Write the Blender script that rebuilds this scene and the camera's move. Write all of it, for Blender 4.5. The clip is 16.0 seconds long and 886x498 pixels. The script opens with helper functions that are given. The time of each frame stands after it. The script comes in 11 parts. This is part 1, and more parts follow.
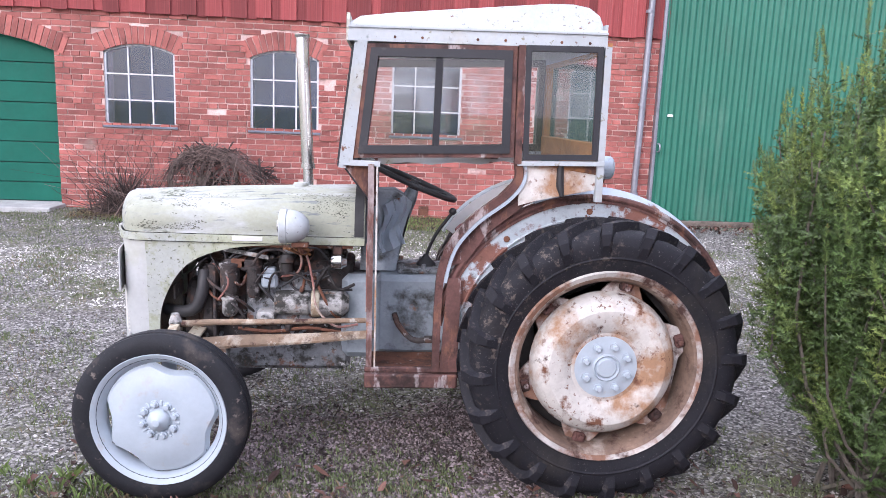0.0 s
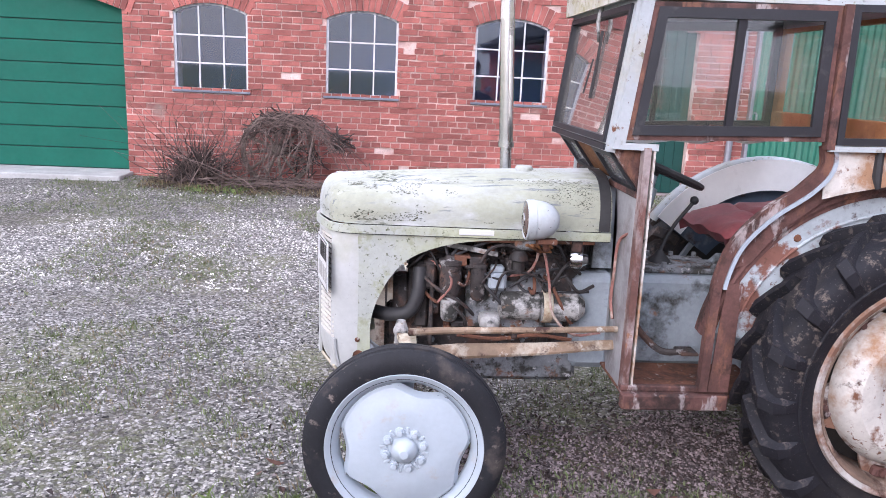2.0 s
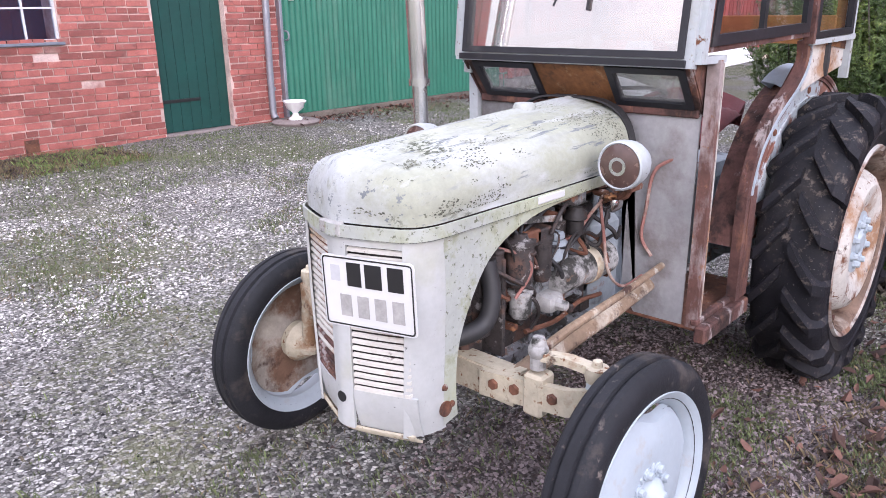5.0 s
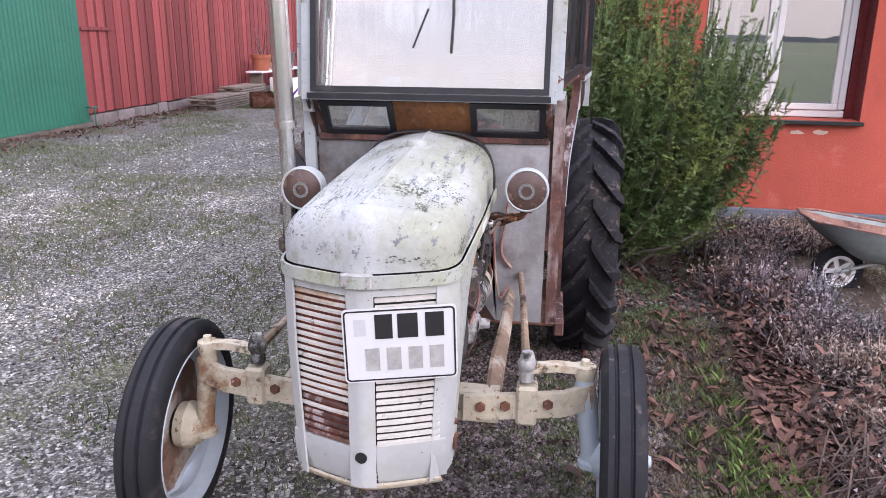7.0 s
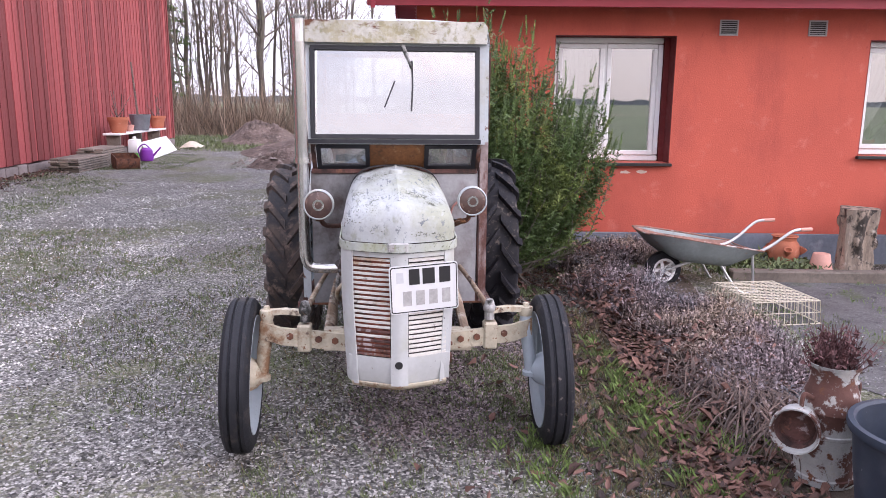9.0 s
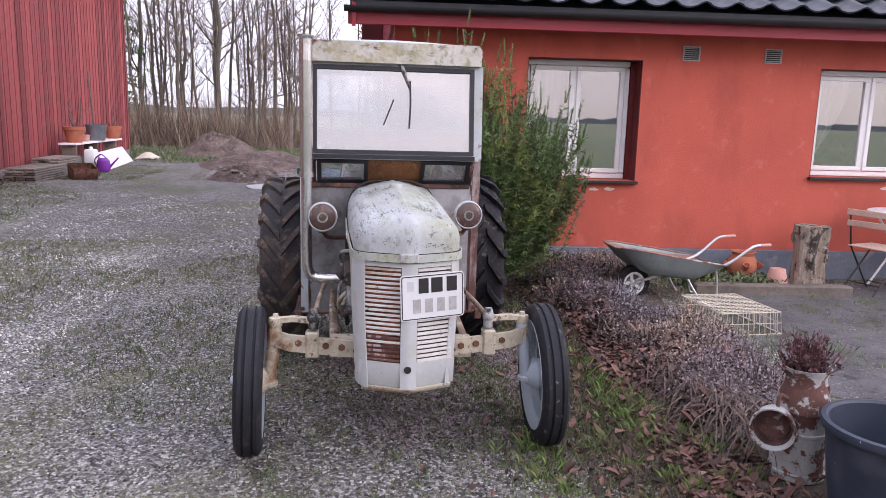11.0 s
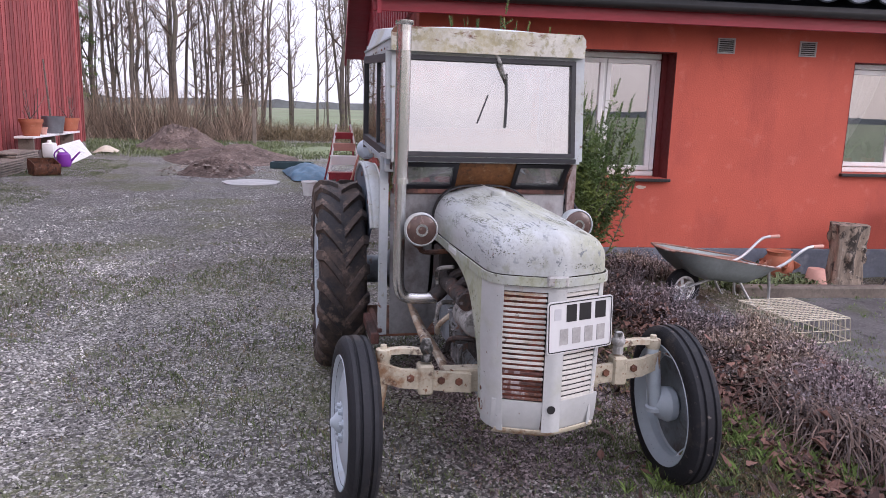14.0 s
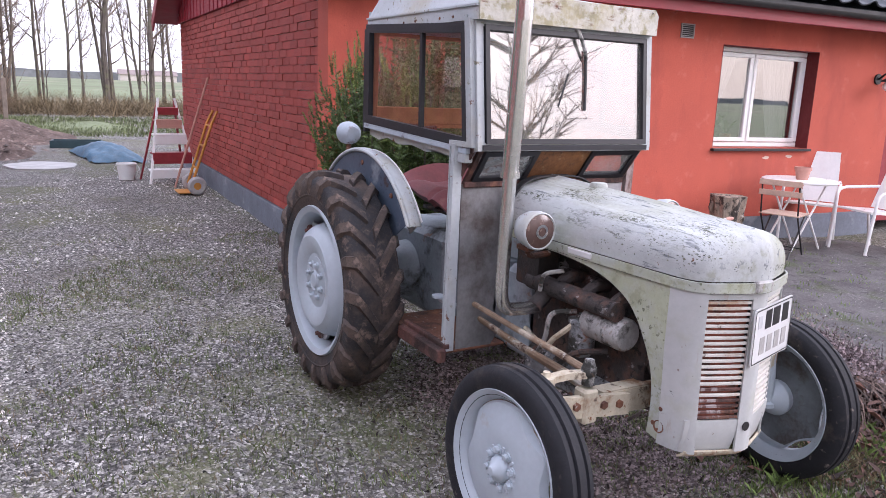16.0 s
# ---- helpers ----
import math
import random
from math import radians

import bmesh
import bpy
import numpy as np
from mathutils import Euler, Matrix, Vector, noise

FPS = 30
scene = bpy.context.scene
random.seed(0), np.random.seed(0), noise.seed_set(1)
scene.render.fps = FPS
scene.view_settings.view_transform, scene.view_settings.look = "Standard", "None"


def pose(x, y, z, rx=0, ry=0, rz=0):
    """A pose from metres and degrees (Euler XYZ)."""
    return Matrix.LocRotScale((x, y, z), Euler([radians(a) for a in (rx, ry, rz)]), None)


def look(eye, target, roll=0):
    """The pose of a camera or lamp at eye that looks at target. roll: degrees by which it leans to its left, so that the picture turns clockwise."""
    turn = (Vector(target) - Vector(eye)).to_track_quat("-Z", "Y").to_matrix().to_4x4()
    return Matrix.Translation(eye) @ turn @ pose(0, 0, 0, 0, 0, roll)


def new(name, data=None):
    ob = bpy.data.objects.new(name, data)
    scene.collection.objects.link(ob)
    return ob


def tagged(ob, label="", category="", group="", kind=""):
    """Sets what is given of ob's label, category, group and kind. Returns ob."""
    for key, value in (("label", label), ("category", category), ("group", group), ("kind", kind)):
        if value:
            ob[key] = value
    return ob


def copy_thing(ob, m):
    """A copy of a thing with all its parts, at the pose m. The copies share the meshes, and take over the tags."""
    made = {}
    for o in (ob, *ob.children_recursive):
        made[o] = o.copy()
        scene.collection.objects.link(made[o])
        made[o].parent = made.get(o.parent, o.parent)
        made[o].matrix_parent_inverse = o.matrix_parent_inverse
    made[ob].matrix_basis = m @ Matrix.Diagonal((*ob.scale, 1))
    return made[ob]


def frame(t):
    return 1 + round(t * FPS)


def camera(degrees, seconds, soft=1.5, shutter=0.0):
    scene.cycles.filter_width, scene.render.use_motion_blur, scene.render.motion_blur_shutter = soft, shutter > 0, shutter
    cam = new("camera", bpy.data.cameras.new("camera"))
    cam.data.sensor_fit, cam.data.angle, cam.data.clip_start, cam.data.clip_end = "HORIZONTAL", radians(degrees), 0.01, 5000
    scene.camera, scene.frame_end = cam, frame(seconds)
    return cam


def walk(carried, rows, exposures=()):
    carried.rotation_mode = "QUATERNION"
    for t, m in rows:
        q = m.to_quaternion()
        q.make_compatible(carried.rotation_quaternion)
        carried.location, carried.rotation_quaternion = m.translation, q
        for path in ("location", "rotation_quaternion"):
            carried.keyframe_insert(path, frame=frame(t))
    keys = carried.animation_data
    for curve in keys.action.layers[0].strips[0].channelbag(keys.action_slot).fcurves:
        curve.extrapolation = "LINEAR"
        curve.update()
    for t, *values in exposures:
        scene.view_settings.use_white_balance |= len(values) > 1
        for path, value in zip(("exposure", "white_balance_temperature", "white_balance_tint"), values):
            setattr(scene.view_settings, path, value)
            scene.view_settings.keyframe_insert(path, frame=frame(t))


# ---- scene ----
cam = camera(61.5, 16.0, soft=0.8)
PATH = [
    (0, (-0.933, -3.45, 1.518), (-0.764, -1.489, 1.16), 2.3),
    (0.5, (-1.11, -3.349, 1.52), (-0.939, -1.39, 1.157), 2.1),
    (1, (-1.271, -3.174, 1.493), (-1.111, -1.216, 1.12), 2.2),
    (1.5, (-1.481, -3.003, 1.51), (-1.341, -1.046, 1.124), 2.6),
    (2, (-1.808, -2.907, 1.512), (-1.672, -0.964, 1.059), 2.7),
    (2.5, (-2.108, -2.77, 1.486), (-1.951, -0.845, 0.969), 2.9),
    (3, (-2.431, -2.585, 1.479), (-2.112, -0.698, 0.897), 3.7),
    (3.5, (-2.746, -2.414, 1.493), (-2.067, -0.635, 0.88), 1.0),
    (3.7, (-2.846, -2.324, 1.475), (-2.050, -0.596, 0.858), 2.0),
    (5.8, (-3.385, -0.873, 1.465), (-1.749, 0.068, 0.800), -2.3),
    (6, (-3.427, -0.785, 1.482), (-1.748, 0.068, 0.811), -1.5),
    (6.5, (-3.488, -0.515, 1.509), (-1.646, -0.013, 0.914), -0.6),
    (7, (-3.71, -0.424, 1.508), (-1.805, -0.16, 0.96), 0.5),
    (7.5, (-4.027, -0.326, 1.534), (-2.091, -0.219, 1.045), 1.1),
    (8, (-4.367, -0.183, 1.535), (-2.419, -0.142, 1.083), 0.9),
    (8.5, (-4.66, -0.111, 1.508), (-2.701, -0.104, 1.107), 0.7),
    (9, (-4.869, 0.054, 1.503), (-2.913, -0.101, 1.114), 0.5),
    (9.5, (-4.997, 0.226, 1.521), (-3.051, -0.032, 1.136), -0.0),
    (10, (-5.02, 0.279, 1.519), (-3.073, 0.006, 1.148), 0.7),
    (12.5, (-4.978, 0.316, 1.501), (-3.031, 0.023, 1.153), 2.3),
    (13, (-4.813, 0.441, 1.474), (-2.868, 0.141, 1.118), 2.5),
    (13.5, (-4.59, 0.621, 1.509), (-2.648, 0.307, 1.148), 2.2),
    (14, (-4.46, 0.922, 1.527), (-2.538, 0.509, 1.16), 1.7),
    (14.5, (-4.265, 1.209, 1.499), (-2.358, 0.735, 1.124), 1.6),
    (15, (-3.997, 1.504, 1.499), (-2.111, 0.992, 1.077), 1.3),
    (15.5, (-3.787, 1.816, 1.519), (-1.996, 1.044, 1.074), 1.5),
    (16, (-3.534, 2.012, 1.516), (-1.846, 1.023, 1.099), 2.3),
]
walk(cam, [(t, look(eye, target, roll)) for t, eye, target, roll in PATH], exposures=[(0, 1.1, 5700, 21), (3.5, 1.05, 5750, 22), (6, 1.0, 5800, 23), (6.5, 0.9, 5800, 23), (7.5, 0.9, 5850, 24), (8.5, 0.84, 5850, 25), (9, 0.93, 5850, 25), (9.5, 0.92, 5850, 25), (10, 0.62, 5850, 25), (12.5, 0.66, 5850, 25), (13, 0.86, 5850, 25), (13.5, 0.62, 5850, 25), (14.5, 0.52, 5850, 25), (15, 0.53, 5850, 25), (15.5, 0.86, 5850, 24), (16, 0.92, 5850, 24)])

# ---- daylight: bright thin overcast, late afternoon ----
SUN_AZ, SUN_EL = 215.0, 24.0
world = bpy.data.worlds.new("overcast_sky")
scene.world = world
world.use_nodes = True
wn, wl = world.node_tree.nodes, world.node_tree.links
wn.clear()
w_out, w_bg = wn.new("ShaderNodeOutputWorld"), wn.new("ShaderNodeBackground")
w_sky = wn.new("ShaderNodeTexSky")
w_sky.sky_type, w_sky.sun_disc = "NISHITA", False
w_sky.sun_elevation, w_sky.sun_rotation = radians(SUN_EL), radians(SUN_AZ)
w_sky.air_density, w_sky.dust_density = 1.0, 2.0
w_tc, w_map = wn.new("ShaderNodeTexCoord"), wn.new("ShaderNodeMapping")
w_map.inputs["Scale"].default_value = (1.0, 1.0, 3.2)
w_noise, w_ramp, w_mix = wn.new("ShaderNodeTexNoise"), wn.new("ShaderNodeMapRange"), wn.new("ShaderNodeMix")
w_noise.inputs["Scale"].default_value, w_noise.inputs["Detail"].default_value = 2.2, 6.0
w_ramp.inputs["From Min"].default_value, w_ramp.inputs["From Max"].default_value = 0.36, 0.60
w_ramp.inputs["To Min"].default_value, w_ramp.inputs["To Max"].default_value = 0.34, 0.97
w_mix.data_type = "RGBA"
w_mix.inputs["B"].default_value = (8.6, 8.5, 8.5, 1)
wl.new(w_tc.outputs["Generated"], w_map.inputs["Vector"])
wl.new(w_map.outputs["Vector"], w_noise.inputs["Vector"])
wl.new(w_noise.outputs["Fac"], w_ramp.inputs["Value"])
wl.new(w_sky.outputs["Color"], w_mix.inputs["A"])
w_sep, w_up, w_grad = wn.new("ShaderNodeSeparateXYZ"), wn.new("ShaderNodeMapRange"), wn.new("ShaderNodeMix")
w_up.inputs["From Min"].default_value, w_up.inputs["From Max"].default_value = 0.0, 1.0
w_up.inputs["To Min"].default_value, w_up.inputs["To Max"].default_value = 0.74, 1.8
w_grad.data_type, w_grad.blend_type = "RGBA", "MULTIPLY"
w_grad.inputs["Factor"].default_value = 1.0
wl.new(w_tc.outputs["Generated"], w_sep.inputs["Vector"])
wl.new(w_sep.outputs["Z"], w_up.inputs["Value"])
w_haze, w_cover = wn.new("ShaderNodeMapRange"), wn.new("ShaderNodeMath")
w_haze.inputs["From Min"].default_value, w_haze.inputs["From Max"].default_value = 0.10, 0.50
w_haze.inputs["To Min"].default_value, w_haze.inputs["To Max"].default_value = 0.92, 0.0
w_cover.operation = "MAXIMUM"
wl.new(w_sep.outputs["Z"], w_haze.inputs["Value"])
wl.new(w_haze.outputs["Result"], w_cover.inputs[0])
wl.new(w_ramp.outputs["Result"], w_cover.inputs[1])
wl.new(w_cover.outputs[0], w_mix.inputs["Factor"])
wl.new(w_mix.outputs["Result"], w_grad.inputs["A"])
wl.new(w_up.outputs["Result"], w_grad.inputs["B"])
w_low, w_west, w_mul, w_warm = wn.new("ShaderNodeMapRange"), wn.new("ShaderNodeMapRange"), wn.new("ShaderNodeMath"), wn.new("ShaderNodeMix")
w_low.inputs["From Min"].default_value, w_low.inputs["From Max"].default_value = 0.95, 0.0
w_west.inputs["From Min"].default_value, w_west.inputs["From Max"].default_value = 0.1, -0.8
w_mul.operation = "MULTIPLY"
w_warm.data_type, w_warm.blend_type = "RGBA", "MULTIPLY"
w_warm.inputs["B"].default_value = (1.0, 0.895, 0.785, 1)
wl.new(w_sep.outputs["Z"], w_low.inputs["Value"])
wl.new(w_sep.outputs["X"], w_west.inputs["Value"])
wl.new(w_low.outputs["Result"], w_mul.inputs[0])
wl.new(w_west.outputs["Result"], w_mul.inputs[1])
wl.new(w_mul.outputs[0], w_warm.inputs["Factor"])
wl.new(w_grad.outputs["Result"], w_warm.inputs["A"])
wl.new(w_warm.outputs["Result"], w_bg.inputs["Color"])
w_bg.inputs["Strength"].default_value = 0.125
wl.new(w_bg.outputs["Background"], w_out.inputs["Surface"])

sun = new("sun", bpy.data.lights.new("sun", "SUN"))
sun.data.energy, sun.data.angle, sun.data.color = 0.9, radians(25), (1.0, 0.93, 0.86)
_az = radians(SUN_AZ)
_dir = Vector((math.sin(_az) * math.cos(radians(SUN_EL)), math.cos(_az) * math.cos(radians(SUN_EL)), math.sin(radians(SUN_EL))))
sun.matrix_world = look(_dir * 50, (0, 0, 0))

rng = random.Random(7)


# ---- building helpers ----
def finish(bm, smooth=False, angle=35):
    bmesh.ops.recalc_face_normals(bm, faces=bm.faces)
    if smooth:
        lim = radians(angle)
        for f in bm.faces:
            f.smooth = True
        for e in bm.edges:
            e.smooth = len(e.link_faces) == 2 and e.calc_face_angle(0.0) < lim


def part(name, bm, material, parent=None, label="", smooth=True, angle=35):
    """One bmesh as one mesh object, under a thing or a part."""
    finish(bm, smooth, angle)
    me = bpy.data.meshes.new(name)
    bm.to_mesh(me)
    bm.free()
    me.materials.append(material)
    ob = new(name, me)
    if parent is not None:
        ob.parent = parent
    if label:
        ob["label"] = label
    return ob


def thing(name, label, category, m=None, group="", kind=""):
    ob = tagged(new(name), label, category, group, kind)
    ob.empty_display_size = 0.1
    if m is not None:
        ob.matrix_world = m
    return ob


def whole(name, bm, material, label, category, m=None, group="", kind="", smooth=True):
    ob = part(name, bm, material, None, "", smooth)
    tagged(ob, label, category, group, kind)
    if m is not None:
        ob.matrix_world = m
    return ob


def box(bm, x0, x1, y0, y1, z0, z1, bevel=0.0, m=None, seg=1):
    vs = [bm.verts.new((x, y, z)) for z in (z0, z1) for y in (y0, y1) for x in (x0, x1)]
    fs = [bm.faces.new([vs[i] for i in q]) for q in ((0, 2, 3, 1), (4, 5, 7, 6), (0, 1, 5, 4), (1, 3, 7, 5), (3, 2, 6, 7), (2, 0, 4, 6))]
    if bevel > 0:
        es = list({e for f in fs for e in f.edges})
        r = bmesh.ops.bevel(bm, geom=es, offset=bevel, segments=seg, affect="EDGES", profile=0.5)
        vs = list({v for f in r["faces"] for v in f.verts} | {v for v in vs if v.is_valid})
    if m is not None:
        for v in vs:
            v.co = m @ v.co
    return bm


def rod(bm, pts, r, seg=10, cap=True, flat=1.0):
    """A round bar along points; r may be one radius or a list."""
    pts = [Vector(p) for p in pts]
    n = len(pts)
    rs = r if isinstance(r, (list, tuple)) else [r] * n
    tang = []
    for i in range(n):
        a, b = pts[max(0, i - 1)], pts[min(n - 1, i + 1)]
        d = (b - a)
        tang.append(d.normalized() if d.length > 1e-9 else Vector((0, 0, 1)))
    side = tang[0].orthogonal().normalized()
    rings = []
    for i in range(n):
        if i:
            q = tang[i - 1].rotation_difference(tang[i])
            side = (q @ side)
            side = (side - tang[i] * side.dot(tang[i])).normalized()
        up = tang[i].cross(side)
        rings.append([bm.verts.new(pts[i] + side * (rs[i] * math.cos(2 * math.pi * k / seg)) + up * (flat * rs[i] * math.sin(2 * math.pi * k / seg))) for k in range(seg)])
    for a, b in zip(rings, rings[1:]):
        for k in range(seg):
            bm.faces.new((a[k], a[(k + 1) % seg], b[(k + 1) % seg], b[k]))
    if cap and seg > 2:
        bm.faces.new(rings[0][::-1])
        bm.faces.new(rings[-1])
    return bm


def curve_pts(pts, n=6):
    """Catmull-Rom through the points."""
    p = [Vector(a) for a in pts]
    p = [2 * p[0] - p[1]] + p + [2 * p[-1] - p[-2]]
    out = []
    for i in range(1, len(p) - 2):
        for k in range(n):
            t = k / n
            a, b, c, d = p[i - 1], p[i], p[i + 1], p[i + 2]
            out.append(0.5 * (2 * b + (c - a) * t + (2 * a - 5 * b + 4 * c - d) * t * t + (3 * b - a - 3 * c + d) * t ** 3))
    out.append(p[-2])
    return out


AXY = Matrix.Rotation(radians(-90), 4, "X")   # lathe axis z -> +y
AXX = Matrix.Rotation(radians(90), 4, "Y")    # lathe axis z -> +x


def lathe(bm, profile, seg=24, m=None, close=False, a0=0.0, a1=360.0):
    """Turns (radius, height) pairs about z."""
    m = m or Matrix.Identity(4)
    full = abs(a1 - a0) >= 359.9
    cnt = seg if full else seg + 1
    rings = []
    for r, h in profile:
        if r < 1e-6 and full:
            rings.append([bm.verts.new(m @ Vector((0, 0, h)))])
        else:
            rings.append([bm.verts.new(m @ Vector((r * math.cos(radians(a0 + (a1 - a0) * k / seg)), r * math.sin(radians(a0 + (a1 - a0) * k / seg)), h))) for k in range(cnt)])
    pairs = list(zip(rings, rings[1:])) + ([(rings[-1], rings[0])] if close else [])
    for a, b in pairs:
        for k in range(seg if full else seg):
            j = (k + 1) % cnt
            if len(a) == 1 and len(b) == 1:
                continue
            if len(a) == 1:
                bm.faces.new((a[0], b[j], b[k]))
            elif len(b) == 1:
                bm.faces.new((a[k], a[j], b[0]))
            else:
                bm.faces.new((a[k], a[j], b[j], b[k]))
    return bm


def slab(bm, outline, depth, m=None, holes=()):
    """A flat plate from a 2D outline (x, y), extruded along z by depth."""
    m = m or Matrix.Identity(4)
    lo = [bm.verts.new(m @ Vector((x, y, 0))) for x, y in outline]
    hi = [bm.verts.new(m @ Vector((x, y, depth))) for x, y in outline]
    n = len(outline)
    fs = [bm.faces.new(lo[::-1]), bm.faces.new(hi)]
    for i in range(n):
        bm.faces.new((lo[i], lo[(i + 1) % n], hi[(i + 1) % n], hi[i]))
    bmesh.ops.triangulate(bm, faces=[f for f in fs if len(f.verts) > 4])
    return bm


def skin(bm, f, nu, nv, thick=0.0):
    """A sheet f(u, v) -> point, u and v in 0..1, thickened along its normals."""
    g = [[Vector(f(i / nu, j / nv)) for j in range(nv + 1)] for i in range(nu + 1)]
    top = [[bm.verts.new(p) for p in row] for row in g]
    for i in range(nu):
        for j in range(nv):
            bm.faces.new((top[i][j], top[i + 1][j], top[i + 1][j + 1], top[i][j + 1]))
    if thick:
        low = []
        for i in range(nu + 1):
            row = []
            for j in range(nv + 1):
                du = g[min(i + 1, nu)][j] - g[max(i - 1, 0)][j]
                dv = g[i][min(j + 1, nv)] - g[i][max(j - 1, 0)]
                nrm = du.cross(dv)
                nrm = nrm.normalized() if nrm.length > 1e-9 else Vector((0, 0, 1))
                row.append(bm.verts.new(g[i][j] - nrm * thick))
            low.append(row)
        for i in range(nu):
            for j in range(nv):
                bm.faces.new((low[i][j], low[i][j + 1], low[i + 1][j + 1], low[i + 1][j]))
        rim = [(i, 0) for i in range(nu + 1)] + [(nu, j) for j in range(1, nv + 1)] + [(i, nv) for i in range(nu - 1, -1, -1)] + [(0, j) for j in range(nv - 1, 0, -1)]
        for a, b in zip(rim, rim[1:] + rim[:1]):
            bm.faces.new((top[a[0]][a[1]], top[b[0]][b[1]], low[b[0]][b[1]], low[a[0]][a[1]]))
    return bm


def strip(bm, pts, width_vec, depth_vec):
    """A bar of rectangular section swept along pts, the section fixed in space."""
    w, d = Vector(width_vec) * 0.5, Vector(depth_vec) * 0.5
    rings = []
    for p in pts:
        p = Vector(p)
        rings.append([bm.verts.new(q) for q in (p - w - d, p + w - d, p + w + d, p - w + d)])
    for a, b in zip(rings, rings[1:]):
        for k in range(4):
            bm.faces.new((a[k], a[(k + 1) % 4], b[(k + 1) % 4], b[k]))
    bm.faces.new(rings[0][::-1])
    bm.faces.new(rings[-1])
    return bm


def ball(bm, c, r, u=10, v=6, squash=(1, 1, 1)):
    m = Matrix.Translation(c) @ Matrix.Diagonal((*squash, 1))
    prof = [(r * math.sin(math.pi * i / v), -r * math.cos(math.pi * i / v)) for i in range(v + 1)]
    prof[0], prof[-1] = (0, -r), (0, r)
    return lathe(bm, prof, u, m)


B = bmesh.new


# ---- materials ----
def surface(name, base, rough=0.6, metal=0.0, var=0.25, scale=2.0, fine=40.0, bump=0.15, stains=(), random_var=0.0, island=False, spec=0.5, stretch=(1, 1, 1), coat=0.0):
    """A worn surface: two scales of tone, fine relief, and stains of (colour, scale, low, high[, stretch[, roughness]])."""
    mt = bpy.data.materials.new(name)
    mt.use_nodes = True
    n, l = mt.node_tree.nodes, mt.node_tree.links
    bsdf = n["Principled BSDF"]
    tc = n.new("ShaderNodeTexCoord")

    def noise_at(sc, detail, st=(1, 1, 1), rough_=0.6, offset=0.0):
        mp = n.new("ShaderNodeMapping")
        mp.inputs["Scale"].default_value = st
        mp.inputs["Location"].default_value = (offset, offset * 1.7, offset * 0.6)
        l.new(tc.outputs["Object"], mp.inputs["Vector"])
        nz = n.new("ShaderNodeTexNoise")
        nz.inputs["Scale"].default_value, nz.inputs["Detail"].default_value, nz.inputs["Roughness"].default_value = sc, detail, rough_
        l.new(mp.outputs["Vector"], nz.inputs["Vector"])
        return nz.outputs["Fac"]

    def ranged(v, a, b, c, d):
        mr = n.new("ShaderNodeMapRange")
        mr.inputs["From Min"].default_value, mr.inputs["From Max"].default_value = a, b
        mr.inputs["To Min"].default_value, mr.inputs["To Max"].default_value = c, d
        l.new(v, mr.inputs["Value"])
        return mr.outputs["Result"]

    def times(a, b):
        k = n.new("ShaderNodeMath")
        k.operation = "MULTIPLY"
        l.new(a, k.inputs[0])
        if isinstance(b, float):
            k.inputs[1].default_value = b
        else:
            l.new(b, k.inputs[1])
        return k.outputs[0]

    tone = times(ranged(noise_at(scale, 5, stretch), 0.3, 0.7, 1 - var, 1 + var * 0.6), ranged(noise_at(fine, 4, stretch, 0.7, 3.1), 0.25, 0.75, 1 - var * 0.7, 1 + var * 0.5))
    if random_var or island:
        info = n.new("ShaderNodeNewGeometry" if island else "ShaderNodeObjectInfo")
        tone = times(tone, ranged(info.outputs["Random Per Island" if island else "Random"], 0, 1, 1 - random_var, 1 + random_var * 0.6))
    mul = n.new("ShaderNodeMix")
    mul.data_type, mul.blend_type = "RGBA", "MULTIPLY"
    mul.inputs["Factor"].default_value = 1.0
    mul.inputs["A"].default_value = (*base, 1)
    l.new(tone, mul.inputs["B"])
    colour = mul.outputs["Result"]
    rough_v = None
    for i, st in enumerate(stains):
        col, sc, lo, hi = st[:4]
        fac = ranged(noise_at(sc, 8, st[4] if len(st) > 4 else (1, 1, 1), 0.65, 5.3 + 2.7 * i), lo, hi, 0, 1)
        if len(st) > 6:   # only inside patches of a larger scale: (scale, low, high[, stretch])
            pt = st[6]
            fac = times(fac, ranged(noise_at(pt[0], 5, pt[3] if len(pt) > 3 else (1, 1, 1), 0.6, 11.9 + 3.1 * i), pt[1], pt[2], 0, 1))
        mx = n.new("ShaderNodeMix")
        mx.data_type = "RGBA"
        l.new(fac, mx.inputs["Factor"])
        l.new(colour, mx.inputs["A"])
        k = n.new("ShaderNodeMix")
        k.data_type, k.blend_type = "RGBA", "MULTIPLY"
        k.inputs["Factor"].default_value = 1.0
        k.inputs["A"].default_value = (*col, 1)
        l.new(tone, k.inputs["B"])
        l.new(k.outputs["Result"], mx.inputs["B"])
        colour = mx.outputs["Result"]
        rr = n.new("ShaderNodeMix")
        rr.data_type = "FLOAT"
        l.new(fac, rr.inputs[0])
        if rough_v is None:
            rr.inputs[2].default_value = rough
        else:
            l.new(rough_v, rr.inputs[2])
        rr.inputs[3].default_value = st[5] if len(st) > 5 else 0.85
        rough_v = rr.outputs[0]
    l.new(colour, bsdf.inputs["Base Color"])
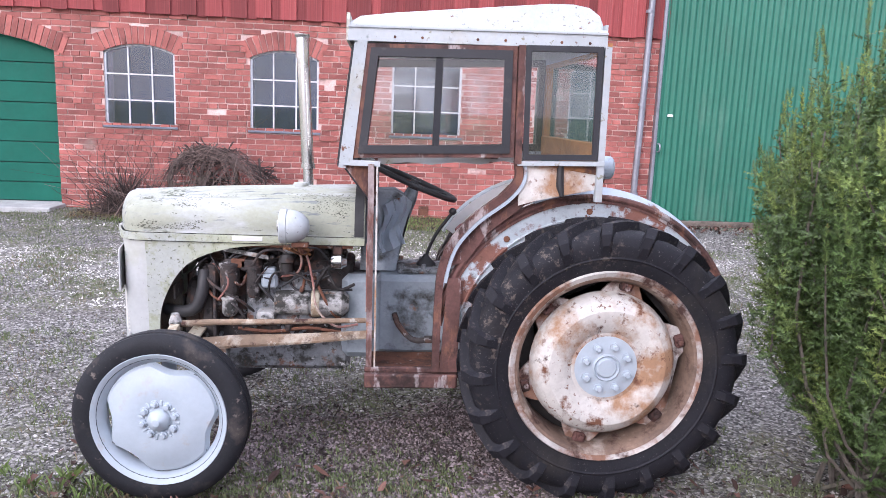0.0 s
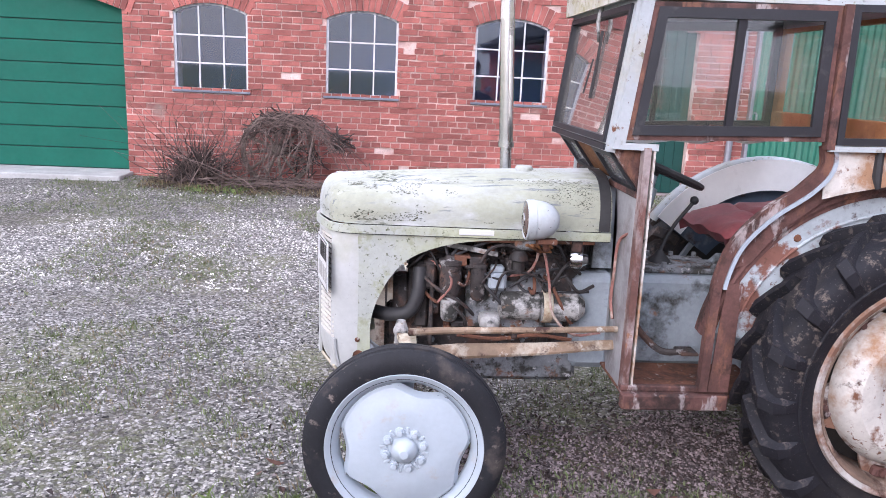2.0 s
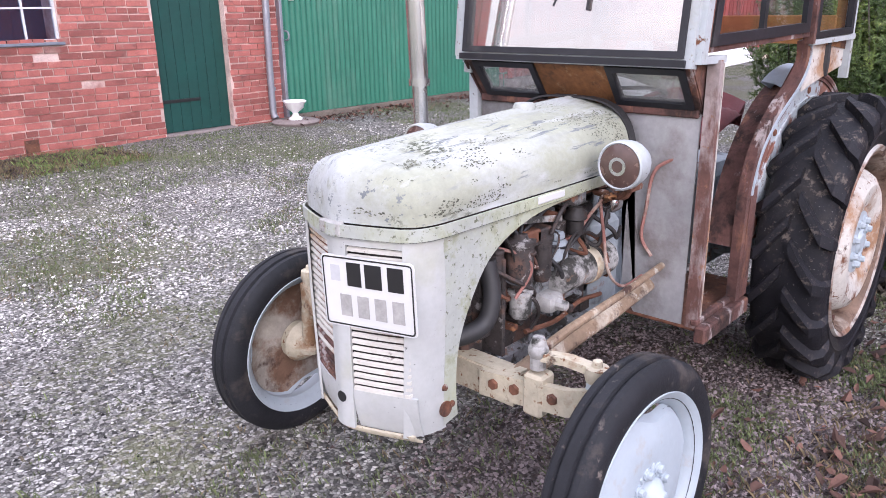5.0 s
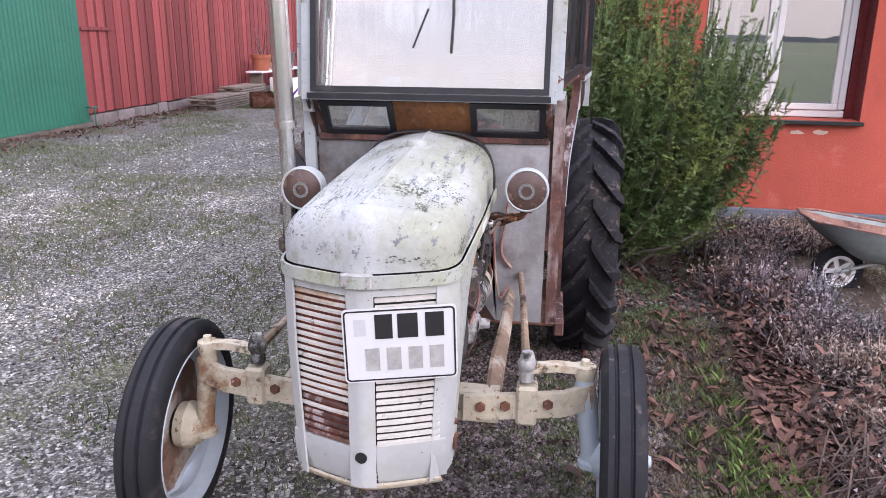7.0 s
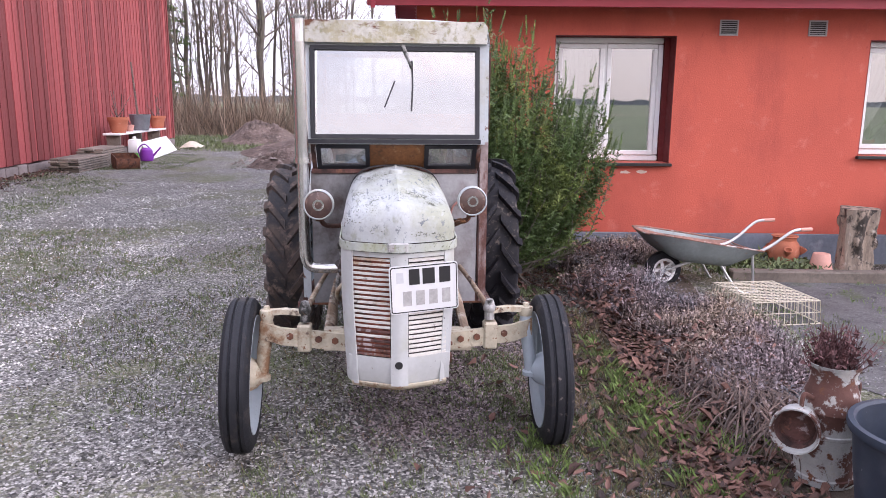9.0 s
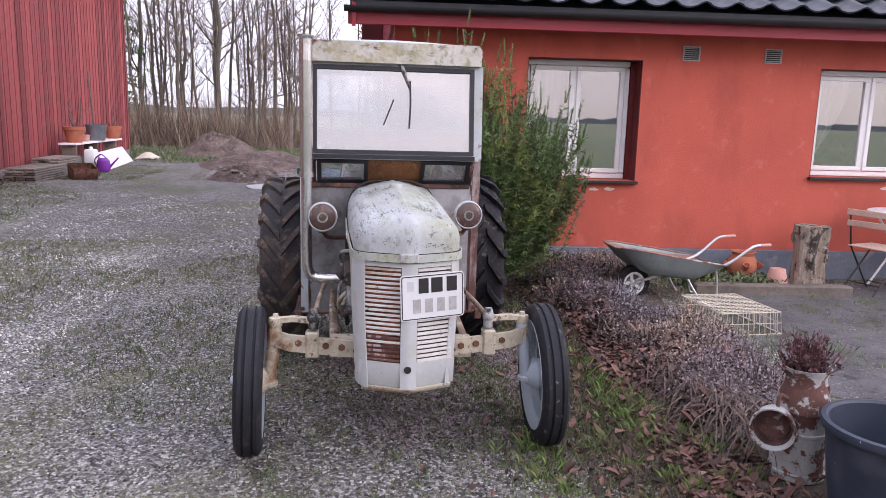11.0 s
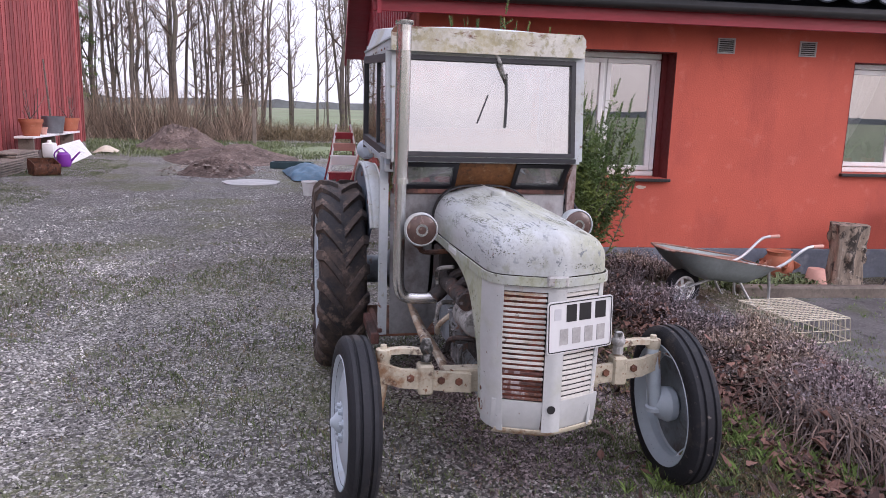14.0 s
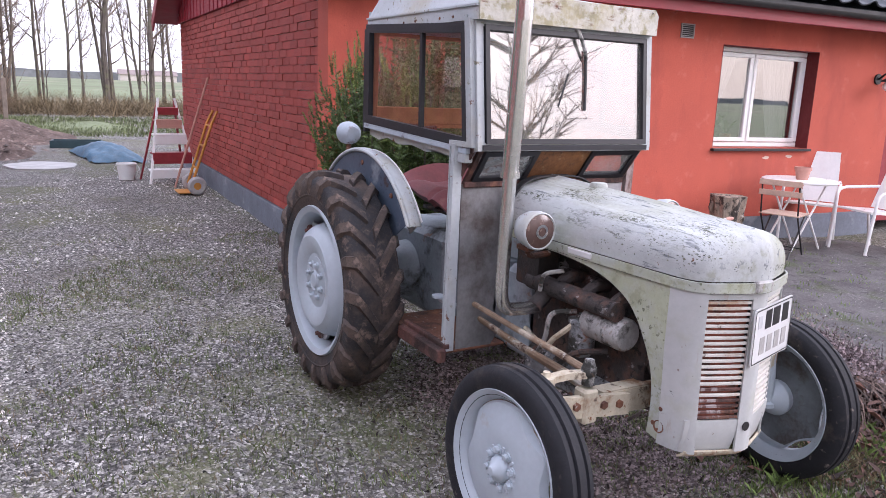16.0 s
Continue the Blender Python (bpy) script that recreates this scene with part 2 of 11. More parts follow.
    if rough_v is None:
        l.new(ranged(noise_at(fine * 0.4, 3, stretch, 0.6, 7.7), 0.3, 0.7, max(0.03, rough - 0.1), min(1, rough + 0.1)), bsdf.inputs["Roughness"])
    else:
        l.new(rough_v, bsdf.inputs["Roughness"])
    bsdf.inputs["Metallic"].default_value = metal
    bsdf.inputs["Specular IOR Level"].default_value = spec
    if coat:
        bsdf.inputs["Coat Weight"].default_value, bsdf.inputs["Coat Roughness"].default_value = coat, 0.15
    if bump:
        bp = n.new("ShaderNodeBump")
        bp.inputs["Strength"].default_value, bp.inputs["Distance"].default_value = bump, 0.01
        l.new(noise_at(fine, 6, stretch, 0.7, 1.3), bp.inputs["Height"])
        l.new(bp.outputs["Normal"], bsdf.inputs["Normal"])
    return mt


def glass(name, mirror=0.1, tint=(1, 1, 1), rough=0.02, dirt=0.0, dirt_col=(0.6, 0.6, 0.58)):
    """Pane glass: clear through, with a mirror share raised by Fresnel, and a film of dirt."""
    mt = bpy.data.materials.new(name)
    mt.use_nodes = True
    n, l = mt.node_tree.nodes, mt.node_tree.links
    n.clear()
    out, tr, gl, mx = n.new("ShaderNodeOutputMaterial"), n.new("ShaderNodeBsdfTransparent"), n.new("ShaderNodeBsdfGlossy"), n.new("ShaderNodeMixShader")
    tr.inputs["Color"].default_value = (*tint, 1)
    gl.inputs["Roughness"].default_value = rough
    lw, pw, ad = n.new("ShaderNodeLayerWeight"), n.new("ShaderNodeMath"), n.new("ShaderNodeMath")
    lw.inputs["Blend"].default_value = 0.5
    pw.operation, pw.inputs[1].default_value = "POWER", 5.0
    ad.operation, ad.use_clamp = "MULTIPLY_ADD", True
    ad.inputs[1].default_value, ad.inputs[2].default_value = 0.9, 0.04 + mirror
    l.new(lw.outputs["Facing"], pw.inputs[0])
    l.new(pw.outputs[0], ad.inputs[0])
    l.new(ad.outputs[0], mx.inputs["Fac"])
    l.new(tr.outputs["BSDF"], mx.inputs[1])
    l.new(gl.outputs["BSDF"], mx.inputs[2])
    last = mx.outputs["Shader"]
    if dirt:
        df, nz, mr, m2, tc = n.new("ShaderNodeBsdfDiffuse"), n.new("ShaderNodeTexNoise"), n.new("ShaderNodeMapRange"), n.new("ShaderNodeMixShader"), n.new("ShaderNodeTexCoord")
        df.inputs["Color"].default_value = (*dirt_col, 1)
        nz.inputs["Scale"].default_value, nz.inputs["Detail"].default_value = 6.0, 7.0
        mr.inputs["From Min"].default_value, mr.inputs["From Max"].default_value = 0.35, 0.75
        mr.inputs["To Min"].default_value, mr.inputs["To Max"].default_value = dirt * 0.3, dirt
        l.new(tc.outputs["Object"], nz.inputs["Vector"])
        l.new(nz.outputs["Fac"], mr.inputs["Value"])
        l.new(mr.outputs["Result"], m2.inputs["Fac"])
        l.new(last, m2.inputs[1])
        l.new(df.outputs["BSDF"], m2.inputs[2])
        last = m2.outputs["Shader"]
    l.new(last, out.inputs["Surface"])
    return mt


def gravel_surface(name, scale, tones, moss):
    """Packed gravel: stones of uneven tone and height, with mossy and bare soil patches (colour, scale, low, high)."""
    mt = bpy.data.materials.new(name)
    mt.use_nodes = True
    n, l = mt.node_tree.nodes, mt.node_tree.links
    bsdf = n["Principled BSDF"]
    tc = n.new("ShaderNodeTexCoord")
    warp, wmix = n.new("ShaderNodeTexNoise"), n.new("ShaderNodeMix")
    warp.inputs["Scale"].default_value, warp.inputs["Detail"].default_value = 45.0, 2.0
    wmix.data_type, wmix.blend_type = "RGBA", "ADD"
    wmix.inputs["Factor"].default_value = 0.012
    l.new(tc.outputs["Object"], warp.inputs["Vector"])
    l.new(tc.outputs["Object"], wmix.inputs["A"])
    l.new(warp.outputs["Color"], wmix.inputs["B"])
    cell, edge = n.new("ShaderNodeTexVoronoi"), n.new("ShaderNodeTexVoronoi")
    edge.feature = "DISTANCE_TO_EDGE"
    for v in (cell, edge):
        v.inputs["Scale"].default_value = scale
        l.new(wmix.outputs["Result"], v.inputs["Vector"])
    sep, ramp = n.new("ShaderNodeSeparateColor"), n.new("ShaderNodeValToRGB")
    l.new(cell.outputs["Color"], sep.inputs["Color"])
    l.new(sep.outputs["Red"], ramp.inputs["Fac"])
    el = ramp.color_ramp.elements
    el[0].position, el[0].color = 0.0, (*tones[0][1], 1)
    el[1].position, el[1].color = 1.0, (*tones[-1][1], 1)
    for p, c in tones[1:-1]:
        e = el.new(p)
        e.color = (*c, 1)
    gap = n.new("ShaderNodeMapRange")
    gap.inputs["From Min"].default_value, gap.inputs["From Max"].default_value = 0.0, 0.12
    gap.inputs["To Min"].default_value, gap.inputs["To Max"].default_value = 0.38, 1.0
    l.new(edge.outputs["Distance"], gap.inputs["Value"])
    mul = n.new("ShaderNodeMix")
    mul.data_type, mul.blend_type = "RGBA", "MULTIPLY"
    mul.inputs["Factor"].default_value = 1.0
    l.new(ramp.outputs["Color"], mul.inputs["A"])
    l.new(gap.outputs["Result"], mul.inputs["B"])
    colour = mul.outputs["Result"]
    for sc, dark, light in ((26.0, 0.62, 1.32), (7.0, 0.78, 1.18)):
        nz, mr, mx = n.new("ShaderNodeTexNoise"), n.new("ShaderNodeMapRange"), n.new("ShaderNodeMix")
        nz.inputs["Scale"].default_value, nz.inputs["Detail"].default_value, nz.inputs["Roughness"].default_value = sc, 6.0, 0.75
        mr.inputs["From Min"].default_value, mr.inputs["From Max"].default_value = 0.34, 0.66
        mr.inputs["To Min"].default_value, mr.inputs["To Max"].default_value = dark, light
        mx.data_type, mx.blend_type = "RGBA", "MULTIPLY"
        mx.inputs["Factor"].default_value = 1.0
        l.new(tc.outputs["Object"], nz.inputs["Vector"])
        l.new(nz.outputs["Fac"], mr.inputs["Value"])
        l.new(colour, mx.inputs["A"])
        l.new(mr.outputs["Result"], mx.inputs["B"])
        colour = mx.outputs["Result"]
    for i, (col, sc, lo, hi, top) in enumerate(moss):
        big, fin, ad, mr, mx = n.new("ShaderNodeTexNoise"), n.new("ShaderNodeTexNoise"), n.new("ShaderNodeMath"), n.new("ShaderNodeMapRange"), n.new("ShaderNodeMix")
        mp = n.new("ShaderNodeMapping")
        mp.inputs["Location"].default_value = (3.7 * i, 1.9 * i, 0)
        l.new(tc.outputs["Object"], mp.inputs["Vector"])
        big.inputs["Scale"].default_value, big.inputs["Detail"].default_value = sc, 6.0
        fin.inputs["Scale"].default_value, fin.inputs["Detail"].default_value = 30.0, 5.0
        l.new(mp.outputs["Vector"], big.inputs["Vector"])
        l.new(mp.outputs["Vector"], fin.inputs["Vector"])
        ad.operation = "MULTIPLY_ADD"
        ad.inputs[1].default_value = 0.55
        l.new(fin.outputs["Fac"], ad.inputs[0])
        l.new(big.outputs["Fac"], ad.inputs[2])
        mr.inputs["From Min"].default_value, mr.inputs["From Max"].default_value = lo + 0.275, hi + 0.275
        mr.inputs["To Max"].default_value = top
        l.new(ad.outputs[0], mr.inputs["Value"])
        mx.data_type = "RGBA"
        mx.inputs["B"].default_value = (*col, 1)
        l.new(mr.outputs["Result"], mx.inputs["Factor"])
        l.new(colour, mx.inputs["A"])
        colour = mx.outputs["Result"]
    l.new(colour, bsdf.inputs["Base Color"])
    bsdf.inputs["Roughness"].default_value = 0.85
    bsdf.inputs["Specular IOR Level"].default_value = 0.25
    bp = n.new("ShaderNodeBump")
    bp.inputs["Strength"].default_value, bp.inputs["Distance"].default_value = 1.0, 0.008
    l.new(gap.outputs["Result"], bp.inputs["Height"])
    l.new(bp.outputs["Normal"], bsdf.inputs["Normal"])
    return mt


RUST, RUST_DARK, LICHEN, GRIME = (0.155, 0.065, 0.034), (0.065, 0.030, 0.021), (0.22, 0.24, 0.13), (0.05, 0.05, 0.045)
M = {}
# ground
M["gravel"] = gravel_surface("gravel", 70.0, [(0.0, (0.055, 0.053, 0.050)), (0.35, (0.165, 0.16, 0.15)), (0.65, (0.29, 0.28, 0.262)), (0.85, (0.43, 0.413, 0.386)), (1.0, (0.62, 0.60, 0.57))],
                             [((0.105, 0.092, 0.075), 0.8, 0.53, 0.68, 0.5), ((0.125, 0.135, 0.06), 0.62, 0.50, 0.66, 0.6), ((0.17, 0.175, 0.08), 1.4, 0.57, 0.70, 0.5)])
M["stones"] = surface("stones", (0.325, 0.316, 0.30), 0.9, var=0.25, scale=9, fine=90, bump=0.2, random_var=0.95, island=True, spec=0.25)
# paler than stones: the sky's sheen on the far gravel put into colour
M["pale_stones"] = surface("pale_stones", (0.56, 0.545, 0.51), 0.9, var=0.25, scale=9, fine=90, bump=0.2, random_var=0.8, island=True, spec=0.25)
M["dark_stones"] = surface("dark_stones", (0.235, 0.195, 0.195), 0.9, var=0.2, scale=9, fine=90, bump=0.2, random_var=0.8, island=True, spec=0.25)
# purple-brown soil whose tone also holds the contact shade under the tractor
M["shaded_soil"] = surface("shaded_soil", (0.115, 0.092, 0.088), 0.95, var=0.45, scale=5, fine=70, bump=0.9, spec=0.15, stains=[((0.30, 0.275, 0.265), 95, 0.53, 0.60), ((0.05, 0.042, 0.04), 60, 0.56, 0.64), ((0.12, 0.125, 0.06), 3, 0.50, 0.64)])
M["soil"] = surface("soil", (0.098, 0.077, 0.060), 0.95, var=0.4, scale=3, fine=50, bump=0.8, spec=0.15, stains=[((0.19, 0.15, 0.12), 30, 0.56, 0.68), ((0.10, 0.12, 0.05), 2, 0.58, 0.7)])
M["heap"] = surface("heap", (0.135, 0.100, 0.085), 0.95, var=0.5, scale=2, fine=25, bump=1.0, spec=0.15, stains=[((0.23, 0.18, 0.155), 8, 0.54, 0.63), ((0.06, 0.045, 0.038), 14, 0.55, 0.63), ((0.30, 0.26, 0.24), 60, 0.62, 0.67)])
M["heap_stone"] = surface("heap_stone", (0.24, 0.20, 0.175), 0.95, var=0.3, scale=9, fine=60, bump=0.3, random_var=0.7, island=True, spec=0.2)
M["field"] = surface("field", (0.17, 0.20, 0.115), 0.9, var=0.25, scale=0.04, fine=0.6, bump=0.2, spec=0.2, stains=[((0.26, 0.24, 0.17), 0.03, 0.52, 0.6)])
M["grass"] = surface("grass", (0.14, 0.175, 0.07), 0.7, var=0.3, scale=2, fine=20, bump=0, random_var=0.6, island=True)
M["fresh_grass"] = surface("fresh_grass", (0.17, 0.25, 0.065), 0.7, var=0.3, scale=2, fine=20, bump=0, random_var=0.6, island=True)
M["straw"] = surface("straw", (0.20, 0.155, 0.085), 0.8, var=0.3, scale=3, fine=20, bump=0, random_var=0.6, island=True)
M["leaf_litter"] = surface("leaf_litter", (0.150, 0.076, 0.056), 0.8, var=0.3, scale=5, fine=40, bump=0.2, random_var=0.9, island=True)
M["paving"] = surface("paving", (0.105, 0.100, 0.100), 0.9, var=0.45, scale=3, fine=70, bump=0.9, stains=[((0.06, 0.075, 0.035), 3, 0.54, 0.66), ((0.19, 0.185, 0.18), 45, 0.57, 0.64), ((0.03, 0.03, 0.03), 12, 0.56, 0.66)])
# walls
M["brick"] = surface("brick", (0.385, 0.128, 0.106), 0.88, var=0.28, scale=5, fine=60, bump=0.5, random_var=0.36, stains=[((0.50, 0.38, 0.33), 1.6, 0.62, 0.76), ((0.15, 0.055, 0.045), 7, 0.60, 0.70), ((0.52, 0.36, 0.31), 30, 0.64, 0.70)])
M["brick_rest"] = surface("brick_rest", (0.385, 0.128, 0.106), 0.88, var=0.28, scale=5, fine=60, bump=0.5, random_var=0.36, island=True, stains=[((0.50, 0.38, 0.33), 1.6, 0.62, 0.76), ((0.15, 0.055, 0.045), 7, 0.60, 0.70), ((0.52, 0.36, 0.31), 30, 0.64, 0.70)])
M["mortar"] = surface("mortar", (0.70, 0.53, 0.48), 0.95, var=0.35, scale=3, fine=50, bump=0.6, stains=[((0.42, 0.22, 0.19), 2.5, 0.49, 0.64)])
M["red_board"] = surface("red_board", (0.315, 0.066, 0.064), 0.85, var=0.35, scale=1.5, fine=30, bump=0.35, random_var=0.42, stretch=(6, 6, 0.35), stains=[((0.44, 0.19, 0.175), 5, 0.55, 0.72, (4, 4, 0.25)), ((0.18, 0.03, 0.03), 7, 0.62, 0.72, (5, 5, 0.2))])
M["green_sheet"] = surface("green_sheet", (0.028, 0.17, 0.112), 0.5, var=0.14, scale=0.8, fine=12, bump=0.03, stains=[((0.12, 0.24, 0.18), 1.2, 0.56, 0.8, (2, 2, 0.4))])
M["green_door"] = surface("green_door", (0.007, 0.115, 0.078), 0.6, spec=0.25, var=0.12, scale=1.5, fine=20, bump=0.03)
M["dark_green"] = surface("dark_green", (0.008, 0.06, 0.05), 0.5, var=0.15, scale=2, fine=20, bump=0.05)
M["white_iron"] = surface("white_iron", (0.62, 0.64, 0.68), 0.6, var=0.2, scale=8, fine=40, bump=0.15, stains=[((0.25, 0.17, 0.13), 15, 0.66, 0.75)])
M["old_pane"] = glass("old_pane", 0.06, (0.7, 0.78, 0.9), 0.03)
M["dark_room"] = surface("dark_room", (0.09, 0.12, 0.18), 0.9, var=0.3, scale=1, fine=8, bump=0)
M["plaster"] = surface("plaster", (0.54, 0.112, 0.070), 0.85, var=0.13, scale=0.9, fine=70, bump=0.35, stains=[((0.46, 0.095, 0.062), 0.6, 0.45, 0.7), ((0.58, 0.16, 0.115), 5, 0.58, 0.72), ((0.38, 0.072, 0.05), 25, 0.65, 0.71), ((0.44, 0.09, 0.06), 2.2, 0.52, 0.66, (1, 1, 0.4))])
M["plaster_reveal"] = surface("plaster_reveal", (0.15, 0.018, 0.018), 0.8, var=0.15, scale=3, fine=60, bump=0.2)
M["bare_plaster"] = surface("bare_plaster", (0.62, 0.50, 0.42), 0.9, var=0.15, scale=8, fine=60, bump=0.3)
M["painted_brick"] = surface("painted_brick", (0.35, 0.062, 0.047), 0.8, var=0.18, scale=2, fine=50, bump=0.3, random_var=0.2, island=True)
M["painted_brick_one"] = surface("painted_brick_one", (0.35, 0.062, 0.047), 0.8, var=0.18, scale=2, fine=50, bump=0.3, random_var=0.2)
M["pale_joint"] = surface("pale_joint", (0.36, 0.13, 0.11), 0.9, var=0.45, scale=4, fine=30, bump=0.3, stains=[((0.62, 0.48, 0.45), 2.2, 0.46, 0.58)])
M["plinth"] = surface("plinth", (0.17, 0.19, 0.23), 0.85, var=0.25, scale=2, fine=30, bump=0.3, stains=[((0.30, 0.32, 0.35), 3, 0.58, 0.7)])
M["fascia"] = surface("fascia", (0.30, 0.022, 0.035), 0.45, var=0.15, scale=2, fine=20, bump=0.05, stretch=(0.5, 0.5, 4))
M["roof_tile"] = surface("roof_tile", (0.022, 0.027, 0.038), 0.45, var=0.3, scale=3, fine=30, bump=0.1, random_var=0.3)
M["white_paint"] = surface("white_paint", (0.83, 0.835, 0.825), 0.35, var=0.06, scale=4, fine=30, bump=0.03)
M["house_pane"] = glass("house_pane", 0.36, (0.86, 0.88, 0.88), 0.01)
M["curtain"] = surface("curtain", (0.75, 0.74, 0.72), 0.9, var=0.1, scale=4, fine=60, bump=0.1)
M["room_wall"] = surface("room_wall", (0.30, 0.295, 0.285), 0.9, var=0.1, scale=1, fine=10, bump=0)
M["zinc"] = surface("zinc", (0.33, 0.34, 0.38), 0.5, 0.6, var=0.2, scale=4, fine=30, bump=0.1)
M["grey_vent"] = surface("grey_vent", (0.38, 0.37, 0.37), 0.6, var=0.15, scale=5, fine=40, bump=0.1)
M["stone"] = surface("stone", (0.24, 0.20, 0.19), 0.9, var=0.3, scale=3, fine=30, bump=0.7, random_var=0.25)
M["old_wood"] = surface("old_wood", (0.24, 0.20, 0.165), 0.85, var=0.35, scale=3, fine=40, bump=0.5, stretch=(1, 1, 1), random_var=0.3, stains=[((0.10, 0.09, 0.07), 5, 0.55, 0.7)])
M["bark"] = surface("bark", (0.145, 0.125, 0.105), 0.95, var=0.4, scale=6, fine=40, bump=0.9, stretch=(3, 3, 0.5), stains=[((0.17, 0.17, 0.10), 3, 0.52, 0.68), ((0.06, 0.052, 0.045), 4, 0.56, 0.68)])
M["far_twig"] = surface("far_twig", (0.19, 0.145, 0.11), 0.9, var=0.35, scale=0.5, fine=6, bump=0.1, random_var=0.6, island=True)
M["brushwood"] = surface("brushwood", (0.27, 0.20, 0.145), 0.9, var=0.35, scale=0.5, fine=6, bump=0.1, random_var=0.7, island=True)
# twigs coloured dark for the shade inside the heap
M["dead_core"] = surface("dead_core", (0.055, 0.042, 0.038), 0.95, var=0.3, scale=5, fine=40, bump=0.2, random_var=0.6, island=True)
M["dead_stalk"] = surface("dead_stalk", (0.115, 0.078, 0.062), 0.9, var=0.3, scale=5, fine=40, bump=0.2, random_var=0.7, island=True)
M["vine"] = surface("vine", (0.185, 0.135, 0.118), 0.9, var=0.3, scale=5, fine=40, bump=0.2, random_var=0.75, island=True)
M["juniper"] = surface("juniper", (0.086, 0.145, 0.038), 0.6, var=0.4, scale=2.5, fine=25, bump=0, random_var=0.6, island=True, stains=[((0.20, 0.26, 0.06), 3.0, 0.49, 0.63), ((0.26, 0.22, 0.07), 9, 0.66, 0.73)])
M["heather"] = surface("heather", (0.25, 0.197, 0.20), 0.9, var=0.35, scale=3, fine=25, bump=0, random_var=0.8, island=True, stains=[((0.33, 0.25, 0.19), 1.3, 0.48, 0.60), ((0.20, 0.205, 0.225), 1.6, 0.54, 0.64)])
# tractor
M["bonnet_paint"] = surface("bonnet_paint", (0.43, 0.455, 0.455), 0.6, var=0.15, scale=3, fine=50, bump=0.18,
                            stains=[((0.345, 0.36, 0.285), 3.2, 0.45, 0.60, (0.5, 1, 1)), ((0.33, 0.345, 0.30), 16, 0.55, 0.68, (0.25, 1.4, 1)), ((0.50, 0.52, 0.52), 9, 0.58, 0.68, (0.3, 1, 1)),
                                    ((0.17, 0.19, 0.20), 50, 0.575, 0.62, (0.12, 1, 1), 0.8, (2.4, 0.46, 0.56)),
                                    ((0.075, 0.085, 0.055), 110, 0.49, 0.54, (0.45, 1, 1), 0.9, (4.2, 0.575, 0.64, (0.45, 1, 1.5))), ((0.13, 0.14, 0.10), 150, 0.56, 0.60, (0.5, 1, 1), 0.9, (2.6, 0.50, 0.60, (0.6, 1, 1.4))),
                                    (RUST, 24, 0.68, 0.71)])
M["bonnet_side"] = surface("bonnet_side", (0.39, 0.415, 0.385), 0.65, var=0.15, scale=3, fine=45, bump=0.15,
                           stains=[((0.38, 0.405, 0.29), 2.6, 0.45, 0.60), ((0.30, 0.32, 0.22), 16, 0.52, 0.64), ((0.14, 0.15, 0.10), 60, 0.58, 0.63, (1, 1, 1), 0.9, (3, 0.42, 0.56)), (RUST, 16, 0.68, 0.72)])
M["nose_paint"] = surface("nose_paint", (0.45, 0.465, 0.46), 0.5, var=0.10, scale=4, fine=40, bump=0.08, stains=[((0.42, 0.43, 0.38), 5, 0.50, 0.66), (RUST, 14, 0.66, 0.70), (GRIME, 55, 0.67, 0.71), ((0.33, 0.20, 0.12), 6, 0.60, 0.70, (1, 1, 0.3))])
M["grille_paint"] = surface("grille_paint", (0.56, 0.545, 0.50), 0.55, var=0.15, scale=5, fine=40, bump=0.1, stains=[((0.40, 0.28, 0.18), 7, 0.54, 0.66), (RUST, 9, 0.60, 0.68), (RUST_DARK, 16, 0.62, 0.69)])
M["old_red_back"] = surface("old_red_back", (0.23, 0.070, 0.045), 0.85, var=0.4, scale=9, fine=60, bump=0.3, stains=[(RUST_DARK, 12, 0.5, 0.62)])
M["wheel_grey"] = surface("wheel_grey", (0.40, 0.46, 0.51), 0.42, var=0.08, scale=4, fine=40, bump=0.05, stains=[((0.40, 0.38, 0.36), 9, 0.62, 0.74)])
M["rusty_white"] = surface("rusty_white", (0.56, 0.54, 0.50), 0.6, var=0.2, scale=4, fine=45, bump=0.18,
                           stains=[((0.34, 0.20, 0.115), 3.6, 0.48, 0.60), (RUST, 8, 0.56, 0.64), (RUST_DARK, 11, 0.61, 0.69), ((0.16, 0.07, 0.04), 45, 0.58, 0.63, (1, 1, 1), 0.9, (4, 0.45, 0.56))])
M["rusty_rim"] = surface("rusty_rim", (0.50, 0.48, 0.45), 0.65, var=0.25, scale=5, fine=40, bump=0.2, stains=[((0.24, 0.13, 0.085), 6, 0.42, 0.56), (RUST_DARK, 9, 0.53, 0.64)])
M["rust"] = surface("rust", (0.165, 0.070, 0.040), 0.85, var=0.42, scale=6, fine=50, bump=0.4, stains=[(RUST_DARK, 8, 0.49, 0.62), ((0.29, 0.13, 0.06), 14, 0.60, 0.68), ((0.32, 0.28, 0.25), 30, 0.62, 0.66)])
M["rust_red"] = surface("rust_red", (0.128, 0.060, 0.050), 0.8, var=0.45, scale=7, fine=55, bump=0.45, stains=[((0.045, 0.025, 0.021), 7, 0.50, 0.60), ((0.21, 0.10, 0.065), 16, 0.56, 0.64, (1, 1, 0.35)), ((0.36, 0.31, 0.30), 11, 0.58, 0.63, (1, 1, 0.35))])
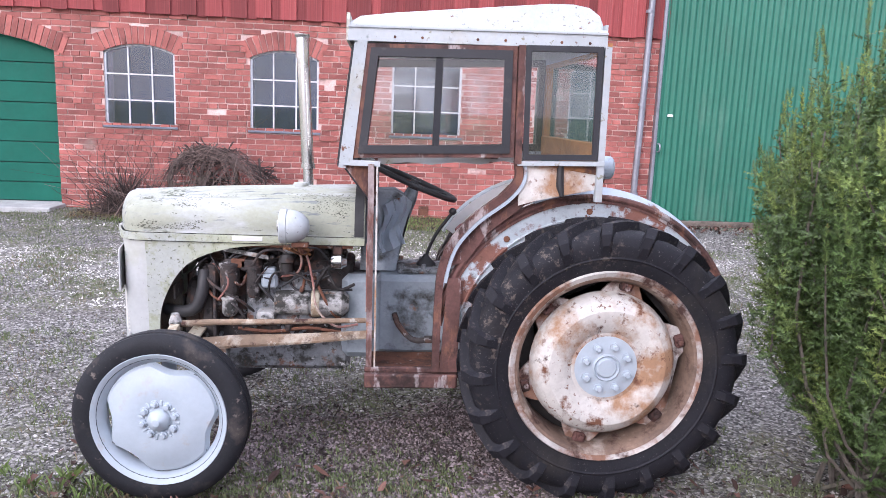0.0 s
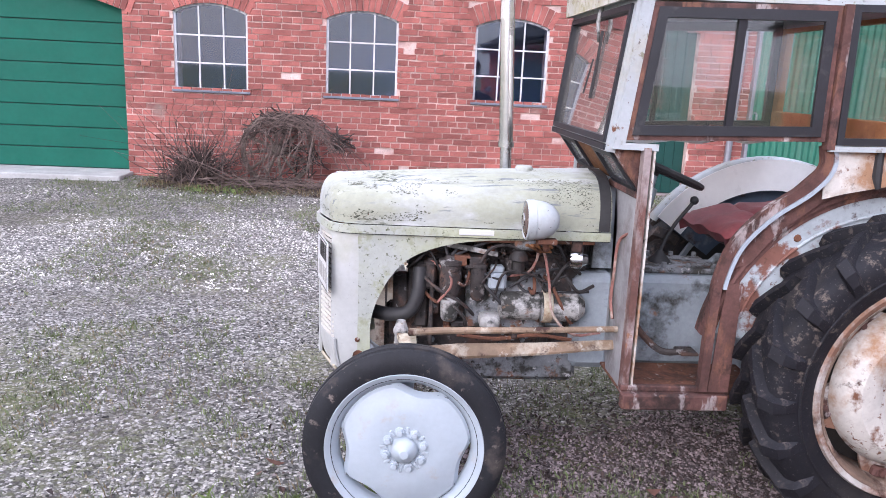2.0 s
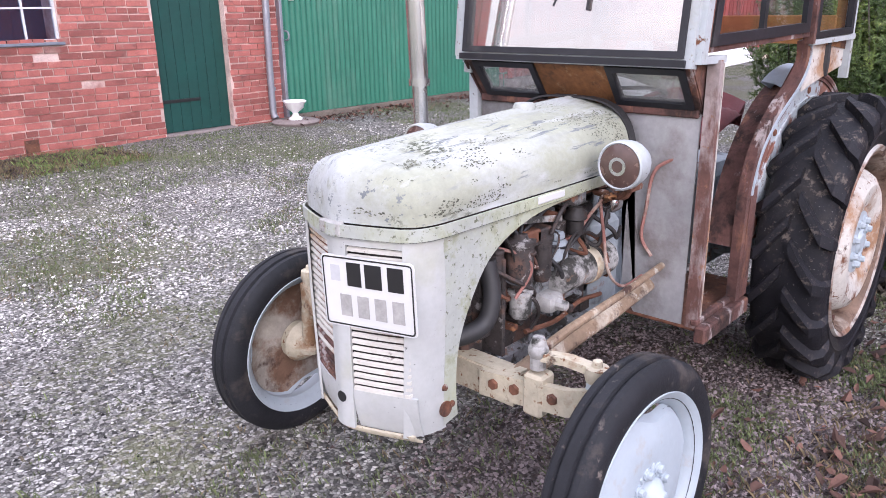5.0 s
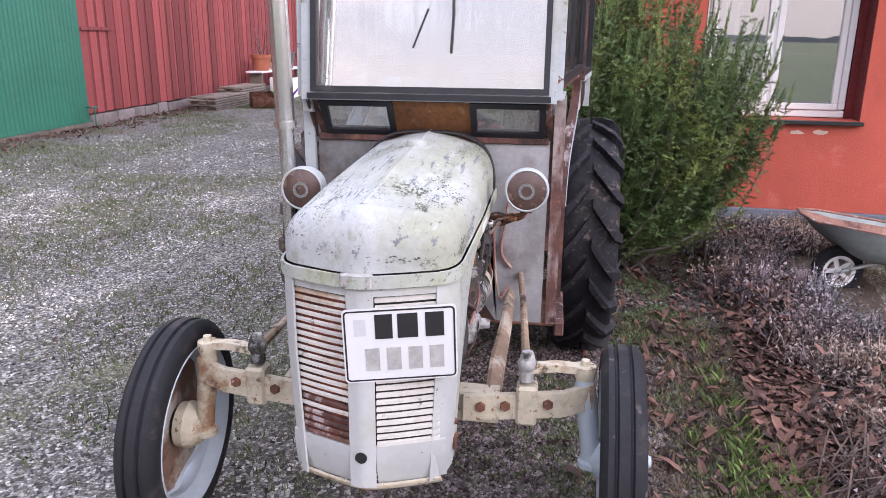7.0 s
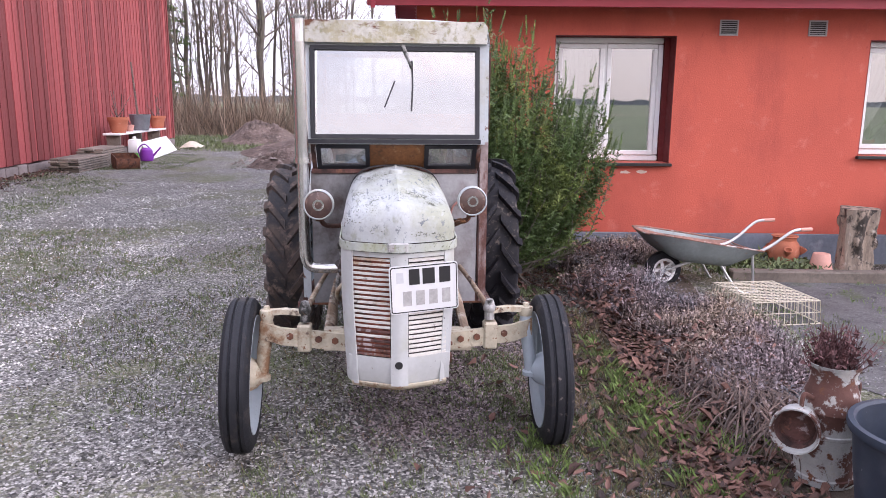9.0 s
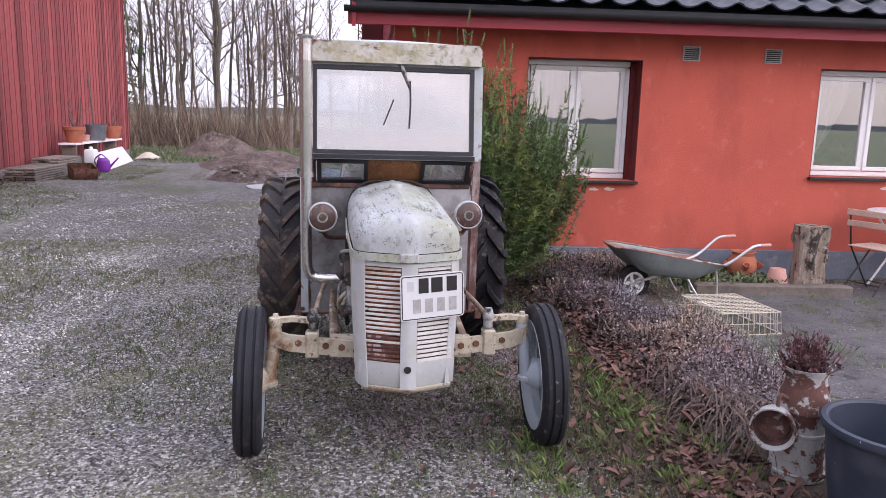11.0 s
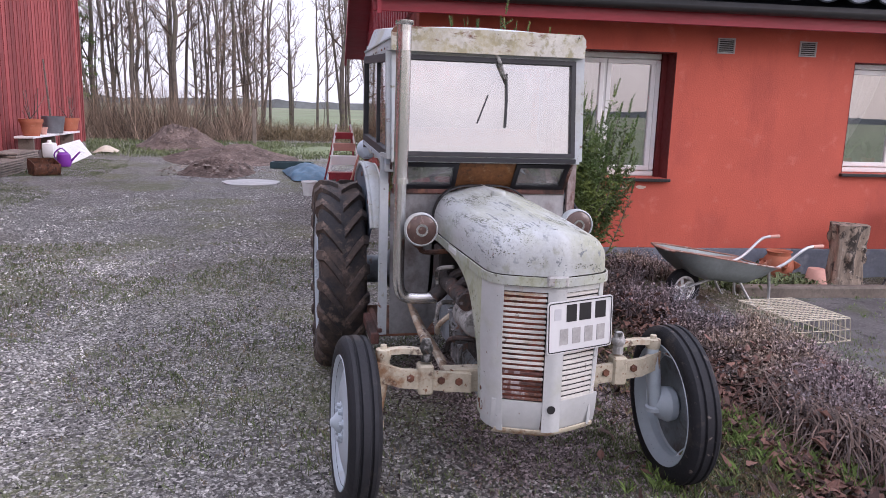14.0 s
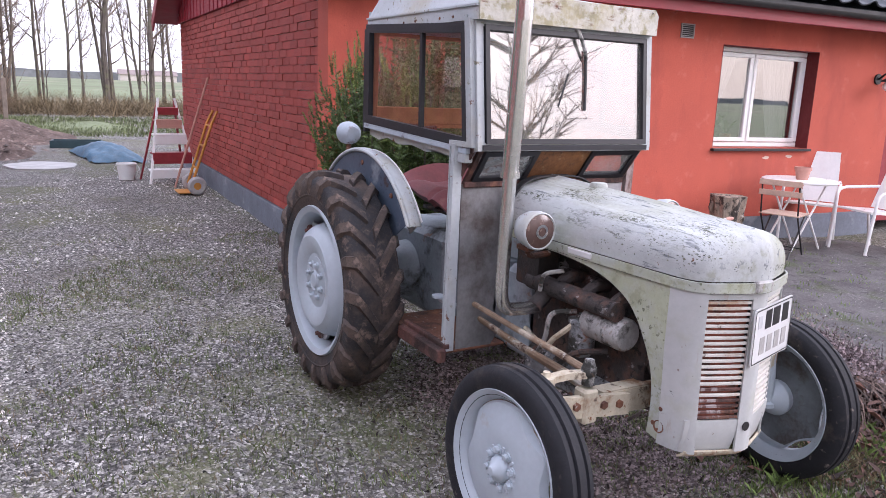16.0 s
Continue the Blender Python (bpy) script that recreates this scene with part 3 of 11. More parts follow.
M["post_paint"] = surface("post_paint", (0.34, 0.28, 0.27), 0.7, var=0.35, scale=6, fine=55, bump=0.35, stains=[((0.135, 0.065, 0.052), 7, 0.46, 0.56, (1, 1, 0.4)), (RUST_DARK, 10, 0.56, 0.64, (1, 1, 0.5)), ((0.24, 0.12, 0.07), 22, 0.58, 0.64)])
M["rust_orange"] = surface("rust_orange", (0.22, 0.095, 0.033), 0.8, var=0.42, scale=7, fine=60, bump=0.3, stains=[(RUST_DARK, 9, 0.52, 0.64), ((0.33, 0.20, 0.10), 16, 0.60, 0.68)])
M["cab_white"] = surface("cab_white", (0.41, 0.445, 0.46), 0.5, var=0.14, scale=3, fine=45, bump=0.1, stains=[((0.42, 0.41, 0.35), 3, 0.52, 0.68), ((0.24, 0.23, 0.16), 34, 0.60, 0.65, (1, 1, 1), 0.9, (4, 0.45, 0.58)), (RUST, 16, 0.635, 0.675), (RUST_DARK, 40, 0.66, 0.70)])
M["cab_front"] = surface("cab_front", (0.54, 0.53, 0.47), 0.6, var=0.2, scale=4, fine=50, bump=0.25, stains=[((0.33, 0.31, 0.20), 18, 0.50, 0.60), ((0.40, 0.36, 0.22), 5, 0.50, 0.66), (RUST, 9, 0.57, 0.64, (1, 0.5, 1.6)), (GRIME, 30, 0.66, 0.72)])
M["cab_panel"] = surface("cab_panel", (0.40, 0.40, 0.41), 0.5, 0.3, var=0.2, scale=4, fine=40, bump=0.1, stains=[((0.24, 0.21, 0.20), 4, 0.5, 0.68), (RUST, 10, 0.68, 0.74)])
M["fender_grey"] = surface("fender_grey", (0.38, 0.44, 0.50), 0.5, var=0.15, scale=4, fine=40, bump=0.1, stains=[(RUST, 5, 0.60, 0.67), (RUST_DARK, 9, 0.62, 0.70)])
M["fender_rusty"] = surface("fender_rusty", (0.42, 0.47, 0.50), 0.6, var=0.2, scale=4, fine=45, bump=0.25, stains=[((0.20, 0.09, 0.065), 5, 0.54, 0.59), (RUST_DARK, 8, 0.58, 0.65), ((0.13, 0.06, 0.04), 50, 0.57, 0.62, (1, 1, 1), 0.9, (4, 0.45, 0.56))])
# blue paint taken darker, the shade beside the tyre put into it
M["fender_blue"] = surface("fender_blue", (0.065, 0.09, 0.13), 0.5, var=0.2, scale=4, fine=40, bump=0.1, stains=[(RUST_DARK, 7, 0.60, 0.68), ((0.22, 0.25, 0.28), 5, 0.56, 0.68)])
M["seal"] = surface("seal", (0.016, 0.017, 0.022), 0.5, var=0.3, scale=6, fine=40, bump=0.1, stains=[((0.07, 0.065, 0.065), 9, 0.60, 0.72)])
M["tyre"] = surface("tyre", (0.009, 0.009, 0.013), 0.7, spec=0.35, var=0.3, scale=5, fine=60, bump=0.3, stains=[((0.030, 0.027, 0.026), 3.2, 0.53, 0.66), ((0.12, 0.10, 0.085), 30, 0.56, 0.64, (1, 1, 1), 0.9, (2.2, 0.50, 0.62)), ((0.12, 0.115, 0.11), 110, 0.63, 0.68)])
M["tyre_front"] = surface("tyre_front", (0.014, 0.015, 0.019), 0.72, spec=0.35, var=0.3, scale=7, fine=60, bump=0.25, stains=[((0.07, 0.06, 0.054), 7, 0.55, 0.70), ((0.17, 0.145, 0.13), 30, 0.60, 0.68, (1, 1, 1), 0.9, (3, 0.47, 0.6))])
M["windscreen"] = glass("windscreen", 0.50, (0.80, 0.84, 0.84), 0.02, dirt=0.14, dirt_col=(0.60, 0.57, 0.52))
M["cab_pane"] = glass("cab_pane", 0.03, (0.96, 0.97, 0.97), 0.02)
M["engine_grey"] = surface("engine_grey", (0.23, 0.245, 0.26), 0.6, 0.1, var=0.35, scale=9, fine=60, bump=0.35, stains=[(GRIME, 9, 0.47, 0.56), ((0.20, 0.10, 0.06), 12, 0.55, 0.63), ((0.52, 0.52, 0.52), 22, 0.60, 0.65), (GRIME, 40, 0.58, 0.64)])
M["engine_dark"] = surface("engine_dark", (0.05, 0.042, 0.040), 0.7, 0.1, var=0.45, scale=9, fine=60, bump=0.45, stains=[((0.115, 0.068, 0.052), 10, 0.50, 0.60), ((0.30, 0.29, 0.28), 18, 0.61, 0.66), ((0.02, 0.02, 0.02), 30, 0.56, 0.63)])
M["grease"] = surface("grease", (0.022, 0.019, 0.018), 0.6, 0.0, var=0.4, scale=9, fine=60, bump=0.4, stains=[((0.07, 0.04, 0.03), 12, 0.55, 0.66)])
M["gearbox"] = surface("gearbox", (0.30, 0.345, 0.38), 0.55, var=0.2, scale=5, fine=40, bump=0.2, stains=[(GRIME, 5, 0.53, 0.66), ((0.24, 0.12, 0.07), 7, 0.62, 0.7)])
M["rusty_cream"] = surface("rusty_cream", (0.50, 0.45, 0.34), 0.65, var=0.25, scale=6, fine=45, bump=0.25, stains=[((0.28, 0.16, 0.085), 6, 0.52, 0.62), (RUST_DARK, 10, 0.60, 0.68), ((0.20, 0.10, 0.05), 40, 0.60, 0.65)])
M["alu"] = surface("alu", (0.42, 0.415, 0.40), 0.6, 0.15, var=0.35, scale=8, fine=50, bump=0.35, stains=[(GRIME, 11, 0.48, 0.58), ((0.24, 0.15, 0.10), 16, 0.58, 0.66)])
M["steel_pipe"] = surface("steel_pipe", (0.66, 0.655, 0.64), 0.24, 0.96, var=0.10, scale=5, fine=30, bump=0.03, stains=[((0.50, 0.47, 0.42), 7, 0.62, 0.78, (1, 1, 1), 0.4)])
M["chrome"] = surface("chrome", (0.62, 0.62, 0.62), 0.15, 1.0, var=0.1, scale=8, fine=40, bump=0.02, stains=[((0.45, 0.36, 0.30), 14, 0.62, 0.70, (1, 1, 1), 0.6)])
M["lamp_glass"] = surface("lamp_glass", (0.105, 0.065, 0.055), 0.2, 0.0, var=0.25, scale=9, fine=40, bump=0.1, spec=0.6, stains=[((0.19, 0.11, 0.08), 25, 0.55, 0.66, (1, 1, 1), 0.5)])
M["rubber"] = surface("rubber", (0.03, 0.03, 0.032), 0.6, var=0.2, scale=9, fine=50, bump=0.1)
M["wire_red"] = surface("wire_red", (0.30, 0.14, 0.115), 0.6, var=0.4, scale=14, fine=40, bump=0, stains=[((0.45, 0.36, 0.30), 10, 0.5, 0.6)])
M["seat_vinyl"] = surface("seat_vinyl", (0.20, 0.045, 0.05), 0.6, var=0.25, scale=5, fine=50, bump=0.2, stains=[((0.30, 0.14, 0.13), 5, 0.58, 0.7)])
M["plate_white"] = surface("plate_white", (0.62, 0.63, 0.63), 0.4, var=0.04, scale=4, fine=30, bump=0.02)
M["worn_print"] = surface("worn_print", (0.36, 0.355, 0.345), 0.6, var=0.3, scale=9, fine=60, bump=0.02)
M["sticker"] = surface("sticker", (0.50, 0.51, 0.53), 0.5, var=0.1, scale=9, fine=60, bump=0.02)
# inner wheel faces: shade behind the disc and dirt put into the colour
M["shaded_wheel_back"] = surface("shaded_wheel_back", (0.17, 0.195, 0.215), 0.7, var=0.25, scale=5, fine=40, bump=0.1, stains=[((0.09, 0.08, 0.072), 7, 0.52, 0.66)])
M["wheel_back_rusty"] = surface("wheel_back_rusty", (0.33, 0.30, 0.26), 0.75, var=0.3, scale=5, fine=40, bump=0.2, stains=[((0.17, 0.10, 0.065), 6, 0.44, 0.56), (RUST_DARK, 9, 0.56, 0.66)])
M["black"] = surface("black", (0.015, 0.015, 0.016), 0.5, var=0.1, scale=5, fine=30, bump=0)
M["wood_orange"] = surface("wood_orange", (0.42, 0.20, 0.07), 0.7, var=0.3, scale=3, fine=30, bump=0.2, stretch=(0.5, 5, 5))
# loose things
M["terracotta"] = surface("terracotta", (0.42, 0.14, 0.075), 0.85, var=0.15, scale=6, fine=50, bump=0.15, stains=[((0.52, 0.30, 0.22), 6, 0.58, 0.72)])
M["pink_clay"] = surface("pink_clay", (0.55, 0.30, 0.24), 0.9, var=0.12, scale=6, fine=50, bump=0.15)
M["barrow_grey"] = surface("barrow_grey", (0.20, 0.23, 0.23), 0.5, 0.2, var=0.2, scale=5, fine=40, bump=0.15, stains=[((0.28, 0.17, 0.13), 9, 0.62, 0.7)])
M["barrow_inside"] = surface("barrow_inside", (0.27, 0.14, 0.105), 0.75, var=0.3, scale=5, fine=40, bump=0.3, stains=[((0.50, 0.48, 0.45), 4, 0.55, 0.64), ((0.14, 0.07, 0.055), 9, 0.55, 0.66)])
M["galvanised"] = surface("galvanised", (0.55, 0.56, 0.57), 0.4, 0.8, var=0.15, scale=8, fine=40, bump=0.05)
M["cream_wire"] = surface("cream_wire", (0.60, 0.54, 0.42), 0.55, var=0.2, scale=9, fine=40, bump=0.1, stains=[(RUST, 9, 0.62, 0.7)])
M["can_paint"] = surface("can_paint", (0.40, 0.41, 0.40), 0.55, 0.1, var=0.25, scale=5, fine=45, bump=0.3, stains=[((0.12, 0.055, 0.042), 6, 0.51, 0.54), ((0.44, 0.43, 0.40), 18, 0.56, 0.62), (RUST, 16, 0.60, 0.65)])
M["tub_blue"] = surface("tub_blue", (0.026, 0.036, 0.056), 0.5, var=0.2, scale=4, fine=30, bump=0.08, stains=[((0.06, 0.07, 0.09), 5, 0.52, 0.68), ((0.42, 0.43, 0.45), 20, 0.66, 0.70, (1, 1, 0.5))])
M["stump_wood"] = surface("stump_wood", (0.36, 0.29, 0.225), 0.9, var=0.45, scale=7, fine=40, bump=0.8, stretch=(2, 2, 0.5), stains=[((0.07, 0.058, 0.048), 8, 0.50, 0.57), ((0.46, 0.40, 0.33), 14, 0.58, 0.64)])
M["dry_plant"] = surface("dry_plant", (0.14, 0.065, 0.065), 0.9, var=0.3, scale=8, fine=40, bump=0, random_var=0.5, island=True)
M["slat_wood"] = surface("slat_wood", (0.58, 0.42, 0.33), 0.7, var=0.2, scale=4, fine=40, bump=0.15)
M["purple"] = surface("purple", (0.20, 0.03, 0.33), 0.5, var=0.1, scale=5, fine=30, bump=0.02)
M["lime"] = surface("lime", (0.13, 0.48, 0.06), 0.5, var=0.1, scale=5, fine=30, bump=0.02)
M["yellow_paint"] = surface("yellow_paint", (0.52, 0.23, 0.035), 0.5, var=0.2, scale=6, fine=40, bump=0.1)
M["red_paint"] = surface("red_paint", (0.30, 0.03, 0.04), 0.55, var=0.2, scale=6, fine=40, bump=0.1)
M["tarp"] = surface("tarp", (0.045, 0.12, 0.19), 0.55, var=0.35, scale=3, fine=20, bump=0.3)
M["dark_teal"] = surface("dark_teal", (0.02, 0.05, 0.06), 0.5, var=0.2, scale=3, fine=20, bump=0.1)
M["concrete"] = surface("concrete", (0.42, 0.42, 0.41), 0.85, var=0.2, scale=4, fine=30, bump=0.3)
M["bucket_grey"] = surface("bucket_grey", (0.20, 0.21, 0.23), 0.5, 0.3, var=0.2, scale=5, fine=40, bump=0.1)
M["indoor_leaf"] = surface("indoor_leaf", (0.08, 0.17, 0.05), 0.5, var=0.3, scale=5, fine=20, bump=0, random_var=0.4, island=True)
M["far_wall"] = surface("far_wall", (0.55, 0.52, 0.48), 0.9, var=0.1, scale=0.2, fine=2, bump=0)
M["far_wood"] = surface("far_wood", (0.13, 0.14, 0.14), 0.95, var=0.3, scale=0.05, fine=0.4, bump=0)
M["tyre_muddy"] = surface("tyre_muddy", (0.020, 0.020, 0.023), 0.75, var=0.3, scale=5, fine=60, bump=0.4, stains=[((0.085, 0.062, 0.050), 4, 0.46, 0.60), ((0.17, 0.125, 0.10), 12, 0.55, 0.64, (1, 1, 1), 0.9, (2.2, 0.42, 0.56)), ((0.05, 0.04, 0.036), 60, 0.55, 0.63)])
M["rust_well"] = surface("rust_well", (0.20, 0.135, 0.098), 0.8, var=0.4, scale=5, fine=45, bump=0.3, stains=[((0.36, 0.30, 0.25), 6, 0.52, 0.62), (RUST_DARK, 9, 0.54, 0.64)])
# cab_panel darkened for the shade under the cab, right side only
M["shaded_panel"] = surface("shaded_panel", (0.23, 0.23, 0.235), 0.55, 0.3, var=0.3, scale=4, fine=40, bump=0.15, stains=[((0.12, 0.10, 0.09), 4, 0.48, 0.64), (RUST, 9, 0.66, 0.72)])
M["rod_rust"] = surface("rod_rust", (0.27, 0.19, 0.125), 0.7, var=0.35, scale=6, fine=45, bump=0.3, stains=[((0.44, 0.38, 0.30), 8, 0.52, 0.60), (RUST_DARK, 10, 0.55, 0.64), ((0.50, 0.47, 0.41), 22, 0.60, 0.65)])
M["leaf_crumb"] = surface("leaf_crumb", (0.060, 0.040, 0.036), 0.85, var=0.3, scale=5, fine=40, bump=0.2, random_var=0.7, island=True)
M["lichen"] = surface("lichen", (0.175, 0.18, 0.135), 0.95, var=0.3, scale=9, fine=80, bump=0.2, random_var=0.7, island=True)
# the pale film stands in for bright sky showing in the lower panes
M["pale_pane"] = glass("pale_pane", 0.14, (0.9, 0.92, 0.92), 0.03, dirt=0.40, dirt_col=(0.55, 0.56, 0.56))

# ---- ground ----
def ground_z(x, y):
    z = 0.012 * math.sin(x * 1.7 + 1.3 * math.sin(y * 1.1)) * math.cos(y * 1.4) + 0.008 * math.sin(x * 4.1 + y * 3.3)
    z *= max(0.0, min(1.0, (math.hypot(x + 0.9, y) - 0.9) / 1.5))
    bed = max(0.0, min(1.0, (x + 0.4) / 1.6)) * max(0.0, min(1.0, (-1.25 - y) / 0.6)) * max(0.0, min(1.0, (2.6 - x) / 0.3))
    z += 0.13 * bed * max(0.0, min(1.0, (y + 3.2) / 0.8))
    if y > 5.0 and x < 20:
        z += 0.05 * min(1.0, (y - 5.0) / 1.5)
    return z


def axis(lo, hi, step, far):
    a = list(np.arange(lo, hi + 1e-6, step))
    s, v = step, hi
    while v < far:
        s *= 1.35
        v += s
        a.append(v)
    s, v = step, lo
    while v > -far:
        s *= 1.35
        v -= s
        a.insert(0, v)
    return a


gx, gy = axis(-7, 14, 0.22, 1600), axis(-7, 8, 0.22, 1600)
gv = [(x, y, ground_z(x, y) if abs(x) < 40 and abs(y) < 40 else 0.0) for y in gy for x in gx]
nx = len(gx)
gf = [(j * nx + i, j * nx + i + 1, (j + 1) * nx + i + 1, (j + 1) * nx + i) for j in range(len(gy) - 1) for i in range(nx - 1)]
gme = bpy.data.meshes.new("ground")
gme.from_pydata(gv, [], gf)
gme.materials.append(M["gravel"])
gme.materials.append(M["field"])
for p in gme.polygons:
    p.use_smooth = True
    cx_, cy_ = p.center[0], p.center[1]
    p.material_index = 1 if (cx_ > 31 or cx_ < -13 or cy_ < -22 or cy_ > 40) else 0
ground = tagged(new("ground", gme), "grey gravel yard with mossy grass patches and fields beyond", "ground", kind="structure")


def scatter(name, material, count, place, piece, label, category, seed=1):
    """Many small loose pieces as one object; piece() gives verts and faces about the origin."""
    r = random.Random(seed)
    vs, fs = [], []
    for _ in range(count):
        q = place(r)
        if q is None:
            continue
        pv, pf = piece(r)
        o = len(vs)
        x, y, z = q
        vs.extend((a + x, b + y, c + z) for a, b, c in pv)
        fs.extend(tuple(i + o for i in f) for f in pf)
    me = bpy.data.meshes.new(name)
    me.from_pydata(vs, [], fs)
    me.materials.append(material)
    return tagged(new(name, me), label, category, kind="stuff")


def stone_piece(r, lo=0.005, hi=0.014):
    s = lo + (hi - lo) * r.random() ** 2
    a = r.random() * 6.28
    c, d = math.cos(a), math.sin(a)
    h = s * (0.4 + 0.5 * r.random())
    p = []
    for px, py in ((1, 0), (0.2, 0.8), (-0.9, 0.3), (-0.3, -0.9)):
        px, py = px * s * r.uniform(0.7, 1.2), py * s * r.uniform(0.7, 1.2)
        p.append((px * c - py * d, px * d + py * c, 0.0))
    p.append((s * 0.2 * r.uniform(-1, 1), s * 0.2 * r.uniform(-1, 1), h))
    return p, ((0, 1, 4), (1, 2, 4), (2, 3, 4), (3, 0, 4))


def patchy(x, y, sc=0.9, off=0.0):
    return noise.noise(Vector((x * sc + off, y * sc - off, 0.3 + off)))


def gravel_place(r, y0, y1):
    x, y = r.uniform(-5.2, 3.0), r.uniform(y0, y1)
    if patchy(x, y) > 0.22 and r.random() < 0.7:
        return None
    if y < -1.1 and x > -2.6 and r.random() < 0.85:
        return None
    if dark_patch(x, y) > 0.25 * r.random() and r.random() < 0.72:
        return None
    return x, y, ground_z(x, y) - 0.002


def dark_patch(x, y):
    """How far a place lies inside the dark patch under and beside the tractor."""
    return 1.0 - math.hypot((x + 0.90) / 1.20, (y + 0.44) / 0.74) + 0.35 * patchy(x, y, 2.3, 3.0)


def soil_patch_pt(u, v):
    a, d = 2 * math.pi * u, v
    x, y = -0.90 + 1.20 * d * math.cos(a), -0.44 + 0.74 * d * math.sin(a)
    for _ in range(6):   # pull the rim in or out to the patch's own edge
        k = 1.0 + 0.5 * dark_patch(-0.90 + (x + 0.90) / max(d, 1e-3), -0.44 + (y + 0.44) / max(d, 1e-3))
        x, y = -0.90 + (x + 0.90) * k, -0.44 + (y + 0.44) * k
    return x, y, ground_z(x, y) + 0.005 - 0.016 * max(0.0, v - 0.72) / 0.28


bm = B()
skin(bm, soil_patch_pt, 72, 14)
whole("soil_patch", bm, M["shaded_soil"], "purple-brown soil under the tractor, contact shade in its colour", "soil", kind="structure")


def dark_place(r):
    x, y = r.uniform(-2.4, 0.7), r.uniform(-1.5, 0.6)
    return (x, y, ground_z(x, y) + 0.005) if dark_patch(x, y) > 0.45 * r.random() - 0.1 else None


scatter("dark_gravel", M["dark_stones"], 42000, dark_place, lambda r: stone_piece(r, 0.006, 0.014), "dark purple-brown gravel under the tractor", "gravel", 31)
scatter("gravel_stones", M["stones"], 66000, lambda r: gravel_place(r, -3.4, 2.1), lambda r: stone_piece(r, 0.006, 0.015), "loose pale and dark grey gravel stones", "gravel", 3)
scatter("gravel_stones", M["pale_stones"], 34000, lambda r: gravel_place(r, 2.1, 4.6), lambda r: stone_piece(r, 0.007, 0.017), "gravel between tractor and barn, sky sheen in its pale colour", "gravel", 37)


def far_gravel(r):
    x, y = r.uniform(-6.5, 9.0), r.uniform(-2.5, 6.0)
    if -5.2 < x < 3.0 and y < 4.6:
        return None
    if patchy(x, y) > 0.2:
        return None
    return x, y, ground_z(x, y) - 0.002


scatter("gravel_stones", M["pale_stones"], 36000, far_gravel, lambda r: stone_piece(r, 0.009, 0.022), "coarser loose gravel across the yard", "gravel", 4)


def blade(r, h0, h1, w=0.004):
    a, h = r.random() * 6.28, r.uniform(h0, h1)
    lean = r.uniform(0.2, 0.9) * h
    c, d = math.cos(a), math.sin(a)
    return [(-d * w, c * w, 0), (d * w, -c * w, 0), (c * lean * 0.4 + d * w * 0.7, d * lean * 0.4 - c * w * 0.7, h * 0.65), (c * lean, d * lean, h)], ((0, 1, 2), (0, 2, 3))


def tuft(r, n, h0, h1, spread, w=0.004):
    pv, pf = [], []
    for _ in range(n):
        v, f = blade(r, h0, h1, w)
        dx, dy = r.gauss(0, spread), r.gauss(0, spread)
        o = len(pv)
        pv.extend((x + dx, y + dy, z) for x, y, z in v)
        pf.extend(tuple(i + o for i in q) for q in f)
    return pv, pf


def moss_place(r):
    x, y = r.uniform(-4.5, 4.0), r.uniform(-3.2, 4.5)
    if patchy(x, y) < 0.02 and r.random() > 0.12:
        return None
    return x, y, ground_z(x, y) - 0.003


scatter("short_grass", M["grass"], 15000, moss_place, lambda r: tuft(r, 6, 0.012, 0.038, 0.02, 0.0025), "short thin grass and moss among gravel", "grass", 5)
scatter("dry_grass", M["straw"], 8000, moss_place, lambda r: tuft(r, 4, 0.01, 0.035, 0.025, 0.002), "dry brown grass and stalks", "grass", 6)


def leaf_piece(r):
    s, a = 0.012 + 0.030 * r.random() ** 1.6, r.random() * 6.28
    c, d = math.cos(a), math.sin(a)
    pts = [(-1, 0), (-0.3, 0.5), (0.5, 0.42), (1, 0), (0.4, -0.5), (-0.4, -0.45)]
    t1, t2 = r.uniform(-0.8, 0.8), r.uniform(-1.0, 1.3)
    v = [((px * c - py * d) * s, (px * d + py * c) * s, 0.010 + s * (0.6 + t1 * px + t2 * abs(py) + 0.3 * t1 * px * px)) for px, py in ((a_ * r.uniform(0.7, 1.2), b_ * r.uniform(0.5, 1.2)) for a_, b_ in pts)]
    return v, ((0, 1, 2, 3), (0, 3, 4, 5))


def tractor_moss_place(r):
    x, y = (r.gauss(-0.9, 0.75), r.gauss(-0.95, 0.28)) if r.random() < 0.68 else (r.gauss(0.75, 0.35), r.gauss(-1.1, 0.35))
    return (x, y, ground_z(x, y) + 0.004) if patchy(x, y, 2.2, 5.0) > -0.08 + 0.3 * (r.random() - 0.5) else None


scatter("moss", M["grass"], 9500, tractor_moss_place, lambda r: tuft(r, 7, 0.008, 0.024, 0.018, 0.003), "low green moss in the gravel beside the tractor", "moss", 11)
# these crumbs also darken the ground where the yew's shade falls
scatter("leaf_crumbs", M["leaf_crumb"], 2600, lambda r: (lambda x, y: (x, y, ground_z(x, y)))(r.gauss(0.8, 0.4), r.gauss(-1.15, 0.35)), lambda r: ([(a * 0.4, b * 0.4, c * 0.4) for a, b, c in leaf_piece(r)[0]], ((0, 1, 2, 3), (0, 3, 4, 5))), "dark leaf crumbs beside the yew, deepening its shade", "leaves", 55)


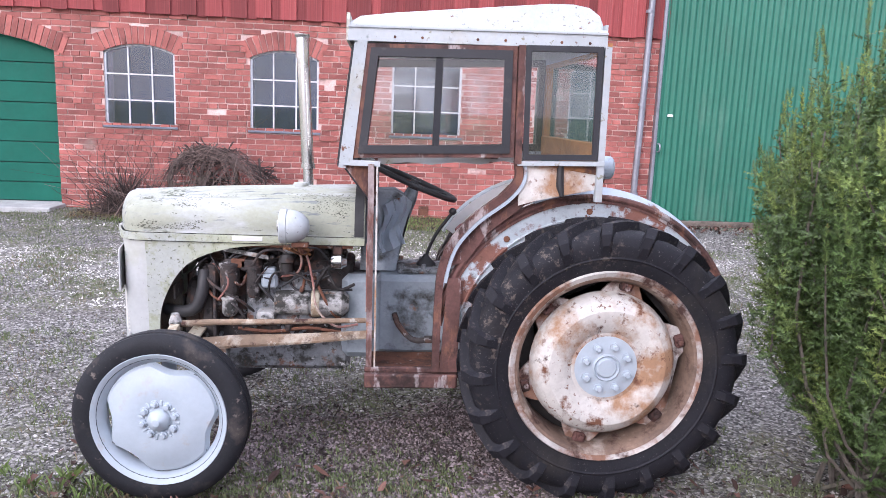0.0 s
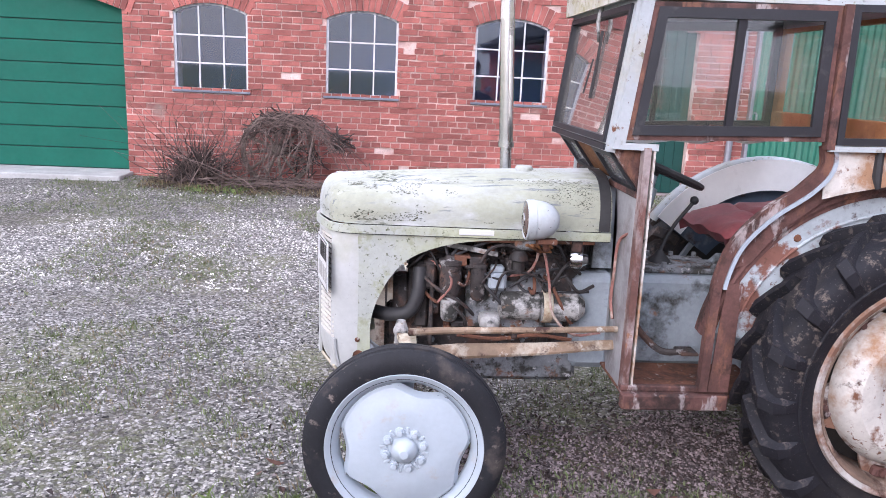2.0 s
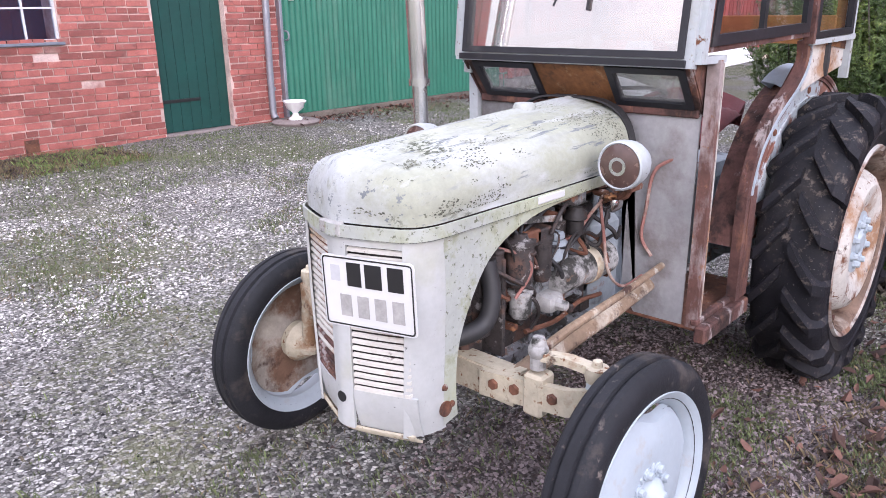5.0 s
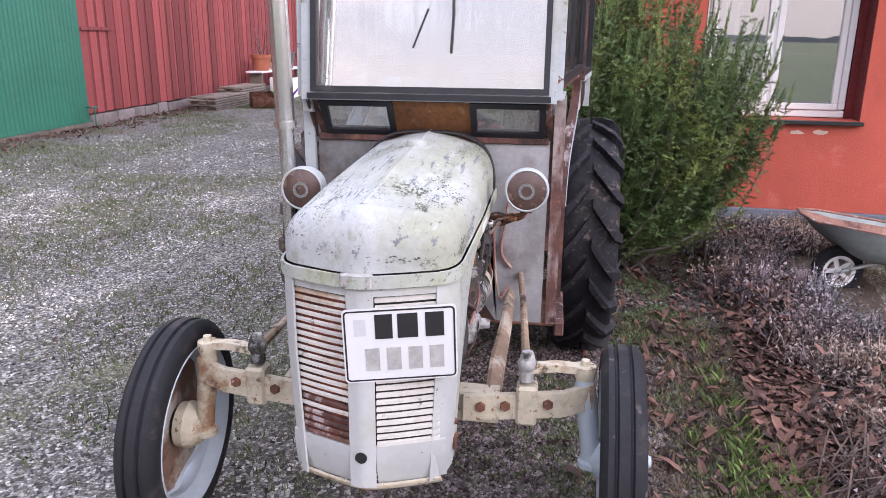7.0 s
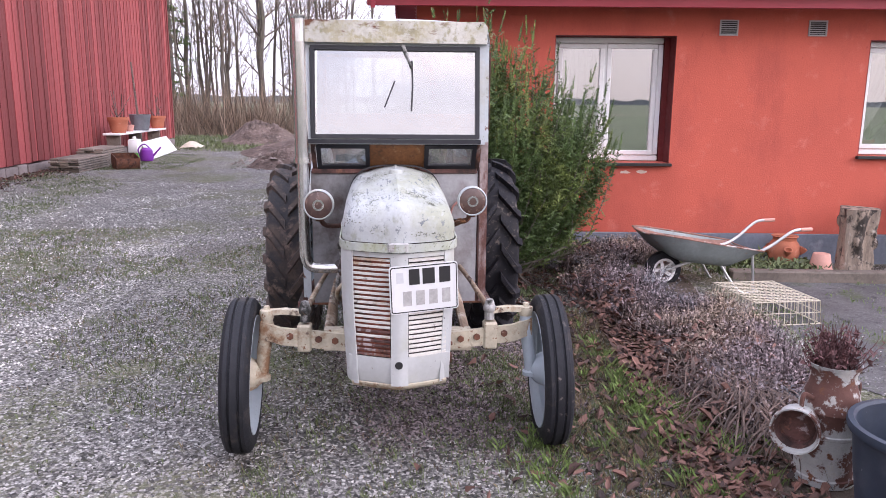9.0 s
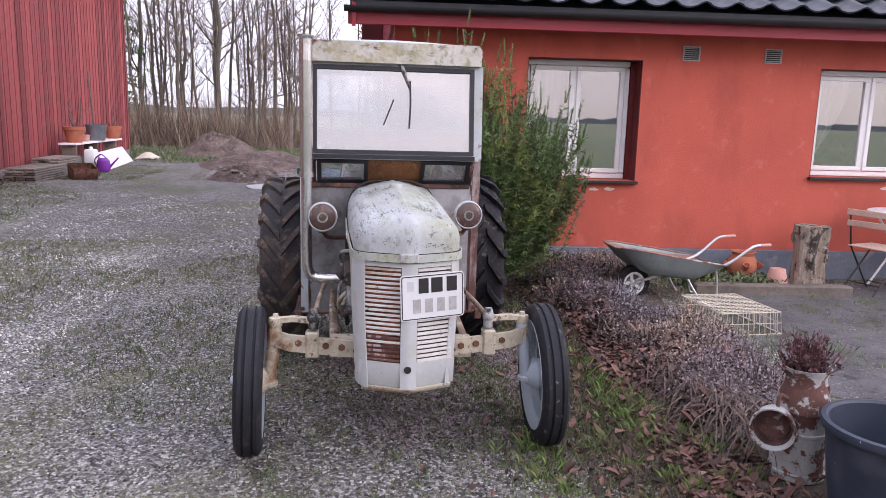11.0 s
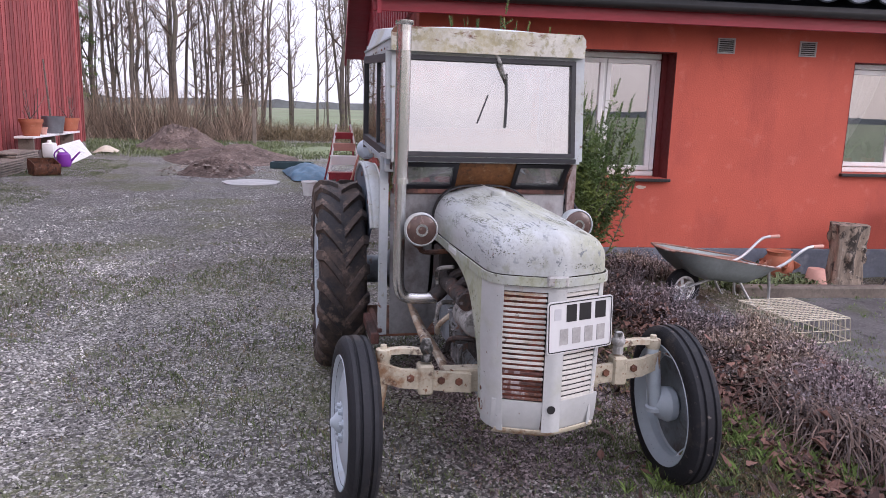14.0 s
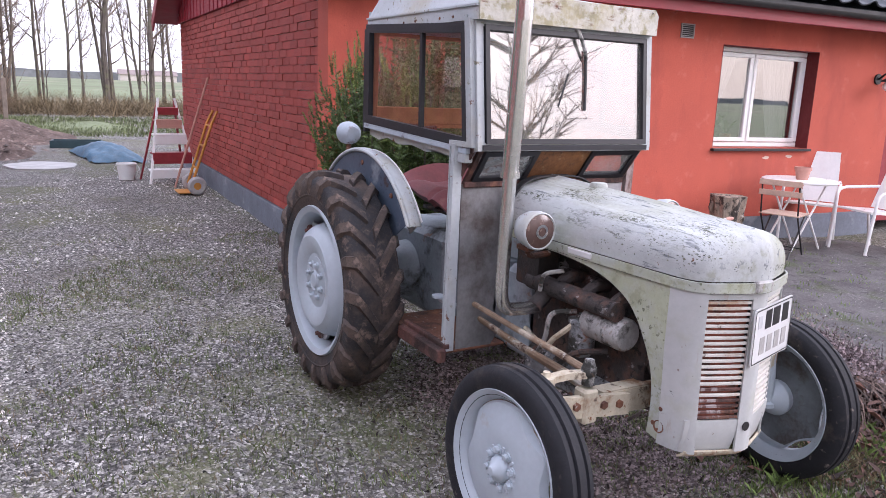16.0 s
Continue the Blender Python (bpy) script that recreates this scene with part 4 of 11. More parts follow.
def strip_place(r):
    x, y = r.uniform(-6, 16), r.uniform(4.6, 6.9)
    if patchy(x, y, 0.5, 2.0) < -0.12 + 0.3 * (r.random() - 0.5):
        return None
    return x, y, ground_z(x, y) - 0.004


scatter("short_grass", M["grass"], 8000, strip_place, lambda r: tuft(r, 5, 0.012, 0.042, 0.04, 0.004), "short green grass strip along the barn", "grass", 7)


def verge_edge(x):
    return 6.12 + 0.30 * patchy(x, 0.0, 0.9, 8.0) + 0.12 * patchy(x, 0.0, 3.1, 2.0)


def verge_pt(u, v):
    x = -4.85 + 5.3 * u
    y = 6.97 + (verge_edge(x) - 6.97) * v
    return x, y, ground_z(x, y) + 0.010 + 0.018 * patchy(x, y, 3.0, 6.0) - 0.040 * v ** 3


bm = B()
skin(bm, verge_pt, 70, 12)
whole("soil_verge", bm, M["soil"], "dark soil verge along the foot of the brick wall", "soil", kind="structure")


def verge_place(r):
    x = r.uniform(-4.85, 0.45)
    y = 6.95 + (verge_edge(x) - 6.95) * r.random() * 1.12
    return x, y, ground_z(x, y) + 0.004


scatter("leaf_crumbs", M["leaf_crumb"], 2600, verge_place, lambda r: ([(a * 0.8, b * 0.8, c * 0.6) for a, b, c in leaf_piece(r)[0]], ((0, 1, 2, 3), (0, 3, 4, 5))), "brown leaf litter along the brick wall", "leaves", 51)
scatter("dry_grass", M["straw"], 1500, verge_place, lambda r: tuft(r, 5, 0.012, 0.06, 0.04, 0.003), "dead straw-coloured grass along the brick wall", "grass", 52)
scatter("fallen_leaves", M["leaf_litter"], 2600, lambda r: (lambda x, y: (x, y, ground_z(x, y)))(r.uniform(2.6, 15.0), 6.88 - abs(r.gauss(0, 0.30))), leaf_piece, "red-brown fallen leaves along the foot of the barn", "leaves", 54)
scatter("short_grass", M["fresh_grass"], 1500, lambda r: (lambda q: q if patchy(q[0], q[1], 1.1, 7.0) + 0.25 * (q[0] > -2.2) > 0.05 else None)(verge_place(r)), lambda r: tuft(r, 6, 0.015, 0.055, 0.03, 0.004), "short green grass along the brick wall", "grass", 53)


def lush_place(r):
    k = r.random()
    if k < 0.60:
        return r.gauss(-1.52, 0.24), r.gauss(-1.31, 0.11), 0
    if k < 0.68:
        return r.gauss(-0.75, 0.4), r.gauss(-1.2, 0.1), 0
    if k < 0.85:
        return r.gauss(-2.15, 0.25), r.gauss(-1.25, 0.25), 0
    return r.gauss(-2.05, 0.2), r.gauss(-0.55, 0.12), 0


scatter("grass_tufts", M["fresh_grass"], 120, lush_place, lambda r: tuft(r, 14, 0.03, 0.085, 0.020, 0.0022), "fresh green grass tufts by the flower bed", "grass", 8)


def leaf_place(r):
    k = r.random()
    if k < 0.75:
        x = r.uniform(-2.7, 0.3)
        y = -1.35 - 0.12 * (x + 0.5) - abs(r.gauss(0, 0.22))
    else:
        x, y = r.uniform(-3.0, 1.5), r.gauss(-1.15, 0.3)
    return x, y, ground_z(x, y)


scatter("fallen_leaves", M["leaf_litter"], 5200, leaf_place, leaf_piece, "brown fallen leaves lying on soil", "leaves", 9)


def edge_place(r):
    x = r.uniform(-3.0, 0.2)
    y = -1.25 - 0.10 * (x + 0.5) + r.gauss(0, 0.22)
    return x, y, ground_z(x, y) - 0.002


scatter("dry_grass", M["straw"], 2600, edge_place, lambda r: tuft(r, 5, 0.012, 0.05, 0.03, 0.0016), "dead straw-coloured grass along the flower bed", "grass", 33)
scatter("leaf_crumbs", M["leaf_crumb"], 5200, edge_place, lambda r: ([(a * 0.5, b * 0.5, c * 0.5) for a, b, c in leaf_piece(r)[0]], ((0, 1, 2, 3), (0, 3, 4, 5))), "dark leaf crumbs along the flower bed", "leaves", 34)


def needle_place(r):
    x, y = r.gauss(-0.9, 0.55), r.gauss(-0.15, 0.4)
    return x, y, ground_z(x, y)


scatter("leaf_crumbs", M["leaf_crumb"], 3200, needle_place, lambda r: ([(a * 0.34, b * 0.34, c * 0.4) for a, b, c in leaf_piece(r)[0]], ((0, 1, 2, 3), (0, 3, 4, 5))), "dark leaf crumbs under the tractor", "leaves", 10)

# flower bed soil sheet
bm = B()
def soil_pt(u, v):
    x = -2.75 + 4.85 * u
    y = -1.30 - 0.22 * (1 - u) - (0.55 + 0.5 * min(1, u * 2)) * v + 0.10 * noise.noise(Vector((x * 1.5, v, 0)))
    edge = min(1, 8 * min(u, 1 - u, v, 1 - v))
    return x, y, ground_z(x, y) - 0.012 + 0.022 * edge + 0.014 * noise.noise(Vector((x * 4, y * 4, 0))) * edge


skin(bm, soil_pt, 70, 26)
whole("soil_bed", bm, M["soil"], "dark bare soil of the flower bed", "soil", kind="structure")

# dark worn ground by the house front
bm = B()


def yard_pt(u, v):
    x = -3.1 + 4.6 * u
    y = -2.42 - 0.5 * max(0.0, -x - 0.4) * 0.35 - 3.9 * v + (0.12 * noise.noise(Vector((x * 1.3, 5.0, 0))) + 0.04 * noise.noise(Vector((x * 6, 5.0, 0)))) * (1 - v)
    edge = min(1, 14 * min(u, 1 - u, v, 1 - v))
    return x, y, 0.003 + 0.018 * edge + (0.006 * noise.noise(Vector((x * 2, y * 2, 1))) + 0.004 * noise.noise(Vector((x * 9, y * 9, 1)))) * edge


skin(bm, yard_pt, 90, 80)
whole("pavement", bm, M["paving"], "dark worn asphalt with crumbs and moss by the house", "pavement", kind="structure")
scatter("short_grass", M["fresh_grass"], 420, lambda r: (lambda x, y: (x, y, 0.015) if patchy(x, y, 1.7, 9.0) > 0.12 else None)(r.uniform(-2.6, 1.2), r.uniform(-5.2, -2.5)), lambda r: tuft(r, 8, 0.01, 0.04, 0.03, 0.0022), "small green tufts in the worn asphalt", "grass", 35)
scatter("grit", M["stones"], 5200, lambda r: (lambda x, y: (x, y, 0.018))(r.uniform(-3.0, 1.3), -2.45 - 3.2 * r.random() ** 1.4), lambda r: stone_piece(r, 0.004, 0.010), "loose grit on the worn asphalt", "gravel", 36)

# ---- brick barn and its neighbours, one long front ----
FY = 6.98            # front plane of the barns
BRICK_L, BRICK_H, JOINT = 0.233, 0.062, 0.014
brick_meshes = []
for k in range(4):
    bm = B()
    box(bm, 0, 1, 0, 1, 0, 1)
    bmesh.ops.subdivide_edges(bm, edges=[e for e in bm.edges if abs(e.verts[0].co.x - e.verts[1].co.x) > 0.5], cuts=1)
    rk = random.Random(k)
    for v in bm.verts:
        v.co.x += rk.uniform(-0.012, 0.012)
        v.co.z += rk.uniform(-0.05, 0.05)
        if v.co.y < 0.5:
            v.co.y += rk.uniform(-0.05, 0.08)
    finish(bm)
    me = bpy.data.meshes.new("brick")
    bm.to_mesh(me)
    bm.free()
    brick_meshes.append(me)


class Pile:
    """Boxes gathered into one mesh."""

    def __init__(self):
        self.v, self.f = [], []

    def add(self, pts, faces):
        o = len(self.v)
        self.v.extend(pts)
        self.f.extend(tuple(i + o for i in q) for q in faces)

    def cuboid(self, m, sx, sy, sz):
        self.add([tuple(m @ Vector((x * sx, y * sy, z * sz))) for z in (0, 1) for y in (0, 1) for x in (0, 1)],
                 ((0, 2, 3, 1), (4, 5, 7, 6), (0, 1, 5, 4), (1, 3, 7, 5), (3, 2, 6, 7), (2, 0, 4, 6)))

    def make(self, name, material, parent=None, label="", kind=""):
        me = bpy.data.meshes.new(name)
        me.from_pydata(self.v, [], self.f)
        me.materials.append(material)
        ob = new(name, me)
        if parent:
            ob.parent = parent
        return tagged(ob, label, "", "", kind)


class Arch:
    def __init__(self, x0, x1, spring, rise, height):
        self.x0, self.x1, self.zs, self.rise, self.h = x0, x1, spring, rise, height
        half = (x1 - x0) / 2
        self.r = (half * half + rise * rise) / (2 * rise)
        self.c = ((x0 + x1) / 2, spring + rise - self.r)

    def under(self, x):
        return self.c[1] + math.sqrt(max(0.0, self.r ** 2 - (x - self.c[0]) ** 2))

    def over(self, x):
        return self.c[1] + math.sqrt(max(0.0, (self.r + self.h) ** 2 - (x - self.c[0]) ** 2))


WINDOWS = [(-4.63, -3.713), (-2.726, -1.815), (-0.82, 0.134)]
SILL, SPRING = 1.195, 2.155
arches = [Arch(a, b, SPRING, 0.108, 0.24) for a, b in WINDOWS]
garage = Arch(-8.15, -5.25, 2.13, 0.26, 0.26)
door_arch = Arch(1.175, 2.12, 2.20, 0.08, 0.24)
openings = [(a, SILL) for a in arches] + [(garage, 0.0), (door_arch, 0.0)]
WALL_X0, WALL_X1, WALL_TOP = -9.2, 2.88, 2.68

wall = thing("wall_barn", "old red brick barn wall with pale mortar", "wall", kind="structure")
bm = B()
# mortar body: bands between openings, lintels with curved undersides
edges = [WALL_X0]
for a, low in sorted(openings, key=lambda o: o[0].x0):
    edges += [a.x0, a.x1]
edges.append(WALL_X1)
for i in range(0, len(edges), 2):
    box(bm, edges[i], edges[i + 1], FY + 0.010, FY + 0.36, 0, WALL_TOP)
for a, low in openings:
    if low > 0:
        box(bm, a.x0, a.x1, FY + 0.010, FY + 0.36, 0, low)
    n = 14
    out = [(a.x0 + (a.x1 - a.x0) * k / n, a.under(a.x0 + (a.x1 - a.x0) * k / n)) for k in range(n + 1)]
    out += [(a.x1, WALL_TOP), (a.x0, WALL_TOP)]
    slab(bm, out, 0.35, Matrix(((1, 0, 0, 0), (0, 0, 1, FY + 0.010), (0, 1, 0, 0), (0, 0, 0, 1))))
part("wall_core", bm, M["mortar"], wall, "pale crumbling lime mortar", smooth=False)


def blocked(x0, x1, z0, z1):
    for a, low in openings:
        lo, hi = a.x0 - 0.035, a.x1 + 0.035
        zc = (z0 + z1) / 2
        if zc < low:
            continue
        if zc < a.zs:
            lo, hi = a.x0, a.x1
            if x1 > lo + 0.002 and x0 < hi - 0.002:
                return lo, hi
        else:
            mid = a.c[0]
            half = (a.x1 - a.x0) / 2
            grow = half + (zc - a.zs) * half / a.r * 1.05
            top = a.over(max(mid - half, min(mid + half, (x0 + x1) / 2)))
            if zc < top and x1 > mid - grow and x0 < mid + grow:
                return mid - grow, mid + grow
    return None


rest = Pile()
near_bricks = []
rb = random.Random(11)
row, z = 0, 0.02
while z + BRICK_H < WALL_TOP + 0.01:
    x = WALL_X0 - (0.12 if row % 2 else 0.0)
    while x < WALL_X1:
        ln = BRICK_L if (row % 4 != 3) else 0.112
        ln *= rb.uniform(0.97, 1.03)
        a, b = max(x, WALL_X0), min(x + ln, WALL_X1)
        x += ln + JOINT
        spans = [(a, b)]
        hit = blocked(a, b, z, z + BRICK_H)
        if hit:
            spans = [(a, min(b, hit[0] - 0.004)), (max(a, hit[1] + 0.004), b)]
        for a, b in spans:
            if b - a < 0.035:
                continue
            proud = rb.uniform(0.0, 0.009) + (0.012 if rb.random() < 0.04 else 0)
            if rb.random() < 0.012:
                continue
            m = Matrix.Translation((a, FY - proud + 0.002, z + rb.uniform(-0.003, 0.003))) @ Matrix.Rotation(rb.uniform(-0.012, 0.012), 4, "Y")
            size = (b - a, 0.05, BRICK_H * rb.uniform(0.94, 1.04))
            if -3.0 < a < -0.7 and 0.35 < z < 1.9 and len(near_bricks) < 290:
                near_bricks.append((m, size))
            else:
                rest.cuboid(m, *size)
    z += BRICK_H + JOINT
    row += 1
for a, low in openings:
    half_ang = math.asin((a.x1 - a.x0) / 2 / a.r) + 0.03
    n = max(6, int(2 * half_ang * (a.r + 0.1) / 0.078))
    for k in range(n):
        t0, t1 = -half_ang + 2 * half_ang * (k + 0.08) / n, -half_ang + 2 * half_ang * (k + 0.92) / n
        pts = []
        y0 = FY - rb.uniform(0.0, 0.010)
        cut = a.h * rb.uniform(0.93, 1.0)
        for yy in (y0, FY + 0.05):
            for rad, t in ((a.r, t0), (a.r, t1), (a.r + cut, t1), (a.r + cut, t0)):
                pts.append((a.c[0] + rad * math.sin(t), yy, a.c[1] + rad * math.cos(t)))
        rest.add(pts, ((0, 1, 2, 3), (7, 6, 5, 4), (0, 4, 5, 1), (1, 5, 6, 2), (2, 6, 7, 3), (3, 7, 4, 0)))
rest.make("bricks", M["brick_rest"], wall, "weathered red bricks in courses", "stuff")

# soot hole and low air vent in the wall
for vx, vz, nm in ((-0.335, 0.15, "air_vent"),):
    bm = B()
    box(bm, vx - 0.07, vx + 0.07, FY - 0.012, FY + 0.03, vz - 0.06, vz + 0.07)
    part("air_vent", bm, M["rust"], wall, "small rusty cast air vent")


def barn_window(a, idx):
    w = thing(f"window_{idx}", "arched white iron barn window with nine small panes", "window", kind="structure", group="barn windows")
    y = FY + 0.055
    wx, n = a.x1 - a.x0, 10
    rim = [(a.x0 + 0.012, SILL + 0.012), (a.x0 + 0.012, a.zs)] + [(a.x0 + 0.012 + (wx - 0.024) * k / n, a.under(a.x0 + 0.012 + (wx - 0.024) * k / n) - 0.012) for k in range(n + 1)] + [(a.x1 - 0.012, SILL + 0.012), (a.x0 + 0.012, SILL + 0.012)]
    bm = B()
    strip_pts = [Vector((px, y, pz)) for px, pz in rim]
    for p, q in zip(strip_pts, strip_pts[1:]):
        d = (q - p)
        if d.length < 1e-4:
            continue
        s = d.normalized().cross(Vector((0, 1, 0))) * 0.028
        strip(bm, [p - d.normalized() * 0.010, q + d.normalized() * 0.010], s, (0, 0.04, 0))
    part("window_frame", bm, M["white_iron"], w, smooth=False)
    cols = [a.x0 + wx * k / 3 for k in (1, 2)]
    rows = [SILL + 0.335, SILL + 0.675]
    for cx in cols:
        bm = B()
        strip(bm, [(cx, y, SILL + 0.015), (cx, y, a.under(cx) - 0.015)], (0.018, 0, 0), (0, 0.03, 0))
        part("muntin", bm, M["white_iron"], w, smooth=False)
    for rz in rows:
        bm = B()
        strip(bm, [(a.x0 + 0.015, y - 0.003, rz), (a.x1 - 0.015, y - 0.003, rz)], (0, 0, 0.018), (0, 0.03, 0))
        part("muntin", bm, M["white_iron"], w, smooth=False)
    xs, zs = [a.x0 + 0.02, *cols, a.x1 - 0.02], [SILL + 0.02, *rows, None]
    for i in range(3):
        for j in range(3):
            x0, x1, z0 = xs[i] + 0.006, xs[i + 1] - 0.006, zs[j] + 0.006
            if j < 2:
                o = [(x0, z0), (x1, z0), (x1, zs[j + 1] - 0.006), (x0, zs[j + 1] - 0.006)]
            else:
                o = [(x0, z0), (x1, z0)] + [(x1 + (x0 - x1) * k / 4, a.under(x1 + (x0 - x1) * k / 4) - 0.02) for k in range(5)]
            bm = B()
            tilt = rb.uniform(-0.004, 0.004)
            slab(bm, o, 0.003, Matrix(((1, 0, 0, 0), (tilt, 0, 1, y + 0.008 - tilt * a.x0), (0, 1, 0, 0), (0, 0, 0, 1))))
            pane = part("pane", bm, M["old_pane"], w, smooth=False)
            pane.visible_shadow = False
    bm = B()
    box(bm, a.x0 - 0.03, a.x1 + 0.03, FY - 0.025, FY + 0.09, SILL - 0.035, SILL - 0.004, 0.005)
    part("window_sill", bm, M["plinth"], w, "grey slate sill")


for i, a in enumerate(arches):
    barn_window(a, i + 1)

# backing wall added behind the panes; the barn's dimness is put into its colour
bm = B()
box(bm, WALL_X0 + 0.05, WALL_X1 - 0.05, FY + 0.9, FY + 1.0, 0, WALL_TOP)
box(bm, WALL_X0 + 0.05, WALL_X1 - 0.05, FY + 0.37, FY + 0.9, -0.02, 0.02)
whole("wall_inside", bm, M["dark_room"], "backing wall behind the panes, barn dimness in its colour", "wall", kind="structure", smooth=False)

# garage door of eight ribbed panels
gd = thing("door_1", "green sectional garage door with horizontal panels, closed", "garage door", kind="structure")
zs = [0.12, 0.375, 0.64, 0.92, 1.20, 1.445, 1.716, 1.97, 2.40]
for z0, z1 in zip(zs, zs[1:]):
    bm = B()
    box(bm, garage.x0 + 0.01, garage.x1 - 0.01, FY + 0.16, FY + 0.20, z0 + 0.006, z1 - 0.006, 0.006)
    part("panel", bm, M["green_door"], gd)
bm = B()
box(bm, garage.x0 + 0.005, garage.x1 - 0.005, FY + 0.185, FY + 0.215, 0.1, 2.42)
part("backing", bm, M["dark_green"], gd)
bm = B()
box(bm, garage.x0 - 0.3, garage.x1 + 0.05, FY - 0.5, FY + 0.4, -0.02, 0.115, 0.01)
whole("door_apron", bm, M["concrete"], "pale concrete threshold slab before the garage door", "slab", kind="structure")

d = thing("door_2", "dark green plank door with iron strap hinges, shut", "door", kind="structure")
for k in range(7):
    bm = B()
    w7 = (door_arch.x1 - door_arch.x0 - 0.01) / 7
    x0 = door_arch.x0 + 0.005 + k * w7
    box(bm, x0 + 0.002, x0 + w7 - 0.002, FY + 0.10, FY + 0.14, 0.08, door_arch.under(x0 + w7 / 2) - 0.01, 0.003)
    part("plank", bm, M["dark_green"], d)
for z in (0.45, 1.85):
    bm = B()
    box(bm, door_arch.x0 + 0.02, door_arch.x0 + 0.55, FY + 0.092, FY + 0.102, z - 0.02, z + 0.02, 0.003)
    part("strap_hinge", bm, M["black"], d)
bm = B()
box(bm, door_arch.x0, door_arch.x1, FY - 0.06, FY + 0.3, 0.0, 0.075, 0.01)
whole("door_step", bm, M["stone"], "worn stone door step", "step", kind="structure")

# rain pipe
pipe = thing("downpipe", "grey zinc downpipe fixed to the brick wall", "downpipe")
bm = B()
rod(bm, curve_pts([(2.70, FY - 0.075, 4.0), (2.68, FY - 0.075, 2.0), (2.655, FY - 0.075, 0.35), (2.655, FY - 0.13, 0.12)], 4), 0.045, 12)
part("pipe", bm, M["zinc"], pipe)
for z in (0.5, 1.75, 3.0):
    bm = B()
    lathe(bm, [(0.047, -0.02), (0.053, -0.02), (0.053, 0.02), (0.047, 0.02)], 14, Matrix.Translation((2.667, FY - 0.075, z)))
    box(bm, 2.655, 2.68, FY - 0.035, FY + 0.01, z - 0.012, z + 0.012)
    part("bracket", bm, M["zinc"], pipe)


def boards(parent, x0, x1, z0, z1, y, width, proud=0.022, seed=1, near=None):
    """Upright boards, every other one laid over the joints."""
    r = random.Random(seed)
    shared = {}
    i, x = 0, x0
    while x < x1 - 0.02:
        w = width * r.uniform(0.94, 1.06)
        over = i % 2 == 0
        yy = y - (proud if over else 0)
        key = (over, r.randrange(4))
        if key not in shared:
            bm = B()
            box(bm, 0, 1, 0, 0.024, 0, 1)
            finish(bm)
            me = bpy.data.meshes.new("board")
            bm.to_mesh(me)
            bm.free()
            me.materials.append(M["red_board"])
            shared[key] = me
        ob = new("board", shared[key])
        ob.parent = parent
        ex = 0.022 if over else 0.0
        ob.matrix_basis = Matrix.Translation((x - ex, yy, z0 + r.uniform(-0.012, 0.012))) @ Matrix.Diagonal((w + 2 * ex, 1, z1 - z0, 1))
        x += w
        i += 1


up = thing("wall_boarding", "dark red weathered upright boarding above the brickwork", "wall", kind="structure")
boards(up, WALL_X0, WALL_X1, 2.655, 4.3, FY - 0.035, 0.165, 0.022, 2)
bm = B()
box(bm, WALL_X0, WALL_X1, FY - 0.008, FY + 0.3, 2.69, 4.3)
part("backing", bm, M["red_board"], up, smooth=False)

# green corrugated front
gs = thing("wall_sheet", "green corrugated metal barn front", "wall", kind="structure")
GX0, GX1 = 2.93, 7.56
bm = B()
nw = int((GX1 - GX0) / 0.092 * 8)
skin(bm, lambda u, v: (GX0 + (GX1 - GX0) * u, FY - 0.03 - 0.016 * math.sin(2 * math.pi * (GX1 - GX0) * u / 0.092), 0.13 + 4.6 * v), nw, 1, 0.002)
part("corrugated_sheet", bm, M["green_sheet"], gs, angle=60)
bm = B()
box(bm, GX0 - 0.045, GX0, FY - 0.07, FY + 0.02, 0.02, 4.7, 0.006)
part("edge_trim", bm, M["zinc"], gs)
bm = B()
box(bm, GX0, GX1 + 0.05, FY - 0.06, FY + 0.1, -0.02, 0.125, 0.01)
part("sill_plank", bm, M["old_wood"], gs, "grey sill plank")
bm = B()
box(bm, GX0 - 0.03, GX1, FY, FY + 0.2, 0.13, 4.7)
part("backing", bm, M["dark_green"], gs, smooth=False)
bm = B()
rod(bm, curve_pts([(GX0 + 0.03, FY - 0.05, 1.22), (GX0 + 0.03, FY - 0.12, 1.2), (GX0 + 0.03, FY - 0.12, 1.12), (GX0 + 0.03, FY - 0.05, 1.10)], 4), 0.012, 8)
part("handle", bm, M["zinc"], gs)
bm = B()
box(bm, GX0 + 0.13, GX0 + 0.21, FY - 0.055, FY - 0.04, 1.595, 1.63, 0.004)
part("latch", bm, M["white_paint"], gs)
bm = B()
rod(bm, [(GX1 - 0.08, FY - 0.06, 0.38), (GX1 - 0.10, FY - 0.16, 0.37), (GX1 + 0.05, FY - 0.17, 0.37)], 0.014, 8)
rod(bm, [(GX1 - 0.02, FY - 0.16, 0.37), (GX1 - 0.02, FY - 0.16, 0.05)], 0.012, 8)
part("bolt", bm, M["green_sheet"], gs)

# red boarded barn
rbw = thing("wall_red_barn", "red upright board barn wall, paint weathered", "wall", kind="structure")
RX0, RX1 = 7.60, 20.45
boards(rbw, RX0, RX1, 0.26, 5.4, FY - 0.02, 0.130, 0.014, 3)
bm = B()
box(bm, RX0, RX1, FY + 0.004, FY + 0.25, 0.26, 5.4)
box(bm, RX1 - 0.2, RX1, FY + 0.25, 15.0, 0.26, 5.4)
part("backing", bm, M["red_board"], rbw, smooth=False)
bm = B()
